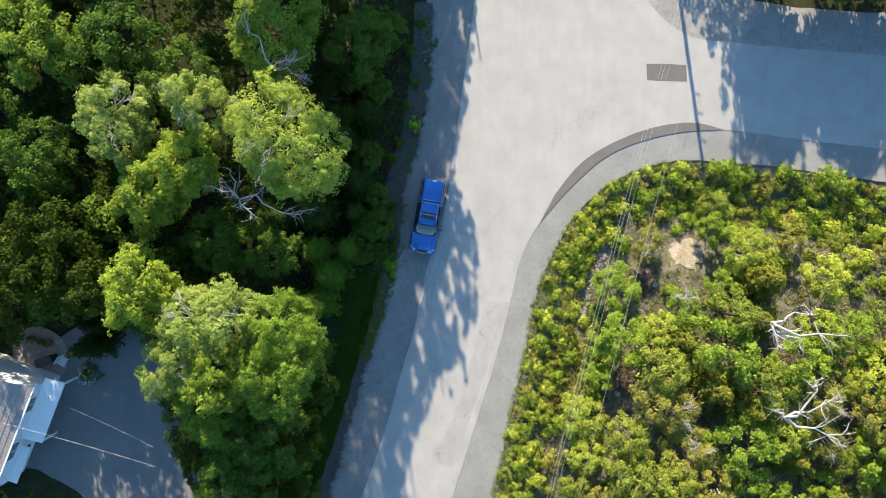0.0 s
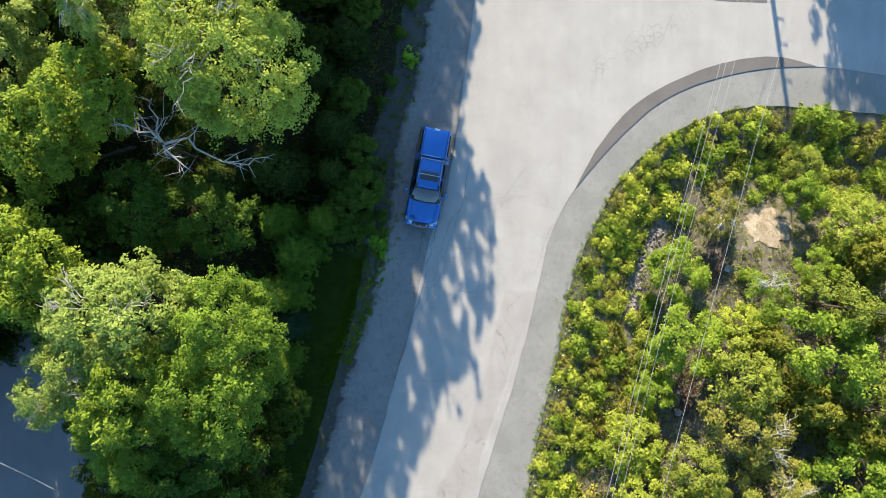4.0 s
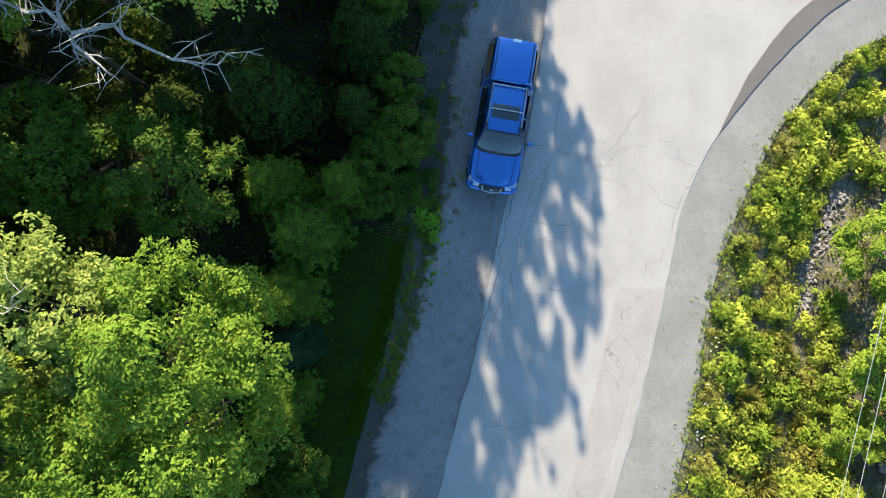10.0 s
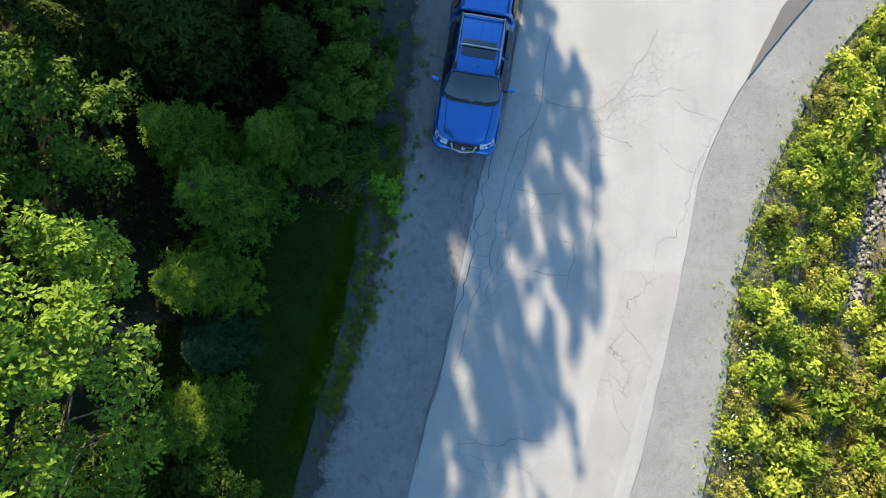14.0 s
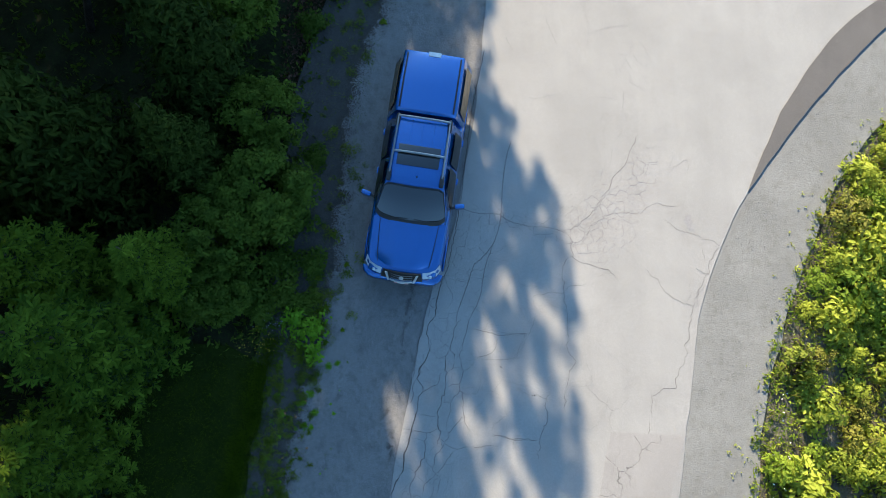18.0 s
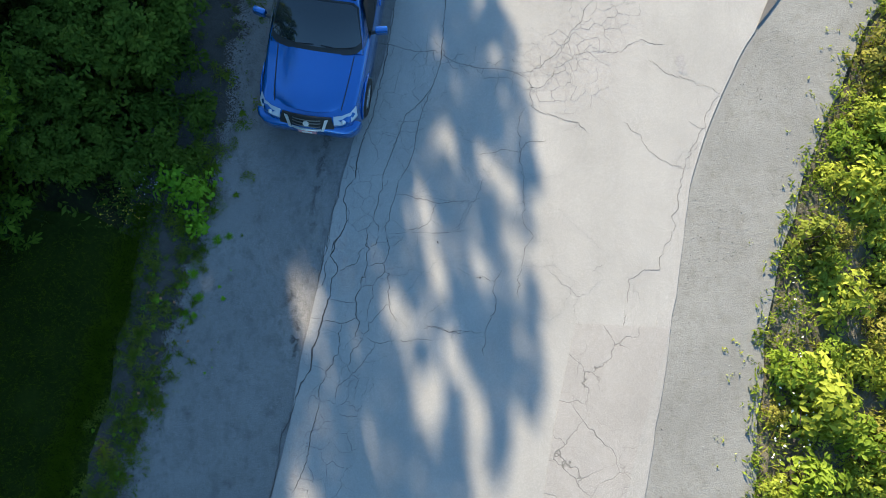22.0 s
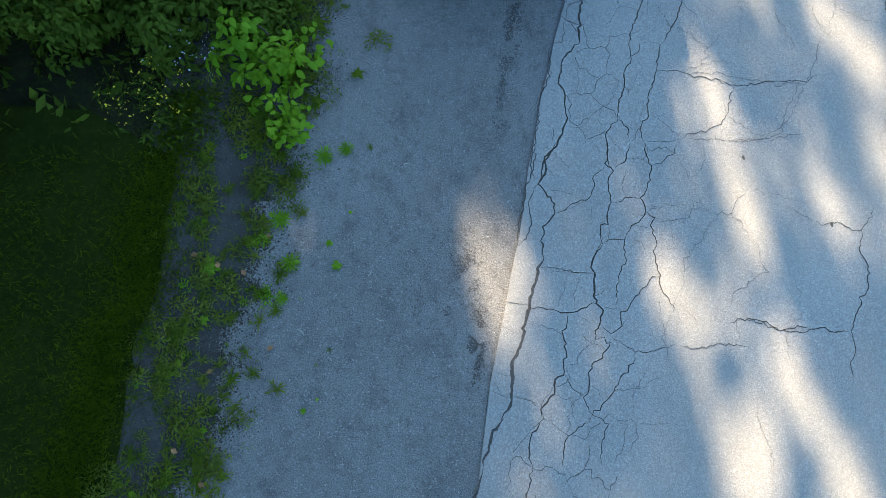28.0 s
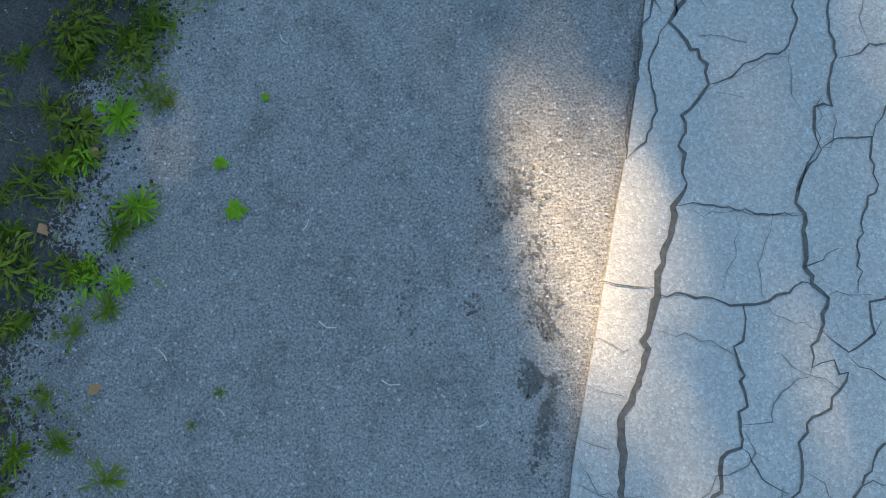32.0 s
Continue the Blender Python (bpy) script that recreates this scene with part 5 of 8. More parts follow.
def broadleaf(seed, height, radius, leaf_mat, leaf=0.15, boughs=24, clumps=18, per=24, bough_r=0.95, clump_r=0.30, trunk_r=0.13, deep=0.62, label="", category="tree", name="tree", twigs=0, group="", limbs=9, aspect=0.55):
    """A tree: trunk, limbs and a crown of boughs, each a dome of leaf clumps."""
    rng = np.random.default_rng(seed)
    tree = thing(name, pose(0, 0, -50), label, category, group)
    NOMINAL[tree] = (radius, height)
    c, p, ways, sizes = crown_boughs(rng, radius, height * deep, height * (1 - deep / 2), boughs, bough_r, clumps, clump_r)
    base = height * (1 - deep) * 0.9
    bm = bmesh.new()
    path = limb_path(rng, (0, 0, -0.3), (rng.normal() * 0.25, rng.normal() * 0.25, height * 0.72), 6)
    tube(bm, path, list(np.linspace(trunk_r, trunk_r * 0.18, 7)), 8)
    part("trunk", bm, M_BARK, tree)
    for k in rng.choice(len(c), min(limbs, len(c)), replace=False):
        f = rng.uniform(base / height, 0.75)
        start = np.array(path[int(f * 5)])
        bm = bmesh.new()
        tube(bm, limb_path(rng, start, c[k], 4), list(np.linspace(trunk_r * 0.28, 0.010, 5)), 5)
        part("limb", bm, M_BARK, tree)
    for k in range(twigs):
        a = -0.5 + 1.15 * k + rng.uniform(-0.3, 0.3)
        bm = bmesh.new()
        way = np.array([math.cos(a), math.sin(a), -0.06]) * radius * rng.uniform(0.55, 0.85)
        top = np.array([way[0] * 0.2, way[1] * 0.2, height * 0.985])
        tube(bm, limb_path(rng, top - (0, 0, 1.2), top + way, 5), [0.040, 0.034, 0.027, 0.020, 0.013, 0.005], 6)
        for q in range(8):
            f = rng.uniform(0.15, 0.9)
            st = top + way * f
            d = way / np.linalg.norm(way) + rng.normal(size=3) * (0.7, 0.7, 0.25)
            en = st + d / np.linalg.norm(d) * rng.uniform(0.4, 1.0)
            tube(bm, limb_path(rng, st, en, 3), [0.016, 0.012, 0.008, 0.003], 4)
            tube(bm, limb_path(rng, (st + en) / 2, (st + en) / 2 + rng.normal(size=3) * (0.35, 0.35, 0.15), 2), [0.009, 0.006, 0.003], 4)
        part("bare_branch", bm, M_DEAD, tree, "pale bare branch")
    inner = lobe_leaves(rng, c - (0, 0, 0.25 * bough_r), np.full(len(c), 0.75 * bough_r), 3 * per, leaf * 1.6)
    link_mesh("crown", leaf_mesh("crown", spray_leaves(rng, p, ways, sizes, per, leaf, aspect), inner), leaf_mat, tree)
    return tree


def fingers(rng, centres, ways, reach, width=0.24):
    """Star-shaped shoots: blunt fingers that spread from each twig's end, four triangles each."""
    out = []
    flat = unit(ways * (1, 1, 0.3))
    side = np.stack([-flat[:, 1], flat[:, 0], np.zeros(len(flat))], 1)
    for deg in (-105, -62, -28, 4, 33, 66, 108):
        a = np.radians(deg + rng.normal(size=len(centres)) * 9)[:, None]
        u = unit(flat * np.cos(a) + side * np.sin(a) + (0, 0, 1) * rng.normal(0.10, 0.22, (len(centres), 1)))
        v = unit(np.cross((0, 0, 1.0), u) + rng.normal(size=u.shape) * 0.12)
        s = (reach * rng.uniform(0.55, 1.15, len(centres)) * (1.15 - 0.35 * abs(deg) / 108))[:, None]
        n = np.cross(u, v)
        rows = [centres, centres + u * s * 0.35 - v * s * width * 0.42, centres + u * s * 0.35 + v * s * width * 0.42, centres + u * s * 0.85 - v * s * width * 0.5 - n * s * 0.04, centres + u * s * 0.85 + v * s * width * 0.5 - n * s * 0.04, centres + u * s - n * s * 0.08]
        k = np.arange(len(centres))[:, None] * 6
        out.append((np.stack(rows, 1).reshape(-1, 3), np.concatenate([k + t for t in ([0, 1, 2], [1, 3, 4], [1, 4, 2], [3, 5, 4])], 1).reshape(-1, 3)))
    return out


def conifer(seed, height, radius, mat, label, tiers=15, group="", sprig=0.13, low=0.06, droop=0.30, name="conifer", category="conifer", stars=False):
    """A spruce or fir: tiers of branches, each a flat feather of sprigs."""
    rng = np.random.default_rng(seed)
    tree = thing(name, pose(0, 0, -50), label, category, group)
    NOMINAL[tree] = (radius, height)
    bm = bmesh.new()
    tube(bm, [(0, 0, -0.3), (0, 0, height * 0.5), (0, 0, height)], [0.12, 0.08, 0.012], 8)
    part("trunk", bm, M_BARK, tree)
    C, W = [], []
    for t in range(tiers):
        f = (t + 0.5) / tiers
        z = height * (low + (0.97 - low) * f)
        reach = radius * (1 - f) ** 0.75 + 0.14
        count = int(6 + 4 * (1 - f))
        for b in range(count):
            a = 6.283 * (b + 0.37 * t) / count + rng.uniform(-0.3, 0.3)
            L = reach * rng.uniform(0.65, 1.15)
            d = np.array([math.cos(a), math.sin(a), rng.uniform(-0.05, 0.2)])
            side = np.array([-d[1], d[0], 0])
            m = max(2, int(0.75 * L / sprig))
            for k in range(m + 1):
                g = 0.18 + 0.82 * (k + rng.uniform(0.2, 0.8)) / (m + 1)
                half = 0.40 * L * (1.05 - g) + 0.5 * sprig
                for q in np.arange(-half, half + 0.01, 1.25 * sprig):
                    C.append(d * (L * g - 0.5 * abs(q)) + side * (q + rng.normal() * 0.3 * sprig) + (0, 0, z - droop * L * g * g - 0.15 * abs(q) + rng.normal() * 0.35 * sprig))
                    W.append(d * 0.8 + side * np.sign(q) * 0.4)
    if stars:
        C, W = np.array(C), unit(np.array(W))
        outer = np.hypot(C[:, 0], C[:, 1]) > 0.30 * radius * (1 - C[:, 2] / height)
        tips = outer & (rng.uniform(size=len(C)) < 0.62)
        link_mesh("needle_crown", leaf_mesh("needle_crown", *fingers(rng, C[tips], W[tips], 1.35 * sprig)), mat, tree)
        # inner layer in a darker colour, painting the shade between the shoots
        link_mesh("inner_foliage", leaf_mesh("inner_foliage", spray_leaves(rng, C - (0, 0, 0.10), W, np.full(len(C), 0.7 * sprig), 4, 0.9 * sprig, 0.16, 0.4)), M_FIR_SHADED, tree, "inner needles with crown shade put into their dark colour")
        return tree
    mesh = leaf_mesh("crown", spray_leaves(rng, np.array(C), unit(np.array(W)), np.full(len(C), 0.62 * sprig), 7, 1.05 * sprig, 0.34, 0.35))
    link_mesh("crown", mesh, mat, tree)
    return tree


def shrub(seed, height, radius, mat, label, leaf=0.09, lobes=26, per=30, lobe_r=0.22, name="shrub", stems=5, group="", aspect=0.5, make=leaf_arrays):
    """A shrub: stems and rosettes of leaves down to the ground."""
    rng = np.random.default_rng(seed)
    bush = thing(name, pose(0, 0, -50), label, "shrub", group)
    d = unit(rng.normal(size=(lobes, 3)) * (1, 1, 0.7) + (0, 0, 0.5))
    r = rng.uniform(0.35, 1.0, lobes)
    c = d * r[:, None] * (radius, radius, height * 0.8) + (0, 0, height * 0.15)
    c[:, 2] = np.maximum(c[:, 2], 0.08)
    for k in range(stems):
        bm = bmesh.new()
        tube(bm, limb_path(rng, (rng.normal() * 0.06, rng.normal() * 0.06, -0.15), c[k], 3), list(np.linspace(0.012 + 0.008 * height, 0.005, 4)), 5)
        part("stem", bm, M_BARK, bush)
    mesh = leaf_mesh("crown", spray_leaves(rng, c, d, rng.uniform(0.7, 1.3, lobes) * lobe_r, per, leaf, aspect, 0.35, make))
    link_mesh("crown", mesh, mat, bush)
    return bush


def put(ob, x, y, scale=1.0, turn=0.0, dz=0.0, tall=1.0, lean=(0, 0)):
    z = float(ground_z(x, y)) + dz
    m = Matrix.Translation((x, y, z)) @ Euler((radians(lean[0]), radians(lean[1]), radians(turn))).to_matrix().to_4x4() @ Matrix.Diagonal((scale, scale, scale * tall, 1))
    return copy_thing(ob, m)


def plant(kind, x, y, r, h, turn=None):
    """A copy of a tree with that crown radius and height."""
    r0, h0 = NOMINAL[kind]
    return put(kind, x, y, r / r0, rnd.uniform(0, 360) if turn is None else turn, 0, (h / h0) / (r / r0))


rnd = random.Random(11)
T_BRIGHT = broadleaf(1, 10.5, 2.4, M_LEAF_BRIGHT, leaf=0.15, boughs=24, clumps=20, per=24, bough_r=0.80, clump_r=0.27, label="tall sunlit yellow-green broadleaf tree", group="woodland trees")
T_FRESH = broadleaf(12, 10.5, 2.5, M_LEAF_FRESH, leaf=0.105, boughs=30, clumps=26, per=34, bough_r=0.78, clump_r=0.24, label="tall fresh green broadleaf tree", group="woodland trees")
T_ASH = broadleaf(13, 11.8, 3.8, M_LEAF_ASH, leaf=0.125, boughs=60, clumps=22, per=26, bough_r=1.10, clump_r=0.28, twigs=5, deep=0.5, label="tall pale yellow-green tree with bare dead twigs", group="woodland trees")
T_PALE = broadleaf(2, 11.5, 3.0, M_LEAF_PALE, leaf=0.14, boughs=34, clumps=26, per=28, bough_r=0.88, clump_r=0.28, twigs=3, label="tall pale grey-green broadleaf tree with a few bare twigs", group="woodland trees")
T_MID = broadleaf(3, 9.0, 2.5, M_LEAF_MID, leaf=0.15, boughs=24, clumps=16, per=22, bough_r=0.85, clump_r=0.28, label="green broadleaf tree in the wood", group="woodland trees")
T_DARK = broadleaf(4, 7.5, 2.8, M_LEAF_SHADED, leaf=0.19, boughs=22, clumps=13, per=15, bough_r=0.90, clump_r=0.30, label="dark green broadleaf tree, wood shade put into its leaf colour", group="woodland trees")
T_LOW = broadleaf(5, 2.4, 1.4, M_LEAF_DARK, leaf=0.12, boughs=22, clumps=14, per=22, bough_r=0.46, clump_r=0.19, trunk_r=0.05, deep=0.85, label="low dark green tree at the wood's edge", group="wood edge trees")
T_SPRUCE = conifer(6, 7.5, 2.1, M_NEEDLE, "dark green spruce in the wood", 17, group="woodland conifers", sprig=0.23)
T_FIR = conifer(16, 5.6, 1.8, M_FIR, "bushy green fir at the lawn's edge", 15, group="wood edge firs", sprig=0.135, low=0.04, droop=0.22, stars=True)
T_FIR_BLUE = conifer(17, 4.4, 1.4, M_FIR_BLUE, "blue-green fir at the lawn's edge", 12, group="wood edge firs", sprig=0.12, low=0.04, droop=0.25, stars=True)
T_SPRUCE_GOLD = conifer(7, 5.0, 2.0, M_NEEDLE_GOLD, "golden-green feathery conifer on the bank", 12, group="bank conifers", sprig=0.21, low=0.1, droop=0.12)
F_MID = broadleaf(8, 11.0, 3.4, M_LEAF_MID, leaf=0.34, boughs=20, clumps=8, per=14, bough_r=1.2, clump_r=0.5, label="green broadleaf tree at the wood's far side", group="far trees")
F_FAR = broadleaf(15, 11.0, 3.6, M_LEAF_MID, leaf=0.6, boughs=16, clumps=6, per=8, bough_r=1.3, clump_r=0.6, label="green broadleaf tree of the wood around", group="far trees", limbs=0)
F_DARK = conifer(9, 9.0, 2.3, M_NEEDLE, "dark spruce at the wood's far side", 8, group="far conifers", sprig=0.55)
F_LOW = broadleaf(10, 4.2, 1.9, M_LEAF_DARK, leaf=0.26, boughs=18, clumps=6, per=12, bough_r=0.7, clump_r=0.34, trunk_r=0.07, deep=0.9, label="low dark tree added to thicken the shade", group="far low trees")
F_SHADE = broadleaf(14, 11.0, 3.4, M_LEAF_MID, leaf=0.45, boughs=26, clumps=10, per=12, bough_r=1.2, clump_r=0.55, label="dense green tree beyond the side road", group="far trees")
masters = [F_FAR, F_SHADE, T_ASH, T_FRESH, F_MID, F_DARK, F_LOW, T_BRIGHT, T_PALE, T_MID, T_DARK, T_LOW, T_SPRUCE, T_FIR, T_FIR_BLUE, T_SPRUCE_GOLD]

# the wood on the left: the tall crowns, by radius and height; darker leaf kinds stand in for shaded ones
for kind, x, y, r, h in ((T_ASH, -8.3, 9.6, 3.2, 13.6), (T_PALE, -13.5, 11.5, 1.9, 12.4), (T_PALE, -19.0, 10.9, 2.6, 10.0), (T_BRIGHT, -14.8, 8.1, 2.2, 10.9), (T_BRIGHT, -17.1, 6.3, 2.3, 9.8),
                         (T_BRIGHT, -17.2, 0.4, 2.3, 11.4), (T_PALE, -12.8, -1.3, 2.8, 12.0), (T_FRESH, -8.5, -2.1, 2.5, 12.9), (T_FRESH, -9.5, -4.8, 2.3, 12.2), (T_PALE, -15.2, -4.0, 2.1, 10.6),
                         (T_BRIGHT, -12.4, -4.3, 2.0, 12.3), (T_MID, -10.2, -9.2, 2.3, 8.4), (T_FRESH, -13.3, -7.6, 2.2, 8.6), (T_MID, -10.6, 3.1, 2.1, 6.2), (T_MID, -13.6, 3.4, 2.0, 7.0), (T_BRIGHT, -9.8, 16.8, 3.0, 9.0),
                         (T_MID, -4.6, 16.6, 2.2, 7.2), (T_MID, -19.7, 15.8, 2.7, 9.0), (T_BRIGHT, -24.4, 15.6, 2.6, 9.0), (T_MID, -24.2, 8.6, 2.2, 9.0), (T_DARK, -25.2, 1.4, 2.3, 9.5), (T_DARK, -21.6, 1.0, 2.2, 9.5), (T_DARK, -29.0, 2.2, 2.6, 10.0), (T_DARK, -23.4, 4.2, 2.4, 9.5),
                         (T_MID, -28.5, 12.0, 2.6, 9.0), (T_MID, -10.8, -11.8, 2.2, 7.4), (T_MID, -12.4, -11.2, 2.0, 8.4), (T_MID, -13.0, -13.8, 2.0, 7.0), (T_MID, -15.6, 13.8, 2.2, 8.6)):
    plant(kind, x, y, r, h)
# trees between and below, with the wood's shade put into a darker leaf colour
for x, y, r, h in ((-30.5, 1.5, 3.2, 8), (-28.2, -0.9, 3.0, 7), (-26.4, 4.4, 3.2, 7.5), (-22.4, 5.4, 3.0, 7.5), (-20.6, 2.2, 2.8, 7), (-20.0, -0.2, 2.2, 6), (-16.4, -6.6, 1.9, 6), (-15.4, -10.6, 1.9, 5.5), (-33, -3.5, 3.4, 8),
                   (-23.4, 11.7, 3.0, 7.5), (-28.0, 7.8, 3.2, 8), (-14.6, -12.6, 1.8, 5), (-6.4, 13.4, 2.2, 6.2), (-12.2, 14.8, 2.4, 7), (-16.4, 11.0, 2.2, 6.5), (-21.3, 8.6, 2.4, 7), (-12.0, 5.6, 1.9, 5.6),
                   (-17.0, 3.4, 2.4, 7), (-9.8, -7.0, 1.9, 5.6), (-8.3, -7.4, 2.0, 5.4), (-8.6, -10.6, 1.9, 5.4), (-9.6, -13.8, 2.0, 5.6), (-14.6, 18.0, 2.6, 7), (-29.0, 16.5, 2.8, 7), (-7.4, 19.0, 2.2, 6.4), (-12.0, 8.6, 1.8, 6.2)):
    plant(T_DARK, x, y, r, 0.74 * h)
for x, y, r, h in ((-7.4, 5.4, 2.0, 8.6), (-4.8, 7.7, 1.6, 6.0), (-5.8, 10.6, 1.8, 6.2), (-4.2, 12.6, 1.5, 5.2), (-20.8, 13.6, 2.1, 8), (-18.6, 8.4, 1.9, 7.6), (-9.9, 5.0, 1.7, 6.6), (-22.6, 3.4, 2.1, 7.6), (-26.2, 2.6, 2.1, 8),
                   (-5.6, 15.4, 1.9, 6.8), (-23.5, 18.5, 2.2, 8), (-8.6, 12.9, 1.9, 7.2), (-15.2, 0.6, 1.6, 7)):
    plant(T_SPRUCE, x, y, r, h)
# firs and low trees at the wood's edge
for kind, x, y, r, h in ((T_FIR, -6.5, 1.3, 1.75, 5.6), (T_FIR, -5.4, 3.0, 1.25, 3.8), (T_FIR, -7.3, -0.9, 1.5, 5.0), (T_FIR_BLUE, -7.1, -2.7, 1.1, 3.6), (T_FIR, -7.6, -4.6, 1.55, 4.8), (T_FIR_BLUE, -8.0, -9.0, 1.3, 4.0), (T_SPRUCE, -5.0, 5.6, 1.2, 4.4),
                         (T_FIR, -8.8, -12.2, 1.5, 4.4), (T_FIR, -7.6, 2.9, 1.5, 5.2)):
    plant(kind, x, y, r, h)
for x, y, r, h in ((-3.4, 4.7, 1.25, 2.0), (-4.3, 3.9, 1.0, 2.1), (-3.5, 6.8, 0.95, 1.9), (-4.2, 9.6, 1.1, 2.4), (-7.0, -6.6, 1.15, 3.2), (-7.5, -8.0, 1.1, 2.8), (-3.8, 14.4, 1.2, 2.6), (-2.9, 18.6, 1.3, 2.8), (-8.4, -14.6, 1.3, 3.0), (-4.5, 2.6, 0.8, 1.5)):
    plant(T_LOW, x, y, r, h)

# low trees added under the canopy to block sun from the drive
for x, y in ((-24.2, 0.4), (-21.4, 0.2), (-19.2, -0.8), (-18.2, 2.0), (-22.6, 3.0), (-26.4, 1.2), (-20.2, 4.6), (-24.6, 6.2), (-16.2, -1.4)):
    plant(F_LOW, x, y, 2.3, 6.4)

# trees north of the view, beside the road: their clumps shade the road's left part
EDGE_Y = [-16, -13, -11.2, -9.2, -7.5, -6, -5.2, -4.3, -2.9, -2, -0.6, 0.7, 2, 3.2, 4.7, 6, 6.9, 7.9, 9.2, 11.2, 15, 21.3, 26]
EDGE_X = [-1.6, -0.9, -0.6, 0.2, 0.8, 1.3, 2.5, 2.9, 3.3, 3.8, 3.9, 3.75, 3.95, 3.8, 3.55, 3.1, 2.6, 2.0, 1.8, 2.3, 2.9, 3.3, 3.7]
# gaps in the foliage, where light falls through: from, to and half width of each streak on the road
STREAKS = [(2.33, 2.96, 2.51, 2.36, 0.17), (3.04, 2.44, 3.69, 1.59, 0.22), (1.74, 1.60, 2.17, 0.37, 0.26), (2.32, 1.43, 2.52, 0.94, 0.14), (2.79, 1.26, 3.04, 0.05, 0.19),
           (1.38, -0.41, 2.19, -2.44, 0.22), (2.0, -0.34, 2.37, -1.03, 0.17), (2.37, -1.11, 2.96, -2.5, 0.20), (1.1, 0.14, 1.2, -0.25, 0.08), (0.9, -2.3, 1.1, -3.2, 0.17),
           (-0.28, -3.07, 0.16, -5.03, 0.25), (3.51, 0.52, 3.82, -0.27, 0.14), (3.5, 3.48, 3.65, 2.86, 0.14), (2.75, -3.0, 3.25, -4.9, 0.20), (-0.6, -5.8, -0.5, -7.3, 0.2), (0.75, -0.9, 0.85, -1.3, 0.07)]
SPOT = [(-0.44, 0.36, -0.28, -0.1, 0.06), (-0.16, -0.06, -0.24, -0.62, 0.13), (-0.34, -0.15, -0.33, -0.55, 0.10), (-0.02, -0.10, -0.06, -0.5, 0.12)]
TONGUES = [(2.1, -5.2, 2.3, -8.2, 0.10), (3.1, -4.8, 3.35, -6.7, 0.12), (1.1, -5.2, 1.25, -7.4, 0.14)]


def beside(x, y, line):
    """How far a place lies from a streak, across it; lengths along the shadows count half."""
    x0, y0, x1, y1, r = line
    dx, dy = x1 - x0, (y1 - y0) * 0.5
    px, py = x - x0, (y - y0) * 0.5
    f = min(1.0, max(0.0, (px * dx + py * dy) / (dx * dx + dy * dy)))
    return math.hypot(px - dx * f, py - dy * f) - r


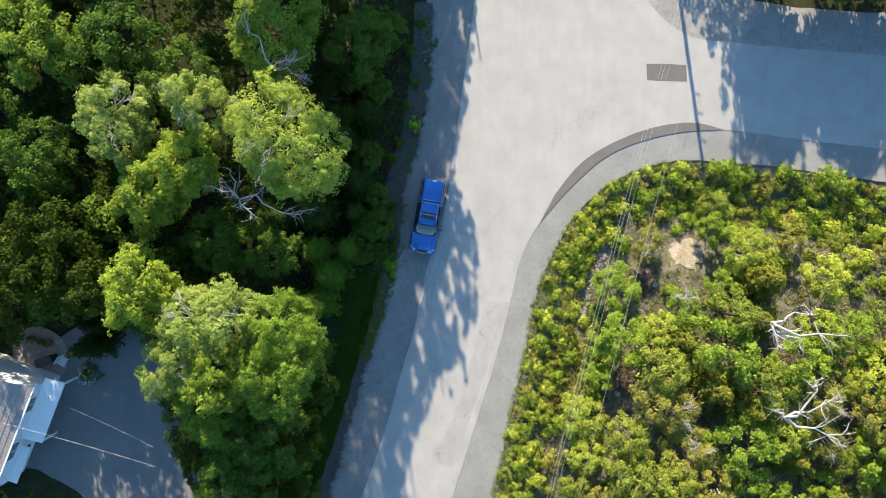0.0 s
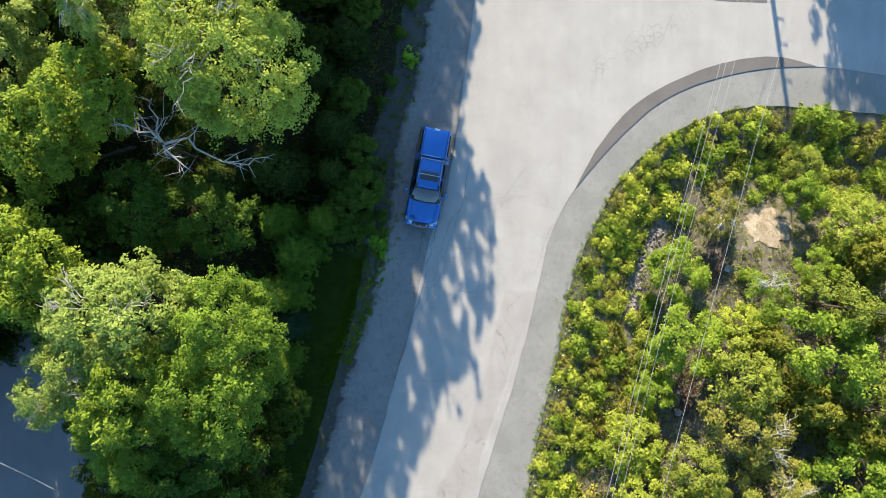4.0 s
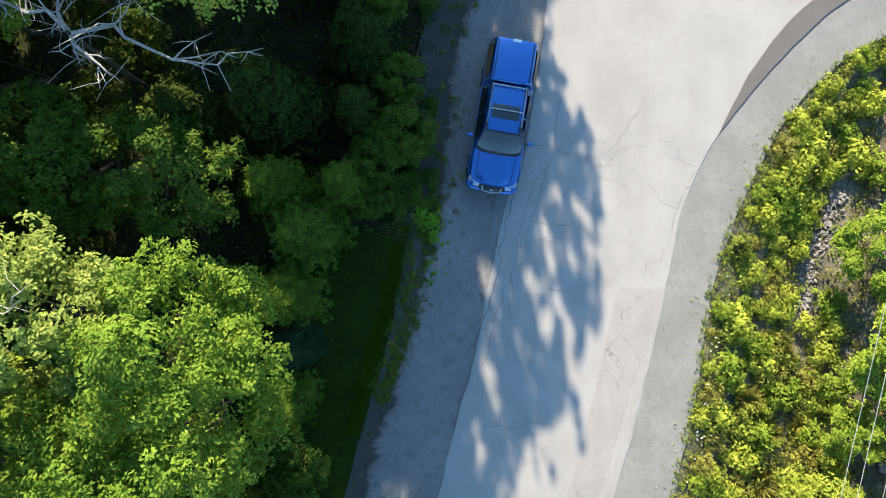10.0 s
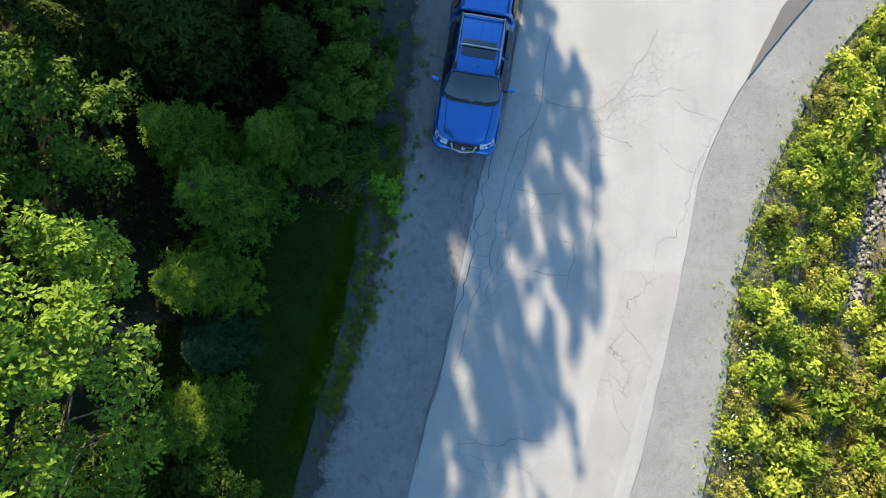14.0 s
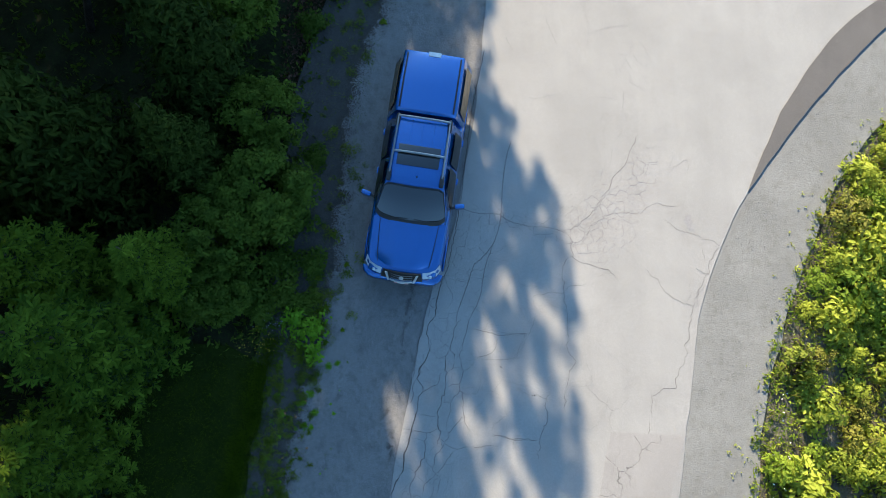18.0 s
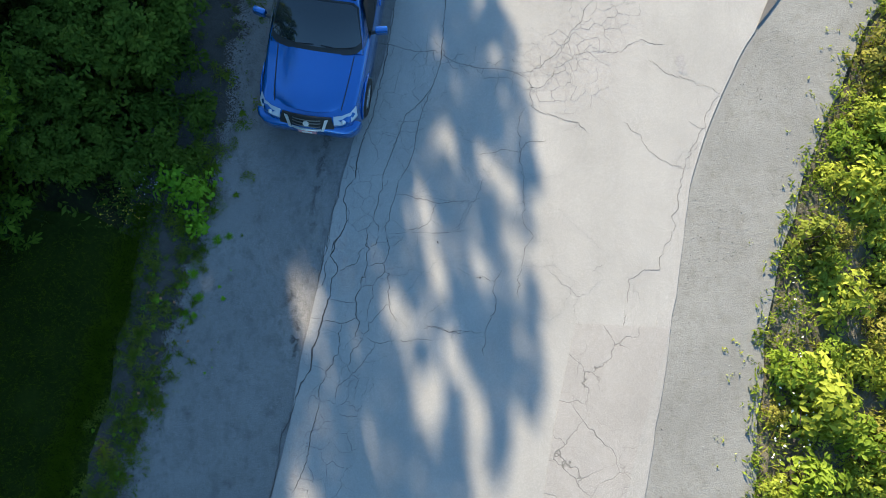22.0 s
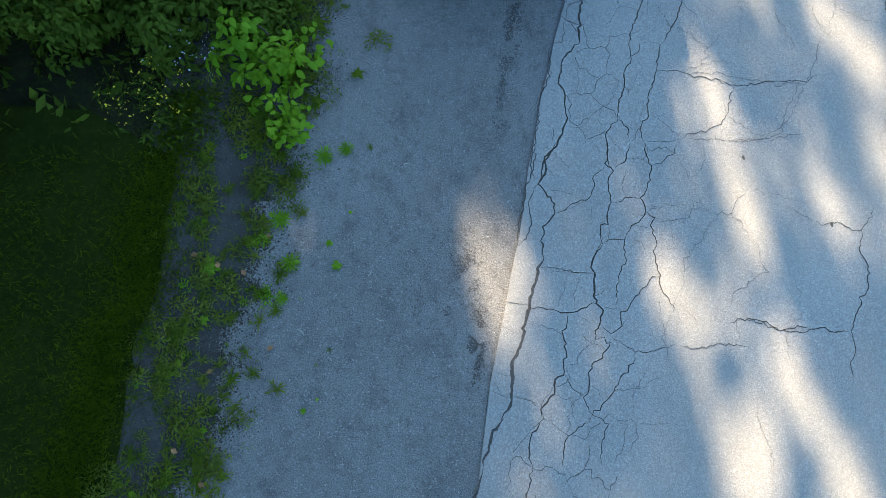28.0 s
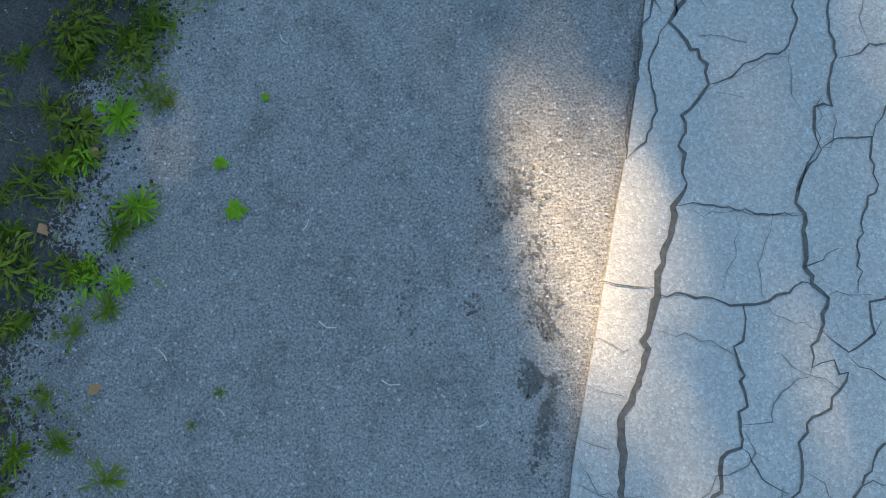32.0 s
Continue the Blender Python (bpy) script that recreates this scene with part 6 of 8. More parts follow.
def shade_trees():
    rng = np.random.default_rng(77)
    run = 1 / math.tan(radians(SUN_ELEV))
    groups = {}

    def add(x, y, r, row=None):
        row = row or (0 if y < -5 else 1 if y < 9 else 2)
        away = (21.5, 27.5, 34.5, 30.5)[row] + rng.uniform(-1.4, 1.4)
        h = (away - y) / math.cos(radians(SUN_AZ)) / run
        cx = x - SDIR.x * h * run
        groups.setdefault((row, int(cx // 4.5)), []).append((cx, away, h, r))

    for sy in np.arange(-16, 26, 0.42):
        edge = np.interp(sy, EDGE_Y, EDGE_X)
        for sx in np.arange(edge + 0.05, max(edge - 4.2, -2.4) if sy < -7 else min(edge - 4.2, -1.7) if -5 < sy < 3 else edge - 4.2, -0.24):
            x, y = sx + rng.uniform(-0.09, 0.09), sy + rng.uniform(-0.2, 0.2)
            if edge - x < 0.4 and rng.uniform() < 0.2:
                continue
            if any(beside(x, y, s) < -0.01 for s in STREAKS) and rng.uniform() > 0.12 or any(beside(x, y, s) < 0.08 for s in SPOT):
                continue
            if not -8 < y < 6 and noise.noise((x * 1.5 + 0.5 * y, y * 0.5, 3)) > 0.22 + 0.4 * (edge - x > 1.4):
                continue
            add(x, y, rng.uniform(0.17, 0.25))
    for line in TONGUES:
        for f in np.arange(0, 1.01, 0.13):
            if rng.uniform() < 0.35:
                continue
            add(line[0] + (line[2] - line[0]) * f, line[1] + (line[3] - line[1]) * f, line[4] + 0.06)
    for sy in np.arange(-16, 26, 1.3):
        edge = np.interp(sy, EDGE_Y, EDGE_X)
        far = -2.0 if sy < -7 else float(verge_left(sy)) - (2.0 if sy < -3 else 6.0)
        for sx in np.arange(edge - 2.6, far, -0.7):
            for again in range(2):
                x, y = sx + rng.uniform(-0.3, 0.3), sy + rng.uniform(-0.6, 0.6)
                if any(beside(x, y, s) < 0.55 for s in SPOT + STREAKS):
                    continue
                add(x, y, rng.uniform(0.6, 0.75))
    # over the side road: ragged at its left side
    for gy in np.arange(8.6, 22.5, 0.55):
        left = np.interp(gy, [9, 14.5, 19, 22], [23.4, 22.2, 20.9, 18.7])
        for gx in np.arange(left, left + 6.0, 0.34):
            x, y = gx + rng.uniform(-0.12, 0.12), gy + rng.uniform(-0.25, 0.25)
            if noise.noise((x * 1.25 - 0.2 * y, y * 0.22, 8)) < 0.02 + 0.06 * (gx - left) + 0.035 * (gy - 12) - 0.15 * (gy < 10.5):
                add(x, y, rng.uniform(0.2, 0.3), 3)
    for (row, col), pts in sorted(groups.items()):
        pts = np.array(pts)
        if len(pts) < 4:
            continue
        mid = pts.mean(0)
        if row == 3:
            mid[0] = max(mid[0], 19.2)
        gz = float(ground_z(mid[0], mid[1]))
        tree = thing("tree", pose(mid[0], mid[1], gz), "tall roadside broadleaf tree that shades the road", "tree", "roadside trees")
        local, r = pts[:, :3] - (mid[0], mid[1], gz), pts[:, 3]
        bm = bmesh.new()
        tube(bm, [(0, 0, -0.3), (0.1, 0, mid[2] * 0.5), (0, 0.1, pts[:, 2].max())], [0.2, 0.14, 0.04], 8)
        part("trunk", bm, M_BARK, tree)
        for k in range(0, len(local), max(4, len(local) // 14)):
            bm = bmesh.new()
            tube(bm, limb_path(rng, (0.05, 0.05, max(1.0, local[k][2] - 2.0)), local[k], 3), [0.05, 0.04, 0.025, 0.012], 5)
            part("limb", bm, M_BARK, tree)
        fine, wide = r < 0.4, r >= 0.4
        sets = []
        if fine.any():
            sets.append(lobe_leaves(rng, local[fine], r[fine], 52, 0.165, 0.8))
        if wide.any():
            sets.append(lobe_leaves(rng, local[wide], r[wide], 80, 0.40, 0.8))
        link_mesh("crown", leaf_mesh("crown", *sets), M_LEAF_MID, tree)


shade_trees()
# trees north of the side road, whose shade lies across it
for k in range(13):
    x = 23.0 + 3.2 * k + rnd.uniform(-0.8, 0.8)
    put(F_SHADE, x + 1.2, 26.0 + rnd.uniform(-0.5, 1.5), rnd.uniform(0.6, 0.7) * (1.0 if k < 2 else 1.25), rnd.uniform(0, 360))
    put(F_LOW, x + 2.4, 23.8 + rnd.uniform(-0.4, 0.3), rnd.uniform(1.0, 1.25), rnd.uniform(0, 360), 0, 1.15)
    put(F_LOW, x + 4.0, 24.2 + rnd.uniform(-0.4, 0.4), rnd.uniform(1.0, 1.25), rnd.uniform(0, 360), 0, 1.15)
    put(F_SHADE, x + 1.5, 29 + rnd.uniform(-1, 1), 0.78, rnd.uniform(0, 360))
# the wood goes on outside the view
ring = np.random.default_rng(5)
far_off = []
for k in range(340):
    a, r = ring.uniform(0, 6.283), ring.uniform(36, 105)
    x, y = r * math.cos(a), r * math.sin(a)
    if inside(CLEAR, [x], [y])[0] or inside(CLEAR, [x + 4], [y])[0] or inside(CLEAR, [x - 4], [y])[0] or inside(CLEAR, [x], [y - 3])[0] or inside(CLEAR, [x], [y + 3])[0] or (-3 < x < 34 and y > 22) or (-36 < x < -14 and -24 < y < 0) or (x > -4 and 22 < y < 50):
        continue
    if r > 56:
        far_off.append((x, y))
        continue
    put((F_FAR, F_FAR, F_FAR, F_DARK)[k % 4], x, y, ring.uniform(0.85, 1.15), ring.uniform(0, 360))
# the wood in the distance, joined
far_lobes = np.array([(x + ring.uniform(-2.4, 2.4), y + ring.uniform(-2.4, 2.4), z) for x, y in far_off for z in np.arange(1.0, 10.5, 0.7)])
tagged(link_mesh("distant_wood", leaf_mesh("distant_wood", lobe_leaves(ring, far_lobes, ring.uniform(1.2, 1.9, len(far_lobes)), 24, 0.85, 0.8)), M_LEAF_MID), "green wood in the distance beyond the road", "wood", kind="stuff")
for x, y in ((-32.5, 4), (-33, 10), (-33, 15), (-31, 20), (-26, 22), (-20, 22), (-14, 22.5), (-9, 22), (-12, -18), (-9.5, -19.5), (-13, -22), (-34, -1)):
    put((F_MID, F_DARK)[int(x) % 2], x, y, 0.9, rnd.uniform(0, 360))

# ---- the bank on the right ----
S_LIME = shrub(21, 0.8, 0.62, M_LEAF_LIME, "lime-yellow leafy shrub on the bank", leaf=0.13, lobes=34, per=18, lobe_r=0.17, group="bank shrubs")
S_GREEN = shrub(22, 1.0, 0.7, M_BANK_GREEN, "fresh green shrub on the bank", leaf=0.13, lobes=34, per=18, lobe_r=0.18, group="bank shrubs")
S_GOLD = shrub(23, 0.9, 0.65, M_LEAF_GOLD, "yellowing shrub on the bank", leaf=0.10, lobes=34, per=20, lobe_r=0.16, group="bank shrubs")
S_DARK = shrub(24, 0.8, 0.6, M_BANK_MID, "dull green shrub on the bank", leaf=0.11, lobes=32, per=18, lobe_r=0.17, group="bank shrubs")
B_GREEN = broadleaf(31, 4.6, 1.9, M_BANK_GREEN, leaf=0.15, boughs=20, clumps=12, per=20, bough_r=0.62, clump_r=0.25, trunk_r=0.06, deep=0.85, label="young sunlit green tree on the bank", group="bank trees")
B_MID = broadleaf(32, 4.4, 1.8, M_BANK_MID, leaf=0.14, boughs=20, clumps=12, per=20, bough_r=0.6, clump_r=0.24, trunk_r=0.06, deep=0.85, label="young dark green tree on the bank", group="bank trees")
B_GOLD = broadleaf(33, 4.2, 1.7, M_LEAF_GOLD, leaf=0.12, boughs=20, clumps=12, per=20, bough_r=0.55, clump_r=0.22, trunk_r=0.06, deep=0.85, twigs=2, label="young yellow-leaved tree on the bank", group="bank trees")
B_LIME = broadleaf(34, 4.2, 1.7, M_LEAF_LIME, leaf=0.14, boughs=20, clumps=12, per=20, bough_r=0.55, clump_r=0.24, trunk_r=0.06, deep=0.85, label="young lime-green tree on the bank", group="bank trees")
masters += [S_LIME, S_GREEN, S_GOLD, S_DARK, B_GREEN, B_MID, B_GOLD, B_LIME]
BARE = [(19.5, 3.2, 1.6, 1.3), (16.6, 1.2, 0.6, 1.5), (14.9, -6.8, 1.0, 1.3)]
blot("bare_sand", 19.5, 3.2, 1.25, 1.05, 0.03, M_SAND, "bare dry sand on the bank", "sand", -12, 3, True)
rb = random.Random(8)
placed = []


def free(x, y, r):
    if any(((x - bx) / (rx + 0.55 * r)) ** 2 + ((y - by) / (ry + 0.55 * r)) ** 2 < 1 for bx, by, rx, ry in BARE):
        return False
    return all((x - a) ** 2 + (y - b) ** 2 > (0.66 * (r + q)) ** 2 for a, b, q in placed)


# the young trees first, by radius and height
for kind, x, y, r, h in ((B_GREEN, 14.5, -3.2, 2.0, 3.2), (B_MID, 17.0, -4.9, 1.9, 4.6), (B_GREEN, 14.1, 0.6, 1.7, 2.5), (B_GREEN, 20.9, -3.2, 2.2, 5.4), (T_SPRUCE_GOLD, 24.1, 1.6, 2.2, 5.0), (B_LIME, 27.8, -1.8, 1.5, 4.6),
                         (B_GOLD, 17.2, -7.6, 2.1, 4.2), (T_SPRUCE_GOLD, 20.4, -6.2, 2.1, 5.4), (B_MID, 24.0, -6.2, 2.0, 5.2), (B_LIME, 11.5, -8.9, 1.7, 3.2), (B_LIME, 23.2, 3.4, 1.9, 3.2), (B_GREEN, 18.6, -0.9, 1.4, 2.4),
                         (B_GOLD, 18.8, -10.9, 1.9, 3.8), (B_GREEN, 22.4, -9.8, 2.2, 4.8), (B_MID, 14.9, -10.0, 1.6, 3.8), (B_LIME, 17.2, -2.0, 1.2, 2.6), (T_SPRUCE_GOLD, 18.4, -3.0, 1.5, 4.4), (B_LIME, 28.6, 1.8, 1.7, 4.0),
                         (B_GREEN, 26.2, -4.2, 1.9, 5.0), (B_LIME, 25.4, -9.4, 1.8, 4.4), (B_GREEN, 21.4, 0.9, 1.2, 2.2), (B_MID, 21.6, 6.6, 1.2, 1.8), (B_GREEN, 13.0, -6.0, 1.1, 2.4), (B_LIME, 12.3, -11.6, 1.5, 3.0), (B_GOLD, 27.6, -7.0, 1.7, 4.6), (B_MID, 21.6, -1.0, 1.6, 5.4), (T_SPRUCE_GOLD, 22.8, -7.6, 1.6, 5.2)):
    plant(kind, x, y, r, h, rb.uniform(0, 360))
    placed.append((x, y, r))
for k in range(900):
    x, y = rb.uniform(9, 38), rb.uniform(-19, 9)
    d = float(beyond_right(x, y))
    if d < 4.9 or not free(x, y, 1.5) or len(placed) > 75:
        continue
    w = rb.random()
    kind = B_GREEN if w < 0.34 else B_MID if w < 0.58 else B_GOLD if w < 0.70 else B_LIME if w < 0.86 else T_SPRUCE_GOLD
    r = rb.uniform(1.1, 2.2) * (0.6 if d < 7.5 and x > 16 else 1.0)
    plant(kind, x, y, r, r * rb.uniform(1.8, 2.6), rb.uniform(0, 360))
    placed.append((x, y, r))
# shrubs beside the ditch
for kind, x, y, r in ((S_LIME, 10.4, 1.93, 0.62), (S_LIME, 9.8, -0.26, 0.7), (S_LIME, 9.1, -2.04, 0.85), (S_LIME, 12.15, -2.2, 0.55), (S_LIME, 14.1, 4.26, 0.9), (S_GREEN, 14.9, 3.7, 0.8), (S_DARK, 13.4, 5.9, 0.8), (S_LIME, 11.2, 3.2, 0.8), (S_LIME, 12.2, 4.6, 0.8),
                      (S_GREEN, 13.0, -4.4, 0.8), (S_LIME, 12.6, -5.2, 0.7), (S_GOLD, 11.9, -7.2, 0.8), (S_LIME, 13.0, -7.6, 0.8), (S_GREEN, 12.2, -6.3, 0.6), (S_GOLD, 11.4, -9.6, 0.8), (S_LIME, 10.9, 0.2, 0.5), (S_GREEN, 13.0, -1.3, 0.7), (S_LIME, 12.8, -3.3, 0.7), (S_GREEN, 13.5, -5.6, 0.8), (S_LIME, 13.1, -2.3, 0.6), (S_GOLD, 12.2, -4.3, 0.6)):
    put(kind, x, y, r / 0.62, rb.uniform(0, 360), 0, rb.uniform(0.9, 1.4))
    placed.append((x, y, r))
count = 0
for k in range(5000):
    x, y = rb.uniform(0, 38), rb.uniform(-22, 10)
    d = float(beyond_right(x, y))
    if d < 0.3 or d > 9 or count >= 105:
        continue
    if 3.1 < d < 4.2 and -2.6 < y < 4 and rb.random() < 0.9:
        continue
    r = rb.uniform(0.45, 1.0)
    if not free(x, y, r):
        continue
    w = rb.random()
    kind = S_LIME if w < (0.45 if d < 3 else 0.2) else S_GREEN if w < 0.66 else S_GOLD if w < 0.80 else S_DARK
    put(kind, x, y, r / 0.62 * (0.75 if d < 1.2 else 1.0), rb.uniform(0, 360), 0, rb.uniform(0.9, 1.6))
    placed.append((x, y, r))
    count += 1

for k in range(6000):
    y = rb.uniform(-18, 9)
    x = float(np.interp(y, VR[:, 0], VR[:, 1])) + rb.uniform(0.2, 3.4)
    d = float(beyond_right(x, y))
    if not 0.25 < d < 2.9 or count >= 215:
        continue
    r = rb.uniform(0.35, 0.8)
    if any((x - a) ** 2 + (y - b) ** 2 < (0.42 * (r + q)) ** 2 for a, b, q in placed):
        continue
    w = rb.random()
    put(S_LIME if w < 0.60 else S_GREEN if w < 0.9 else S_GOLD, x, y, r / 0.62 * (0.7 if d < 0.8 else 1.0), rb.uniform(0, 360), 0, rb.uniform(0.8, 1.5))
    placed.append((x, y, r))
    count += 1

for k in range(3000):
    x = rb.uniform(17.5, 37)
    y = float(np.interp(x, VS[:, 0], VS[:, 1])) - rb.uniform(0.3, 5.0)
    r = rb.uniform(0.5, 1.0)
    if count >= 275 or any((x - a) ** 2 + (y - b) ** 2 < (0.5 * (r + q)) ** 2 for a, b, q in placed) or any(((x - bx) / rx) ** 2 + ((y - by) / ry) ** 2 < 1 for bx, by, rx, ry in BARE):
        continue
    w = rb.random()
    put(S_LIME if w < 0.25 else S_GREEN if w < 0.7 else S_DARK, x, y, r / 0.62, rb.uniform(0, 360), 0, rb.uniform(0.9, 1.5))
    placed.append((x, y, r))
    count += 1


def scatter(name, poly_test, n, box2, size, mat, label, category, seed, upright=0.7, aspect=0.16, tuft=5, z=0.0, flat=None):
    """Blades or small leaves over an area, one object."""
    rng = np.random.default_rng(seed)
    if callable(box2):
        x, y = box2(rng, n)
    else:
        x, y = rng.uniform(box2[0], box2[2], n), rng.uniform(box2[1], box2[3], n)
    keep = poly_test(x, y, rng)
    x, y = np.repeat(x[keep], tuft), np.repeat(y[keep], tuft)
    m = len(x)
    x, y = x + rng.normal(size=m) * size * 0.5, y + rng.normal(size=m) * size * 0.5
    s = size * rng.uniform(0.5, 1.3, m)
    along = np.stack([rng.normal(size=m), rng.normal(size=m), np.full(m, upright * 2)], 1)
    nrm = rng.normal(size=(m, 3)) * (1, 1, 0.5) + (0, 0, 0.6)
    p = np.stack([x, y, ground_z(x, y) + z + 0.06 + s * 0.35 * upright], 1)
    mesh = leaf_mesh(name, leaf_arrays(p, nrm, s, rng, aspect, 0.04, along=along))
    return tagged(link_mesh(name, mesh, mat), label, category, kind="stuff")


def near(cx, cy, rx, ry):
    return lambda x, y, rng: ((x - cx) / rx) ** 2 + ((y - cy) / ry) ** 2 < rng.uniform(0, 1.2, len(x))


def on_bank(lo, hi, thin=0.0, gap=True):
    def test(x, y, rng):
        d = beyond_right(x, y)
        k = (d > lo) & (d < hi + rng.uniform(-0.3, 0.3, len(x))) & (rng.uniform(size=len(x)) > thin)
        for bx, by, rx, ry in BARE:
            k &= ((x - bx) / rx) ** 2 + ((y - by) / ry) ** 2 > rng.uniform(0.6, 1.2, len(x))
        if gap:
            k &= ~((d > 3.2) & (d < 4.1) & (y > -2.6) & (y < 4) & (rng.uniform(size=len(x)) < 0.8))
        return k
    return test


scatter("bank_weeds", on_bank(-0.15, 3.2, 0.1), 8500, (2, -22, 24, 10), 0.14, M_LEAF_LIME, "low yellow-green weeds along the gravel", "weeds", 41, 0.5, 0.3, 6)
scatter("bank_weeds", on_bank(-0.2, 0.9, 0.0), 34000, (2, -22, 24, 10), 0.11, M_LEAF_BRIGHT, "low green weeds growing into the gravel", "weeds", 46, 0.45, 0.3, 6)
scatter("gravel_weeds", on_bank(-0.75, 0.0, 0.55), 9000, (2, -22, 24, 10), 0.06, M_LEAF_LIME, "tiny weeds scattered in the gravel", "weeds", 47, 0.3, 0.4, 5)
scatter("bank_grass", on_bank(0.2, 5.5, 0.3), 5200, (2, -22, 30, 10), 0.32, M_STRAW, "dry straw-coloured grass on the bank", "grass", 42, 0.9, 0.06, 7)
scatter("bank_undergrowth", on_bank(2.0, 30, 0.0), 11000, (6, -18, 37, 10), 0.15, M_BANK_MID, "low green undergrowth on the bank", "undergrowth", 43, 0.35, 0.42, 6)
scatter("bank_undergrowth", on_bank(2.0, 30, 0.0), 5200, (6, -20, 38, 10), 0.15, M_LEAF_GOLD, "yellow-green undergrowth on the bank", "undergrowth", 44, 0.35, 0.4, 5)
scatter("bank_weeds", near(12.0, -8.0, 1.6, 3.6), 2600, (10, -12, 14, -4), 0.13, M_LEAF_LIME, "yellow-green cover of low plants in the ditch", "weeds", 49, 0.5, 0.3, 6)
scatter("white_flowers", on_bank(0.15, 1.1, 0.0), 900, (4, -12, 9, 2), 0.05, M_PETAL_W, "small white flowers along the gravel", "flowers", 45, 0.1, 0.8, 2, 0.22)

scatter("bank_grass", near(19.5, 3.2, 2.0, 1.7), 800, (17, 1, 22, 5.4), 0.16, M_STRAW, "dry grass at the edge of the bare sand", "grass", 48, 0.6, 0.08, 6)

# rough stones in the ditch
def stone_mesh(seed, size):
    rng = np.random.default_rng(seed)
    bm = bmesh.new()
    bmesh.ops.create_icosphere(bm, subdivisions=1, radius=size)
    for v in bm.verts:
        v.co *= rng.uniform(0.5, 1.25)
        v.co.z *= 0.6
    mesh = bpy.data.meshes.new("stone")
    bm.to_mesh(mesh)
    bm.free()
    mesh.materials.append(M_STONE)
    return mesh


stones = [stone_mesh(k, 0.085) for k in range(5)]
made = 0
while made < 120:
    y = rb.uniform(-2.8, 4.2)
    d = rb.gauss(3.65, 0.24)
    x = float(np.interp(y, VR[:, 0], VR[:, 1])) + d / 0.93
    ob = new("stone", stones[made % 5])
    s = rb.uniform(0.5, 1.5)
    ob.matrix_basis = Matrix.Translation((x, y, float(ground_z(x, y)) + 0.03 * s)) @ Euler((rb.uniform(-0.4, 0.4), rb.uniform(-0.4, 0.4), rb.uniform(0, 6.28))).to_matrix().to_4x4() @ Matrix.Diagonal((s, s, s, 1))
    tagged(ob, "broken grey stone in the ditch", "stone", "ditch stones")
    made += 1


# pale dead trees
def dead_tree(seed, x, y, height, arms, label, turn=0.0, stout=1.0):
    rng = np.random.default_rng(seed)
    z = float(ground_z(x, y))
    tree = thing("dead_tree", pose(x, y, z, 0, 0, turn), label, "dead tree")
    bm = bmesh.new()
    tube(bm, [(0, 0, -0.3), (0.05, 0.01, height * 0.35), (0.12, 0.07, height * 0.7), (0.2, 0.1, height * 0.92)], [0.11, 0.09, 0.07, 0.05], 8)
    part("trunk", bm, M_BARK, tree, "dark weathered trunk")
    for ax, ay, az, L in arms:
        bm = bmesh.new()
        start = np.array([0.2, 0.1, height * 0.9])
        way = np.array([ax, ay, az], float)
        way = way / np.linalg.norm(way) * L
        path = limb_path(rng, start, start + way, 5)
        tube(bm, path, [v * stout for v in (0.05, 0.043, 0.034, 0.025, 0.015, 0.006)], 7)
        for q in range(7):
            k = int(rng.integers(1, 5))
            st = np.array(path[k])
            d2 = way / L * 0.5 + rng.normal(size=3) * 0.6
            d2[2] *= 0.5
            ln = L * rng.uniform(0.18, 0.42)
            p2 = limb_path(rng, st, st + d2 / np.linalg.norm(d2) * ln, 3)
            tube(bm, p2, [v * stout for v in (0.022, 0.016, 0.010, 0.004)], 5)
            for w in range(3):
                st2 = np.array(p2[2])
                tube(bm, limb_path(rng, st2, st2 + rng.normal(size=3) * (0.35, 0.35, 0.15), 2), [0.012, 0.008, 0.003], 4)
        part("branch", bm, M_DEAD, tree, "pale bare forked branch")
    return tree


dead_tree(61, 22.0, -1.1, 7.6, [(1, -0.12, 0.05, 4.6), (0.25, -1, 0.1, 1.7), (0.7, -0.6, 0.1, 2.6), (0.9, 0.3, 0.1, 2.6)], "pale dead tree with bare arms above the bank", stout=2.0)
dead_tree(62, 23.1, -7.1, 7.6, [(1, -0.2, 0.05, 4.6), (0.8, 0.25, 0.1, 3.6), (0.7, 0.9, 0.1, 3.4), (-0.5, 0.3, 0.1, 1.0)], "pale dead tree with bare arms above the bank", stout=2.0)
dead_tree(63, -11.7, 6.0, 8.9, [(1, -0.35, 0.0, 4.2), (-0.8, 0.25, 0.05, 2.4), (-0.2, 0.9, 0.1, 2.0), (0.5, -0.7, 0.05, 1.6)], "pale dead tree standing in the wood", stout=1.3)
dead_tree(64, -9.6, 13.9, 9.8, [(1, -0.3, 0.1, 2.2), (-0.55, 0.9, 0.1, 3.6), (0.9, 0.35, 0.1, 2.4)], "pale dead tree standing in the wood")
dead_tree(65, 18.2, -0.1, 2.4, [(1, 0.1, 0.05, 1.0), (-0.8, 0.3, 0.1, 0.9), (0.3, 0.8, 0.1, 0.7)], "low dead grey bush")

# ---- the verge on the left: lawn, weeds, saplings, flowers ----
LAWN = smooth_line([(-3.34, 0.9), (-3.5, -0.6), (-3.74, -2.2), (-4.55, -5), (-5.9, -10), (-8.0, -16.5)], 0.08, 0.10, 41) + [(-13.5, -16.5), (-11.2, -10), (-9.7, -5), (-8.9, -1), (-6.9, 1.6), (-4.2, 1.4)]


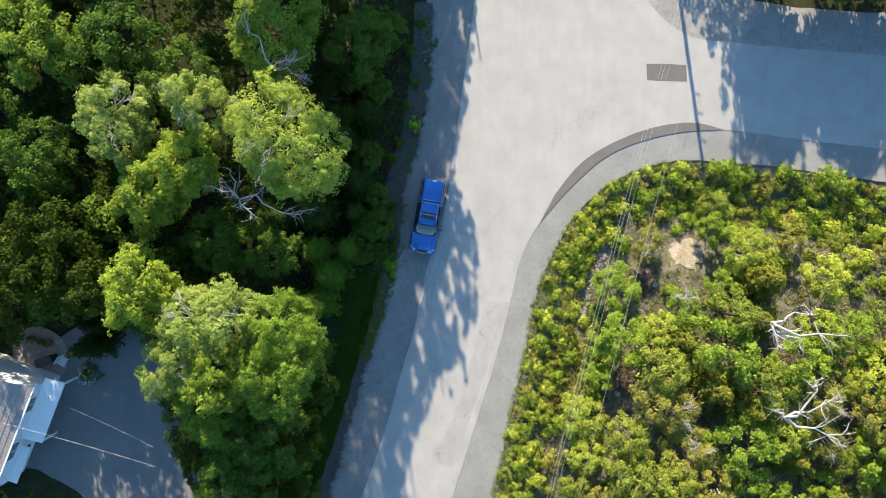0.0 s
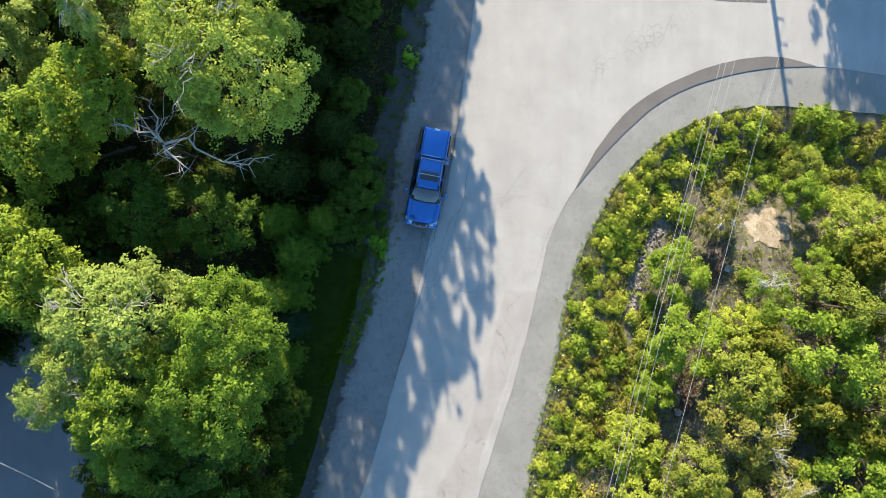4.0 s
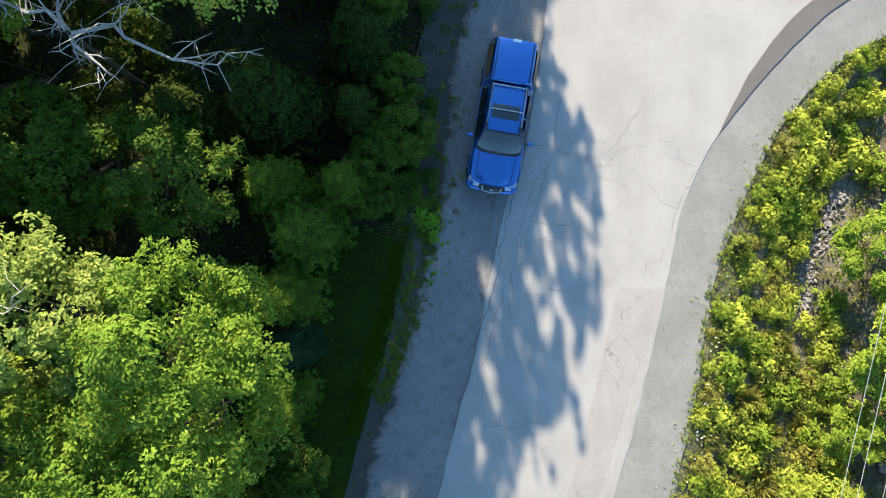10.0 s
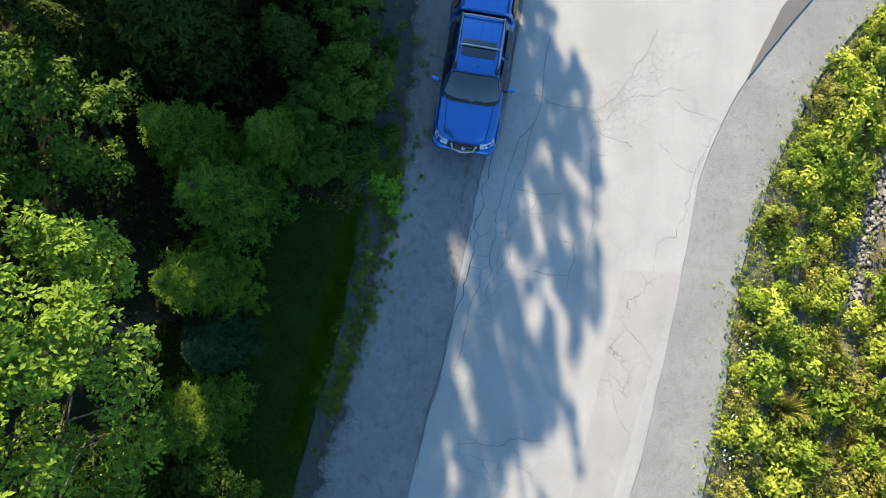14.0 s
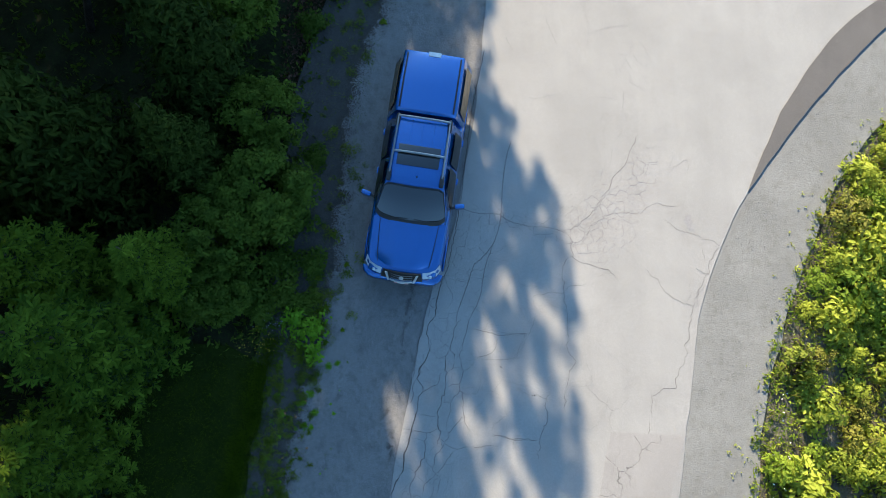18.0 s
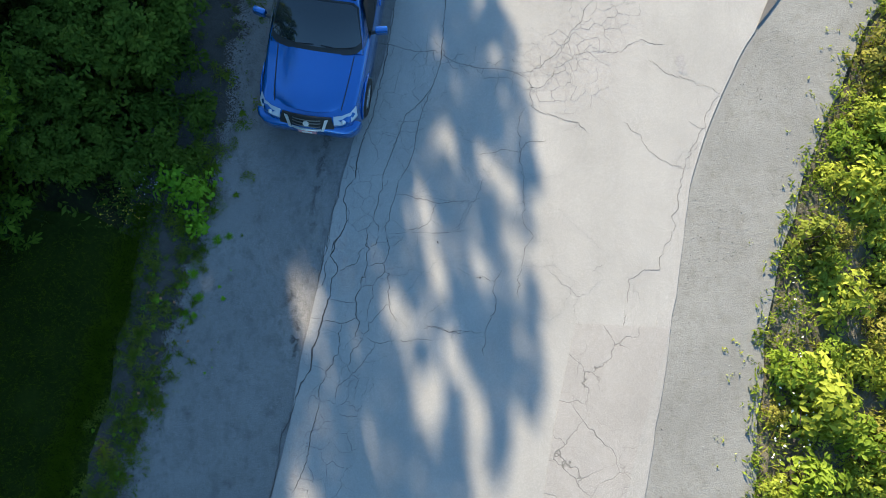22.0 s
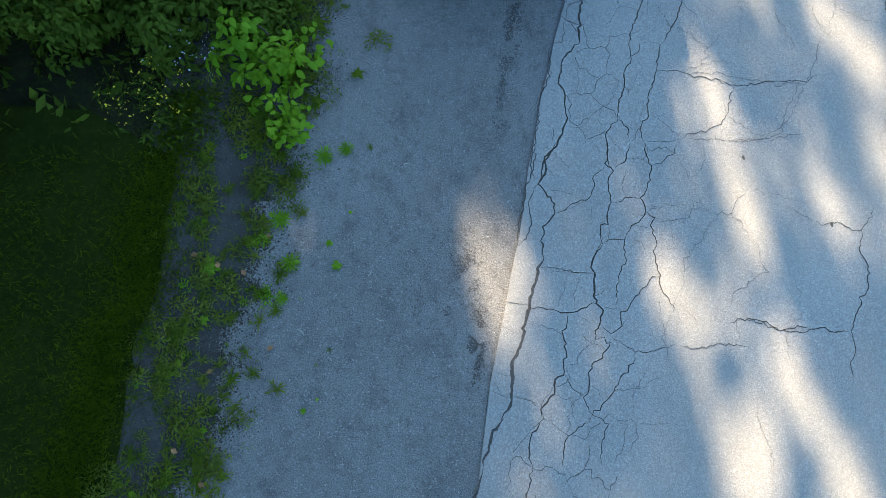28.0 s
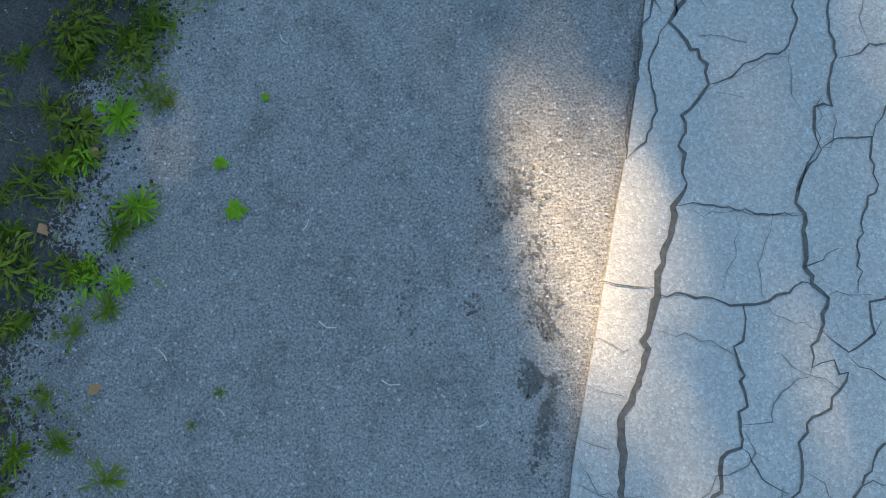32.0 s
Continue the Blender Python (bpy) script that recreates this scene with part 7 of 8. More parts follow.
def on_lawn(x, y, rng):
    return inside(LAWN, x + rng.normal(size=len(x)) * 0.12, y)


def on_weeds(dense):
    def test(x, y, rng):
        e = verge_left(y) - x
        clump = np.array([0.6 * noise.noise((a * 1.6, b * 1.6, 4)) + 0.7 * noise.noise((a * 4.3, b * 4.3, 9)) for a, b in zip(x, y)])
        return (e > -0.1) & (e < 1.4) & (clump + rng.normal(size=len(x)) * 0.12 > dense - 0.06 + 0.6 * np.clip(np.abs(e - 0.72) - 0.40, 0, 1))
    return test


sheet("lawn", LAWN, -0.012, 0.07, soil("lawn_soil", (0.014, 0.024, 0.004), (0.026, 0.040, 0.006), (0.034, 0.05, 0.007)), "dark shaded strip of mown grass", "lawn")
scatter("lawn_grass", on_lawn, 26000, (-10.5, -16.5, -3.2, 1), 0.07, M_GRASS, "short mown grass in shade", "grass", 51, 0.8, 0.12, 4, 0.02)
scatter("verge_weeds", on_weeds(0.12), 4600, (-7.5, -16, -0.5, 22), 0.055, M_WEED, "low weeds along the gravel's edge", "weeds", 52, 0.4, 0.42, 6)
scatter("verge_weeds", on_weeds(0.06), 6500, (-5, -4.5, -1, 3.2), 0.032, M_WEED, "tiny leaves close to the gravel", "weeds", 55, 0.3, 0.4, 8)
scatter("verge_grass", on_weeds(-0.04), 8500, (-7.5, -16, -0.5, 22), 0.085, M_WEED_OLIVE, "thin grass along the gravel's edge", "grass", 53, 0.8, 0.10, 6)
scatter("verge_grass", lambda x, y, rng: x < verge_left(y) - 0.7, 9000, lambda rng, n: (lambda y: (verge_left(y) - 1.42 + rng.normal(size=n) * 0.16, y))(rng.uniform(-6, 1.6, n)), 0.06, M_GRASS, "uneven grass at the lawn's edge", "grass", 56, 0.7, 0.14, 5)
scatter("undergrowth", lambda x, y, rng: verge_left(y) - x > 1.2 + 2.6 * (y < 1.2), 8000, (-32, -4, -1, 22), 0.17, M_LEAF_DARK, "dark undergrowth below the trees", "undergrowth", 54, 0.4, 0.45, 5)


def weed_plant(seed, spread, leaf, count, mat, label, group):
    rng = np.random.default_rng(seed)
    plant = thing("weed_plant", pose(0, 0, -50), label, "weed", group)
    a = rng.uniform(0, 6.283, count)
    r = spread * rng.uniform(0.1, 1.0, count)
    d = np.stack([np.cos(a), np.sin(a), np.zeros(count)], 1)
    p = d * r[:, None] + (0, 0, 1) * (0.02 + 0.5 * spread * (1 - r / spread) + 0.02 * rng.uniform(size=count))[:, None]
    mesh = leaf_mesh("leaves", leaf_arrays(p, (0, 0, 1) + d * 0.35 + rng.normal(size=(count, 3)) * 0.3, leaf * rng.uniform(0.6, 1.3, count), rng, 0.27, 0.10, along=d + rng.normal(size=(count, 3)) * 0.5))
    link_mesh("leaves", mesh, mat, plant)
    bm = bmesh.new()
    for k in range(5):
        tube(bm, [(0, 0, -0.03), tuple(p[k] * 0.6), tuple(p[k])], [0.004, 0.003, 0.002], 4)
    part("stalk", bm, mat, plant)
    return plant


def tuft_plant(seed, reach, count, mat, label, group, width=0.055):
    """A tuft of arching blades."""
    rng = np.random.default_rng(seed)
    plant = thing("grass_tuft", pose(0, 0, -50), label, "grass", group)
    a = rng.uniform(0, 6.283, count)
    out = np.stack([np.cos(a), np.sin(a), np.zeros(count)], 1)
    L = reach * rng.uniform(0.55, 1.15, count)
    rise = rng.uniform(0.35, 1.5, count)
    sets = []
    for lo, hi, lift in ((0.0, 0.55, 1.0), (0.5, 1.0, 0.25)):
        d = unit(out + (0, 0, 1) * (rise * lift)[:, None])
        base = out * (L * lo * 0.75)[:, None] + (0, 0, 1) * (L * lo * 0.6 * np.minimum(rise, 1.0))[:, None]
        sets.append(leaf_arrays(base + d * (L * (hi - lo) / 2)[:, None], np.cross(d, rng.normal(size=(count, 3))) * 0.4 + (0, 0, 1), L * (hi - lo) * 1.15, rng, 2 * width, 0.03, along=d))
    link_mesh("foliage", leaf_mesh("foliage", *sets), mat, plant)
    return plant


def rosette_plant(seed, reach, count, mat, label, group):
    """A flat rosette of broad leaves with smaller ones in the middle."""
    rng = np.random.default_rng(seed)
    plant = thing("weed_rosette", pose(0, 0, -50), label, "weed", group)
    a = np.arange(count) * 2.4 + rng.uniform(-0.3, 0.3, count)
    f = np.linspace(0.25, 1.0, count)
    out = np.stack([np.cos(a), np.sin(a), np.zeros(count)], 1)
    p = out * (0.55 * reach * f)[:, None] + (0, 0, 1) * (0.015 + 0.35 * reach * (1 - f * 0.8))[:, None]
    link_mesh("leaves", leaf_mesh("leaves", broad_leaves(p, out * -0.25 + (0, 0, 1) + rng.normal(size=(count, 3)) * 0.2, reach * (0.45 + 0.55 * f) * rng.uniform(0.8, 1.2, count), rng, 0.46, 0.10, along=out + (0, 0, 0.25))), mat, plant)
    return plant


W_A = weed_plant(71, 0.13, 0.050, 80, M_WEED, "low leafy green roadside weed", "verge weeds")
W_B = weed_plant(72, 0.17, 0.062, 70, M_WEED_OLIVE, "straggling olive-green roadside weed", "verge weeds")
W_C = weed_plant(73, 0.09, 0.045, 44, M_LEAF_SAP, "small bright green weed in the gravel", "verge weeds")
W_T = tuft_plant(74, 0.15, 36, M_WEED, "green tuft of grass in the gravel", "verge tufts", 0.085)
W_U = tuft_plant(75, 0.13, 26, M_WEED_OLIVE, "yellowish tuft of grass in the gravel", "verge tufts", 0.07)
W_V = tuft_plant(76, 0.11, 54, M_LEAF_SAP, "dense bright green tuft in the gravel", "verge tufts", 0.10)
W_R = rosette_plant(77, 0.10, 13, M_WEED, "broad-leaved weed rosette in the gravel", "verge rosettes")
W_S = rosette_plant(78, 0.07, 16, M_LEAF_SAP, "small bright weed rosette in the gravel", "verge rosettes")
masters += [W_A, W_B, W_C, W_T, W_U, W_V, W_R, W_S]
rw = random.Random(4)
made = 0
while made < 470:
    y = rw.uniform(-5.0, 2.6) if made < 390 else rw.uniform(-14, 20)
    e = rw.gauss(0.58, 0.34)
    if e < -0.05 or e > 1.25:
        continue
    x = float(verge_left(y)) - e
    if noise.noise((x * 1.7, y * 1.7, 4)) + 0.6 * noise.noise((x * 4.3, y * 4.3, 9)) < -0.22 + 0.3 * (e < 0.2):
        continue
    put(rw.choice((W_A, W_B, W_A, W_B, W_T, W_U, W_U, W_R, W_S, W_C, W_B)), x, y, rw.uniform(0.45, 1.05), rw.uniform(0, 360), 0.045)
    made += 1
# single plants further out in the gravel
for kind, x, y, s in ((W_V, -1.86, 0.90, 1.16), (W_V, -1.65, 0.97, 0.91), (W_T, -1.42, 0.99, 0.32), (W_T, -2.14, 0.71, 0.62), (W_A, -2.21, 0.62, 0.67), (W_V, -2.27, 0.28, 1.25),
                      (W_U, -2.06, 0.33, 0.80), (W_T, -2.41, 0.08, 0.65), (W_U, -2.49, -0.07, 0.85), (W_T, -2.50, 0.54, 0.76), (W_V, -2.16, -0.15, 1.11), (W_T, -2.26, -0.26, 0.73),
                      (W_V, -2.23, -0.48, 0.81), (W_T, -2.28, -0.59, 0.63), (W_U, -2.43, -0.70, 0.88), (W_T, -2.46, -0.42, 0.65), (W_U, -2.25, -1.32, 0.94), (W_T, -2.77, 0.58, 0.62),
                      (W_U, -2.63, 0.33, 0.91), (W_S, -1.80, 0.04, 0.64), (W_S, -1.72, -0.18, 0.91), (W_S, -1.60, 0.34, 0.38), (W_U, -1.89, -1.10, 0.28), (W_S, -2.00, -1.51, 0.52),
                      (W_S, -1.88, -1.41, 0.30), (W_U, -1.77, -0.96, 0.34), (W_T, -2.67, -1.22, 0.83), (W_U, -2.62, -1.46, 0.95), (W_T, -2.47, -1.17, 0.62), (W_S, -2.92, -0.18, 1.78),
                      (W_T, -2.76, -0.24, 0.65), (W_U, -2.79, -1.09, 0.86), (W_T, -2.27, 0.92, 0.86), (W_A, -2.51, 0.99, 0.90), (W_U, -2.54, -0.98, 0.81),
                      (W_R, -1.55, 1.75, 0.8), (W_B, -1.35, 2.1, 0.9)):
    put(kind, x, y, s, rw.uniform(0, 360), 0.045)


def sapling(x, y, h, r, label, leaf=0.10, lobes=22, seed=81):
    tree = shrub(seed, h, r, M_LEAF_SAP, label, leaf=leaf, lobes=lobes, per=18, lobe_r=0.17, name="sapling", stems=7, aspect=0.56, make=broad_leaves)
    tree.matrix_basis = pose(x, y, float(ground_z(x, y)))
    return tree


sapling(-2.3, 1.75, 1.05, 0.55, "bright green broad-leaved sapling beside the gravel")
sapling(-2.65, 2.05, 0.9, 0.45, "bright green broad-leaved sapling beside the gravel", 0.11, 20, 84)
sapling(-2.2, 1.15, 0.6, 0.30, "bright green broad-leaved sapling beside the gravel", 0.09, 10, 83)
sapling(-0.85, 12.0, 1.1, 0.65, "bright green sapling beyond the pickup", 0.12, 26, 82)
S_SHADE = shrub(25, 0.9, 0.6, M_LEAF_DARK, "dark green shrub at the wood's edge", leaf=0.10, lobes=28, per=46, lobe_r=0.22, group="wood edge shrubs")
masters.append(S_SHADE)
for kind, x, y, s in ((S_DARK, -2.3, 3.3, 0.8), (S_DARK, -2.5, 2.4, 0.7), (S_DARK, -2.7, 4.6, 1.0), (S_DARK, -2.3, 6.0, 0.7), (S_DARK, -2.4, 9.6, 0.8), (S_DARK, -1.9, 10.8, 0.8), (S_DARK, -2.9, 2.6, 0.9), (S_DARK, -1.4, 13.4, 0.8), (S_DARK, -0.9, 15.2, 0.8), (S_DARK, -1.3, 17.4, 0.9), (S_DARK, -0.5, 19.4, 0.8)):
    put(S_SHADE, x, y, s, rw.uniform(0, 360))


scatter("yellow_flowers", near(-3.55, 1.45, 0.5, 0.4), 340, (-4.3, 0.9, -2.8, 2.1), 0.021, M_PETAL_Y, "small yellow flowers at the wood's edge", "flowers", 91, 0.05, 0.9, 2, 0.30)
scatter("blue_grey_flowers", near(-3.3, 2.1, 0.4, 0.5), 200, (-4, 1.4, -2.6, 2.8), 0.022, plain("pale_petal", (0.45, 0.50, 0.58), 0.6), "tiny pale flowers at the wood's edge", "flowers", 92, 0.05, 0.9, 2, 0.2)
scatter("white_flowers", near(0.2, 19.0, 0.7, 2.6), 300, (-0.8, 16, 1.2, 22), 0.05, M_PETAL_W, "small white flowers at the road's edge", "flowers", 93, 0.1, 0.8, 2, 0.2)
for x, y, s in ((-3.8, 2.8, 1.2), (-4.3, 3.5, 1.3), (-3.3, 4.2, 1.0), (-3.5, 2.2, 0.9), (-4.4, 2.4, 1.1), (-3.1, 3.4, 0.9), (-3.0, 5.4, 0.9)):
    put(S_SHADE, x, y, s, rw.uniform(0, 360))
scatter("flower_leaves", near(-3.45, 1.6, 0.7, 0.7), 700, (-4.4, 0.7, -2.6, 2.6), 0.07, M_LEAF_DARK, "dark leaves under the flowers", "undergrowth", 94, 0.5, 0.3, 5, 0.05)
M_LITTER = foliage("leaf_litter", (0.05, 0.028, 0.022), (0.15, 0.085, 0.06), 0.8, 0.05)
scatter("leaf_litter", near(-2.6, 9.8, 0.7, 4.4), 5200, (-3.6, 4.5, -1.6, 15), 0.085, M_LITTER, "brown fallen leaves under the trees", "leaves", 95, 0.02, 0.7, 2, -0.03)
scatter("leaf_litter", near(-2.5, 15.8, 0.7, 3.4), 3600, (-3.4, 12, -1.5, 20), 0.085, M_LITTER, "brown fallen leaves under the trees", "leaves", 96, 0.02, 0.7, 2, -0.03)
for k in range(100):
    y = rw.uniform(2.2, 20)
    put((W_A, W_B, W_B, W_R)[k % 4], float(verge_left(y)) - rw.gauss(0.45, 0.36), y, rw.uniform(0.5, 1.5), rw.uniform(0, 360), 0.03)

# dry twigs and fallen leaves on the gravel
M_TWIG = plain("dry_twig", (0.45, 0.42, 0.36), 0.8)
M_DRYLEAF = plain("dry_leaf", (0.30, 0.14, 0.06), 0.8, vary=0.3)
rt = random.Random(19)
for k in range(14):
    x, y, a, ln = rt.uniform(-2.2, -0.5), rt.uniform(-2.0, 1.6), rt.uniform(0, 6.28), rt.uniform(0.03, 0.09)
    bm = bmesh.new()
    tube(bm, [(x, y, -0.017), (x + ln * 0.5 * math.cos(a), y + ln * 0.5 * math.sin(a), -0.012), (x + ln * math.cos(a + 0.3), y + ln * math.sin(a + 0.3), -0.017)], [0.0025, 0.002, 0.0015], 4)
    tagged(part("dry_twig", bm, M_TWIG), "thin pale dry twig on the gravel", "twig", "dry twigs")
for k in range(9):
    x, y = rt.uniform(-3.2, -2.0), rt.uniform(-2.6, 1.0)
    rng = np.random.default_rng(k)
    mesh = leaf_mesh("dry_leaf", leaf_arrays(np.array([[x, y, 0.012]]), np.array([[0.1, 0.1, 1.0]]), 0.075, rng, 0.7, 0.15))
    tagged(link_mesh("dry_leaf", mesh, M_DRYLEAF), "curled brown fallen leaf among the weeds", "leaf", "fallen leaves")

# loose stones on the gravel near the road's edge
def grit(name, n, box2, lo, hi, seed, test, label, material, ground=False):
    rng = np.random.default_rng(seed)
    if callable(box2):
        x, y = box2(rng, n)
    else:
        x, y = rng.uniform(box2[0], box2[2], n), rng.uniform(box2[1], box2[3], n)
    k = test(x, y)
    x, y = x[k], y[k]
    m = len(x)
    s = lo + (hi - lo) * rng.uniform(size=m) ** 3
    base = np.array([(1, 0, 0), (0, 1, 0), (-1, 0, 0), (0, -1, 0), (0.1, 0.1, 0.75)], float)
    v = base[None] * rng.uniform(0.6, 1.2, (m, 5, 1))
    a = rng.uniform(0, 6.283, m)
    c, sn = np.cos(a)[:, None], np.sin(a)[:, None]
    v = np.stack([v[..., 0] * c - v[..., 1] * sn, v[..., 0] * sn + v[..., 1] * c, v[..., 2]], -1) * s[:, None, None] * 0.5
    v += np.stack([x, y, ground_z(x, y) + 0.02 if ground else np.full(m, -0.022)], 1)[:, None]
    t = np.array([(0, 1, 4), (1, 2, 4), (2, 3, 4), (3, 0, 4)])
    mesh = tri_mesh(name, v.reshape(-1, 3), (np.arange(m)[:, None, None] * 5 + t).reshape(-1, 3))
    return tagged(link_mesh(name, mesh, material), label, "gravel", kind="stuff")


PL = np.array(sorted((y, x) for x, y in line_l))
PR = np.array(sorted((y, x) for x, y in line_r if x < 12))
M_GRIT = plain("grit", (0.26, 0.255, 0.245), 0.9, vary=0.6, scale=90)
grit("loose_grit", 26000, (-4, -3.2, 0.6, 2.6), 0.005, 0.022, 3, lambda x, y: (x > verge_left(y) - 0.9) & (x < np.interp(y, PL[:, 0], PL[:, 1]) - 0.03), "fine loose stones on the shoulder", M_GRIT)
grit("loose_grit", 9000, (3, -16, 20, 10), 0.010, 0.045, 4, lambda x, y: (beyond_right(x, y) < 0.3) & (beyond_right(x, y) > -1.2), "loose stones on the pale gravel", plain("pale_grit", (0.27, 0.265, 0.255), 0.9, vary=0.5, scale=60))

grit("loose_grit", 16000, (4, -6, 14, 8), 0.015, 0.055, 14, lambda x, y: (beyond_right(x, y) < -0.7 + 0.4 * np.sin(y)) & (beyond_right(x, y) > -2.6) & (x > np.interp(y, PR[:, 0], PR[:, 1]) + 0.1) & (np.sin(x * 1.9 + y) + np.sin(y * 2.3 - x) > 0.2), "dark loose chips on the gravel near the junction", plain("dark_chips", (0.13, 0.125, 0.12), 0.9, vary=0.5, scale=60))
grit("ditch_rubble", 30000, (4, -9, 18, 7), 0.05, 0.20, 6, lambda x, y: (abs(beyond_right(x, y) - 3.65) < 0.36 + 0.14 * np.sin(y * 1.7)) & (y < 4.2) & (y > -2.8), "broken grey rubble along the ditch", M_STONE, True)

M_CRUMB = plain("soil_crumb", (0.048, 0.038, 0.028), 0.95, vary=0.5, scale=20)


def along_soil(y0, y1, reach):
    """Places on both sides of the soil's ragged border, fewer further off."""
    def at(rng, n):
        y = rng.uniform(y0, y1, n)
        return np.interp(y, SOIL_Y, SOIL_X) + rng.normal(size=n) * reach * rng.uniform(0.2, 1.6, n), y
    return at


def anywhere(x, y):
    return np.ones(len(x), bool)


grit("loose_soil", 34000, along_soil(-5.0, 3.0, 0.12), 0.006, 0.026, 31, anywhere, "dark soil crumbs spread over the gravel's edge", M_CRUMB)
grit("loose_soil", 30000, along_soil(3.0, 20.5, 0.16), 0.012, 0.045, 32, anywhere, "dark soil crumbs spread over the gravel's edge", M_CRUMB)
grit("loose_soil", 16000, along_soil(-15.5, -5.0, 0.18), 0.012, 0.045, 33, anywhere, "dark soil crumbs spread over the gravel's edge", M_CRUMB)
grit("loose_grit", 14000, along_soil(-5.0, 3.0, 0.16), 0.006, 0.024, 34, lambda x, y: x < np.interp(y, SOIL_Y, SOIL_X), "fine loose stones on the dark soil", M_GRIT)

# boulders and brown litter on the bank, tufts of long grass in the ditch
for x, y, s in ((17.1, 0.75, 3.0), (14.6, -7.4, 3.4)):
    ob = new("boulder", stones[int(s * 10) % 5])
    ob.matrix_basis = Matrix.Translation((x, y, float(ground_z(x, y)) + 0.10)) @ Matrix.Diagonal((s, s * 0.8, s, 1))
    tagged(ob, "pale brown boulder among the shrubs", "boulder", "boulders")
scatter("leaf_litter", near(16.6, 1.2, 0.9, 1.7), 2600, (15, -1.5, 18.5, 4), 0.11, M_LITTER, "reddish-brown leaf litter on the bank", "leaves", 97, 0.02, 0.7, 2, 0.02)
scatter("leaf_litter", near(15.1, -6.4, 1.0, 1.9), 2600, (13.5, -9.5, 16.8, -3), 0.11, M_LITTER, "reddish-brown leaf litter on the bank", "leaves", 98, 0.02, 0.7, 2, 0.02)


def grass_tuft(seed, x, y, size):
    rng = np.random.default_rng(seed)
    z = float(ground_z(x, y))
    tuft = thing("grass_tuft", pose(x, y, z), "tuft of long yellow-green grass in the ditch", "grass", "grass tufts")
    n = 260
    a = rng.uniform(0, 6.283, n)
    d = np.stack([np.cos(a), np.sin(a), rng.uniform(0.15, 1.4, n)], 1)
    s = size * rng.uniform(0.6, 1.2, n)
    p = unit(d) * (s * 0.5)[:, None] + (0, 0, 0.05)
    link_mesh("grass_clump", leaf_mesh("grass_clump", leaf_arrays(p, np.cross(d, rng.normal(size=(n, 3))), s, rng, 0.045, 0.02, along=d)), M_STRAW, tuft)
    return tuft


for k, (x, y) in enumerate(((11.2, -2.8), (11.5, -5.0), (10.4, -8.3), (11.0, -4.0), (12.5, -7.6), (9.8, -5.0), (11.4, -3.4), (10.8, -6.4), (10.0, -7.2), (11.9, -6.0))):
    grass_tuft(200 + k, x, y, 0.55 + 0.1 * (k % 3))

# ---- power line ----
M_POLE = bark("pole_wood", (0.10, 0.075, 0.05), (0.22, 0.17, 0.12))
M_WIRE = plain("wire", (0.28, 0.28, 0.28), 0.5)
M_PORC = plain("insulator", (0.5, 0.48, 0.45), 0.3)
poles = []
for x, y in ((17.6, 27.5), (1.1, -44.0)):
    z = float(ground_z(x, y)) - 0.05
    pole = thing("power_pole", pose(x, y, z, 0, 0, -14), "tall wooden power pole with a crossarm", "power pole", "power poles")
    bm = bmesh.new()
    tube(bm, [(0, 0, -0.5), (0, 0, 6), (0, 0, 12.6)], [0.17, 0.14, 0.11], 12)
    part("shaft", bm, M_POLE, pole)
    bm = bmesh.new()
    box(bm, (-0.95, -0.06, 11.6), (0.95, 0.06, 11.75), 0.015)
    part("crossarm", bm, M_POLE, pole)
    for k, h in enumerate((6.3, 7.0, 8.0)):
        bm = bmesh.new()
        box(bm, (0.05, -0.03, h - 0.06), (0.56, 0.03, h), 0.008)
        part("cable_bracket", bm, M_PORC, pole, "grey cable bracket")
    for k in (-0.7, 0.7):
        bm = bmesh.new()
        bmesh.ops.create_cone(bm, segments=10, radius1=0.05, radius2=0.03, depth=0.18, cap_ends=True, matrix=pose(k, 0, 11.84))
        part("insulator", bm, M_PORC, pole)
    poles.append((x, y, z))
for k, (x0, x1, z0, z1, r) in enumerate(((18.1, 1.6, 6.3, 6.3, 0.010), (18.1, 1.6, 7.0, 7.0, 0.010), (18.1, 1.6, 8.0, 8.0, 0.008), (18.28, 1.78, 11.9, 11.9, 0.008))):
    bm = bmesh.new()
    path = [(x0 + (x1 - x0) * f, 27.5 - 71.5 * f, z0 - 1.4 * 4 * f * (1 - f)) for f in (j / 24 for j in range(25))]
    tube(bm, path, [r] * 25, 5)
    tagged(part("power_wire", bm, M_WIRE), "thin grey power line between wooden poles", "power line", "power wires")

# ---- house and drive at the wood's far side ----
DRIVE = smooth_line([(-26.5, -4.2), (-24.6, -3.0), (-21.9, -2.6), (-19.6, -4.2), (-17.6, -8.6), (-17.0, -12.2), (-13.8, -15.2), (-9.0, -19.5), (-10.5, -22)], 0.5, 0.12, 31) + smooth_line([(-16, -22), (-24.2, -16.6), (-28.4, -13.9)], 0.5, 0.08, 32)
sheet("driveway", DRIVE, 0.03, 0.14, M_DRIVE, "smooth grey asphalt drive in front of the house", "driveway")


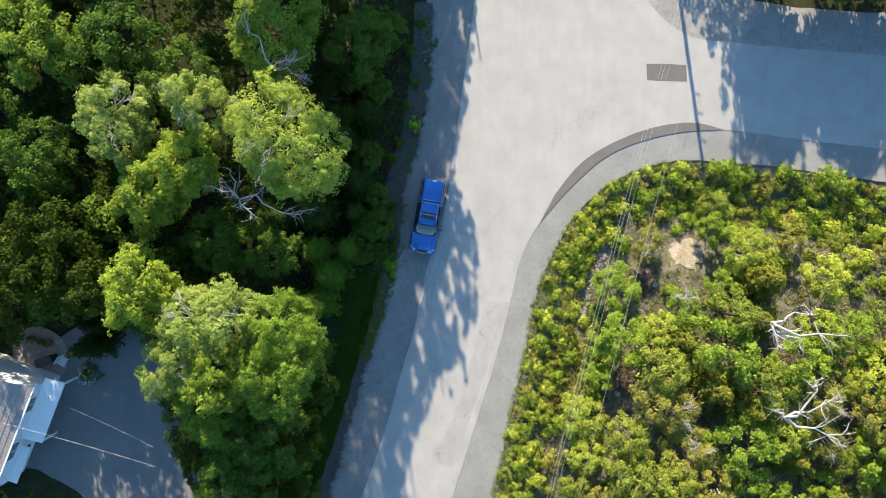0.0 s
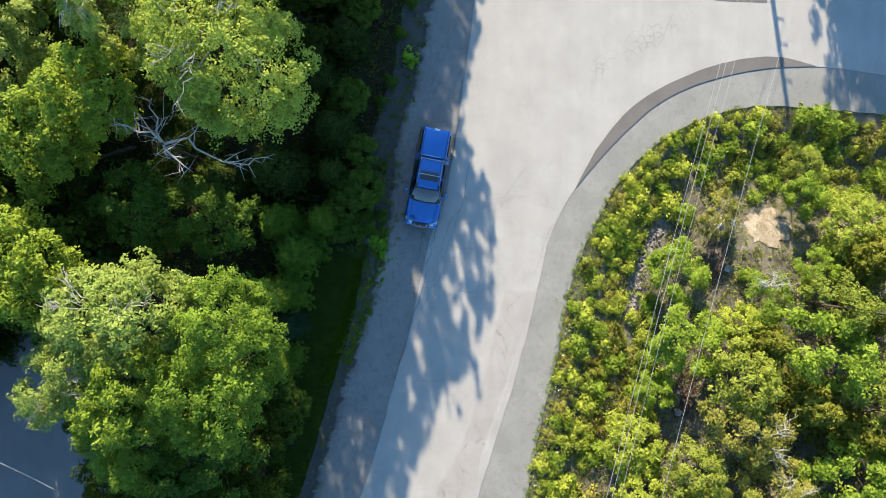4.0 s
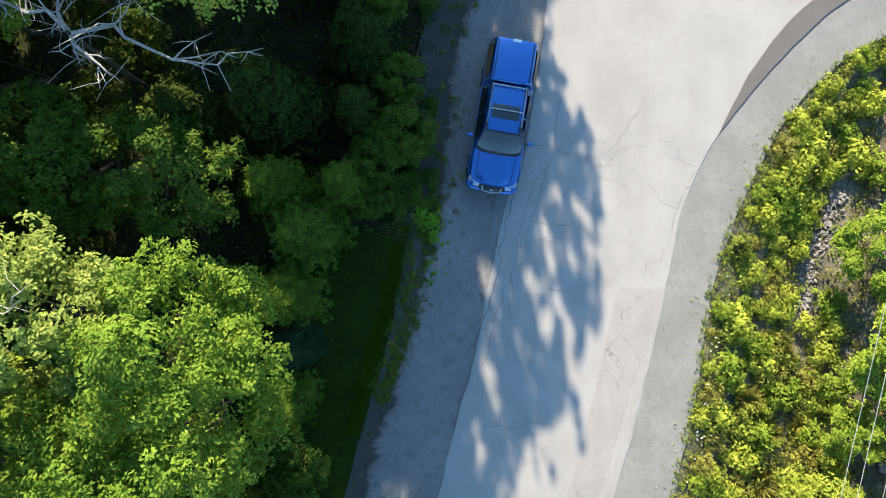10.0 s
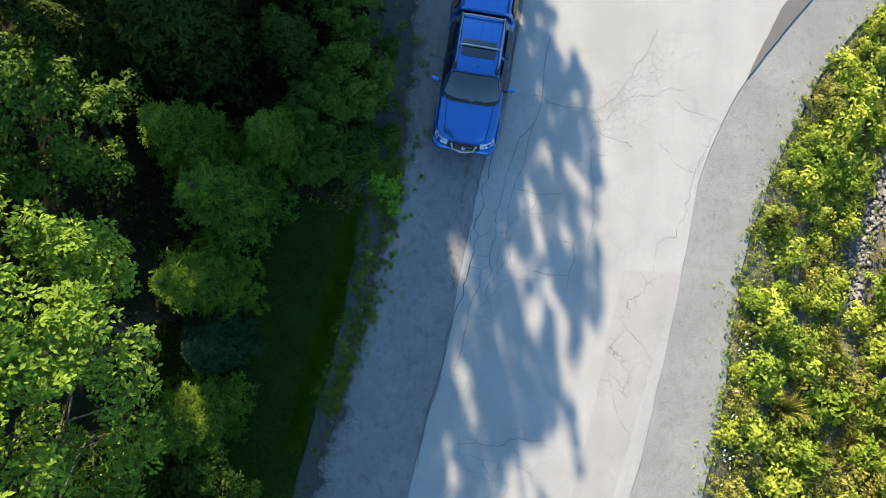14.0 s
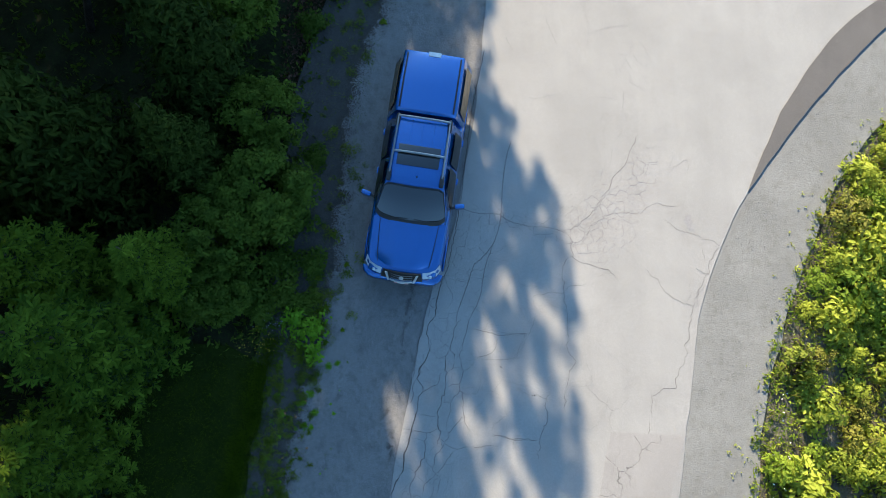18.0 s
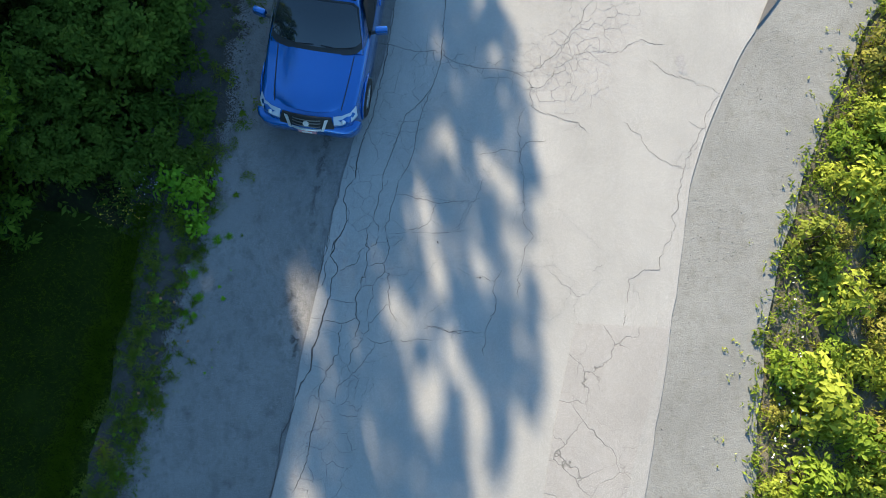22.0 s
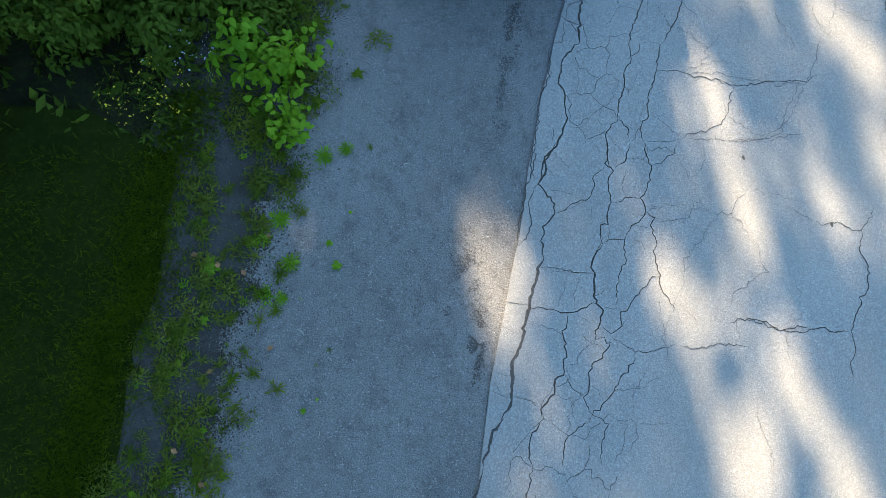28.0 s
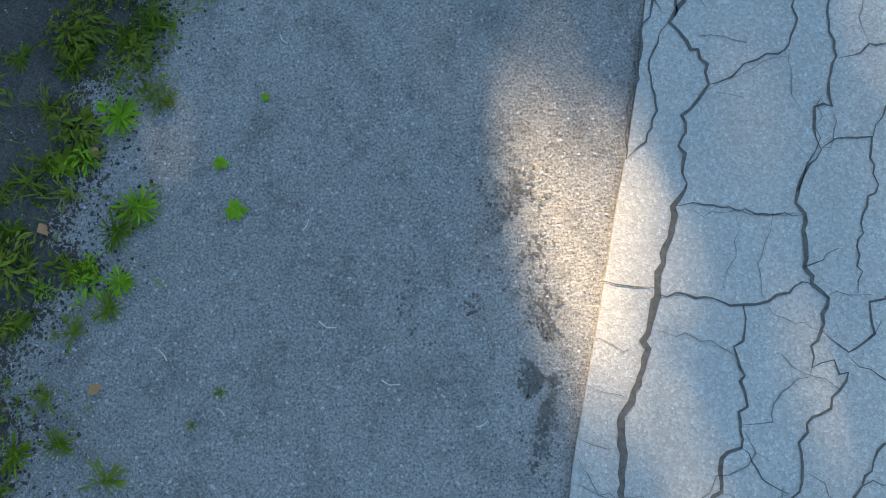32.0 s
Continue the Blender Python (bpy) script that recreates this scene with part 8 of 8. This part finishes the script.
def build_house():
    M_WALL = plain("white_siding", (0.74, 0.75, 0.76), 0.6, vary=0.06, scale=3)
    M_ROOF = plain("grey_shingle", (0.23, 0.21, 0.20), 0.9, vary=0.3, scale=12, bump=0.5)
    M_FRAME = plain("white_frame", (0.80, 0.80, 0.80), 0.5, vary=0.05)
    M_PANE = plain("dark_pane", (0.03, 0.035, 0.04), 0.08, spec=0.8)
    # local axes: x along the side that faces the drive (southwards), y away from it
    ang = math.degrees(math.atan2(-0.939, -0.344))
    house = thing("house", pose(-25.9, -6.6, 0.0, 0, 0, ang), "white two-storey house with a grey shingle roof beside the drive", "house")
    L, W, H = 7.4, -8.5, 4.6
    bm = bmesh.new()
    ridge = H + 1.9
    for z0, z1, a in ((-0.2, H, 0.0),):
        box(bm, (0, W, z0), (L, 0, z1), 0.01)
    v = [bm.verts.new(p) for p in ((0, 0, H), (L, 0, H), (L, W, H), (0, W, H), (0, W / 2, ridge), (L, W / 2, ridge))]
    for f in ((0, 3, 4), (1, 5, 2), (0, 4, 5, 1), (3, 2, 5, 4)):
        bm.faces.new([v[k] for k in f])
    bmesh.ops.recalc_face_normals(bm, faces=bm.faces)
    wall = part("wall", bm, M_WALL, house, smooth=False)
    for k in range(22):
        bm = bmesh.new()
        box(bm, (-0.012, -0.002, 0.15 + 0.2 * k), (L + 0.012, 0.02, 0.30 + 0.2 * k))
        part("siding_board", bm, M_WALL, wall, smooth=False)
    for s, name in ((1, "roof"), (-1, "roof")):
        bm = bmesh.new()
        rows = []
        n = 14
        for k in range(n + 1):
            f = k / n
            y = W / 2 + s * (-W / 2 + 0.35) * f
            z = ridge + 0.12 - (ridge - H + 0.12) * f * 1.03
            rows.append((y, z))
        a, b = rows[0], rows[-1]
        f = bm.faces.new([bm.verts.new(p) for p in ((-0.3, a[0], a[1]), (L + 0.3, a[0], a[1]), (L + 0.3, b[0], b[1]), (-0.3, b[0], b[1]))])
        ext = bmesh.ops.extrude_face_region(bm, geom=[f])["geom"]
        bmesh.ops.translate(bm, verts=[v for v in ext if isinstance(v, bmesh.types.BMVert)], vec=(0, 0, -0.06))
        bmesh.ops.recalc_face_normals(bm, faces=bm.faces)
        roof = part(name, bm, M_ROOF, house, "weathered grey shingle roof", smooth=False)
        for (y0, z0), (y1, z1) in zip(rows, rows[1:]):
            bm = bmesh.new()
            lo = [bm.verts.new(p) for p in ((-0.31, y0, z0 + 0.004), (L + 0.31, y0, z0 + 0.004), (L + 0.31, y1, z1 + 0.004), (-0.31, y1, z1 + 0.004))]
            hi = [bm.verts.new(p) for p in ((-0.31, y0, z0 + 0.010), (L + 0.31, y0, z0 + 0.010), (L + 0.31, y1, z1 + 0.034), (-0.31, y1, z1 + 0.034))]
            bm.faces.new(lo[::-1]), bm.faces.new(hi)
            for k in range(4):
                bm.faces.new((lo[k], lo[(k + 1) % 4], hi[(k + 1) % 4], hi[k]))
            bmesh.ops.recalc_face_normals(bm, faces=bm.faces)
            part("shingle_course", bm, M_ROOF, roof, smooth=False)
        if s > 0:
            for x in (1.6, 4.6):
                bm = bmesh.new()
                m = Matrix.Translation((x, W / 4 + 0.2, (H + ridge) / 2 + 0.2)) @ Euler((math.atan2(ridge - H, W / 2), 0, 0)).to_matrix().to_4x4()
                box(bm, (-0.4, -0.6, -0.04), (0.4, 0.6, 0.08), 0.02)
                bmesh.ops.transform(bm, matrix=m, verts=bm.verts)
                part("skylight", bm, M_PANE, roof, "dark skylight")
    for x0, x1, z0, z1 in ((0.9, 1.9, 2.8, 4.0), (4.2, 5.4, 2.8, 4.0), (0.9, 2.1, 0.8, 2.0), (5.0, 6.0, 0.8, 2.0)):
        bm = bmesh.new()
        box(bm, (x0 - 0.09, -0.02, z0 - 0.09), (x1 + 0.09, 0.05, z1 + 0.09), 0.01)
        win = part("window", bm, M_FRAME, house, "white window frame")
        for xa, xb in ((x0, (x0 + x1) / 2 - 0.03), ((x0 + x1) / 2 + 0.03, x1)):
            bm = bmesh.new()
            box(bm, (xa, 0.03, z0), (xb, 0.062, z1), 0.004)
            part("pane", bm, M_PANE, win)
    # low porch roof along the drive side, and its posts
    bm = bmesh.new()
    a = [bm.verts.new(p) for p in ((-0.4, 0.02, 2.5), (L * 0.55, 0.02, 2.5), (L * 0.55, 1.25, 2.15), (-0.4, 1.25, 2.15))]
    f = bm.faces.new(a)
    ext = bmesh.ops.extrude_face_region(bm, geom=[f])["geom"]
    bmesh.ops.translate(bm, verts=[v for v in ext if isinstance(v, bmesh.types.BMVert)], vec=(0, 0, -0.12))
    bmesh.ops.recalc_face_normals(bm, faces=bm.faces)
    porch = part("porch_roof", bm, M_FRAME, house, "white porch roof", smooth=False)
    for x in (-0.3, L * 0.55 - 0.1):
        bm = bmesh.new()
        box(bm, (x - 0.06, 1.1, 0), (x + 0.06, 1.22, 2.15), 0.01)
        part("post", bm, M_FRAME, porch)
    bm = bmesh.new()
    box(bm, (L * 0.62, 0.02, 2.2), (L * 0.98, 0.7, 2.32), 0.02)
    part("awning", bm, M_FRAME, house, "white awning")
    bm = bmesh.new()
    tube(bm, [(-0.3, 0.4, H - 0.05), (L + 0.3, 0.4, H - 0.05)], [0.06, 0.06], 8)
    part("gutter", bm, M_FRAME, house)
    return house


build_house()
for k, (p0, p1, sag) in enumerate((((-29.5, -7.8, 5.6), (-17.6, -11.6, 4.6), 0.25), ((-24.6, -7.2, 4.4), (-17.8, -10.4, 4.3), 0.2))):
    bm = bmesh.new()
    path = [tuple(np.array(p0) + (np.array(p1) - p0) * f - (0, 0, sag * 4 * f * (1 - f))) for f in (j / 12 for j in range(13))]
    tube(bm, path, [0.007 if k == 0 else 0.0045] * 13, 5)
    tagged(part("service_wire", bm, plain("pale_wire", (0.5, 0.5, 0.5), 0.5)), "pale service wire over the drive to the house", "wire", "service wires")
CEDAR = conifer(64, 6.2, 1.35, M_NEEDLE, "dark slender conifer beside the drive", 14, group="drive conifers")
CEDAR.matrix_basis = pose(-22.57, -3.92, 0)
copy_thing(CEDAR, pose(-22.19, -2.35, 0, 0, 0, 130) @ Matrix.Diagonal((0.95, 0.95, 0.88, 1)))
hb = shrub(65, 1.5, 1.0, M_LEAF_DARK, "round clipped shrub with pale flowers at the drive", leaf=0.09, lobes=40, per=50, lobe_r=0.24)
hb.matrix_basis = pose(-23.73, -6.39, 0.0)
rng = np.random.default_rng(66)
bloom = unit(rng.normal(size=(90, 3)) * (1, 1, 0.8) + (0, 0, 0.5))
link_mesh("blossoms", leaf_mesh("blossoms", leaf_arrays(bloom * (0.74, 0.74, 0.6) + (0, 0, 0.85), bloom, np.full(90, 0.085), rng, 0.9, 0.1)), M_PETAL_W, hb)
for x, y, s in ((-18.0, -9.6, 1.5), (-17.6, -11.0, 1.6), (-17.0, -12.8, 1.5), (-18.2, -8.2, 1.3), (-30, -15.5, 1.3), (-28, -15.8, 1.0), (-25.5, -16.6, 1.2)):
    put(S_DARK, x, y, s, rnd.uniform(0, 360))
# garden clutter in front of the house
sheet("patio", smooth_line([(-29.31, -4.17), (-28.01, -3.1), (-25.75, -4.12), (-25.43, -5.59), (-26.06, -6.75), (-27.8, -5.95), (-29.39, -5.4)], 0.4, 0.05, 44), 0.05, 0.12, plain("beige_paving", (0.27, 0.225, 0.19), 0.9, vary=0.25, scale=3, bump=0.2), "beige paved strip in front of the house", "patio")
bed = sheet("planting_bed", smooth_line([(-30.94, -14.26), (-28.17, -13.34), (-26.18, -14.24), (-24.18, -15.68), (-26.17, -17.14), (-30.94, -17.14)], 0.4, 0.12, 45), 0.06, 0.14, M_SOIL, "dark planting bed beside the drive", "bed")
M_POT = plain("clay_pot", (0.28, 0.12, 0.07), 0.8)
for x, y, r in ((-27.8, -3.9, 0.25), (-27.3, -4.1, 0.2), (-26.7, -4.2, 0.32)):
    pot = thing("plant_pot", pose(x, y, 0.03), "small clay pot with a dark plant", "plant pot", "plant pots")
    bm = bmesh.new()
    bmesh.ops.create_cone(bm, segments=14, radius1=r * 0.7, radius2=r, depth=r * 1.4, cap_ends=True, matrix=pose(0, 0, r * 0.7))
    part("pot", bm, M_POT, pot)
    rng = np.random.default_rng(int(x * -10))
    c = rng.normal(size=(7, 3)) * r * 0.5 + (0, 0, r * 1.7)
    link_mesh("leaves", leaf_mesh("leaves", lobe_leaves(rng, c, np.full(7, r * 0.5), 30, 0.09)), M_LEAF_DARK, pot)
grill = thing("barbecue", pose(-26.6, -5.4, 0.03, 0, 0, 20), "covered dark barbecue beside the house", "barbecue")
M_COVER = plain("dark_cover", (0.03, 0.03, 0.035), 0.6, bump=0.4, scale=5)
bm = bmesh.new()
box(bm, (-0.6, -0.3, 0.75), (0.6, 0.3, 1.15), 0.1)
part("hood", bm, M_COVER, grill)
bm = bmesh.new()
box(bm, (-0.55, -0.26, 0.0), (0.55, 0.26, 0.76), 0.03)
part("cabinet", bm, M_COVER, grill)
chair = thing("garden_chair", pose(-25.6, -5.5, 0.03, 0, 0, 60), "white slatted garden chair beside the house", "chair")
M_CH = plain("white_chair", (0.7, 0.7, 0.7), 0.5)
for k in range(5):
    bm = bmesh.new()
    box(bm, (-0.3 + 0.13 * k, -0.28, 0.40), (-0.2 + 0.13 * k, 0.28, 0.43), 0.006)
    part("slat", bm, M_CH, chair)
    bm = bmesh.new()
    box(bm, (-0.3 + 0.13 * k, 0.26, 0.45), (-0.2 + 0.13 * k, 0.30, 0.95), 0.006)
    part("slat", bm, M_CH, chair)
for x in (-0.3, 0.3):
    for y in (-0.25, 0.27):
        bm = bmesh.new()
        box(bm, (x - 0.03, y - 0.03, 0), (x + 0.03, y + 0.03, 0.42), 0.005)
        part("leg", bm, M_CH, chair)

# the first of each kind, from which the others were copied, goes
for ob in masters:
    for o in (*ob.children_recursive, ob):
        bpy.data.objects.remove(o)
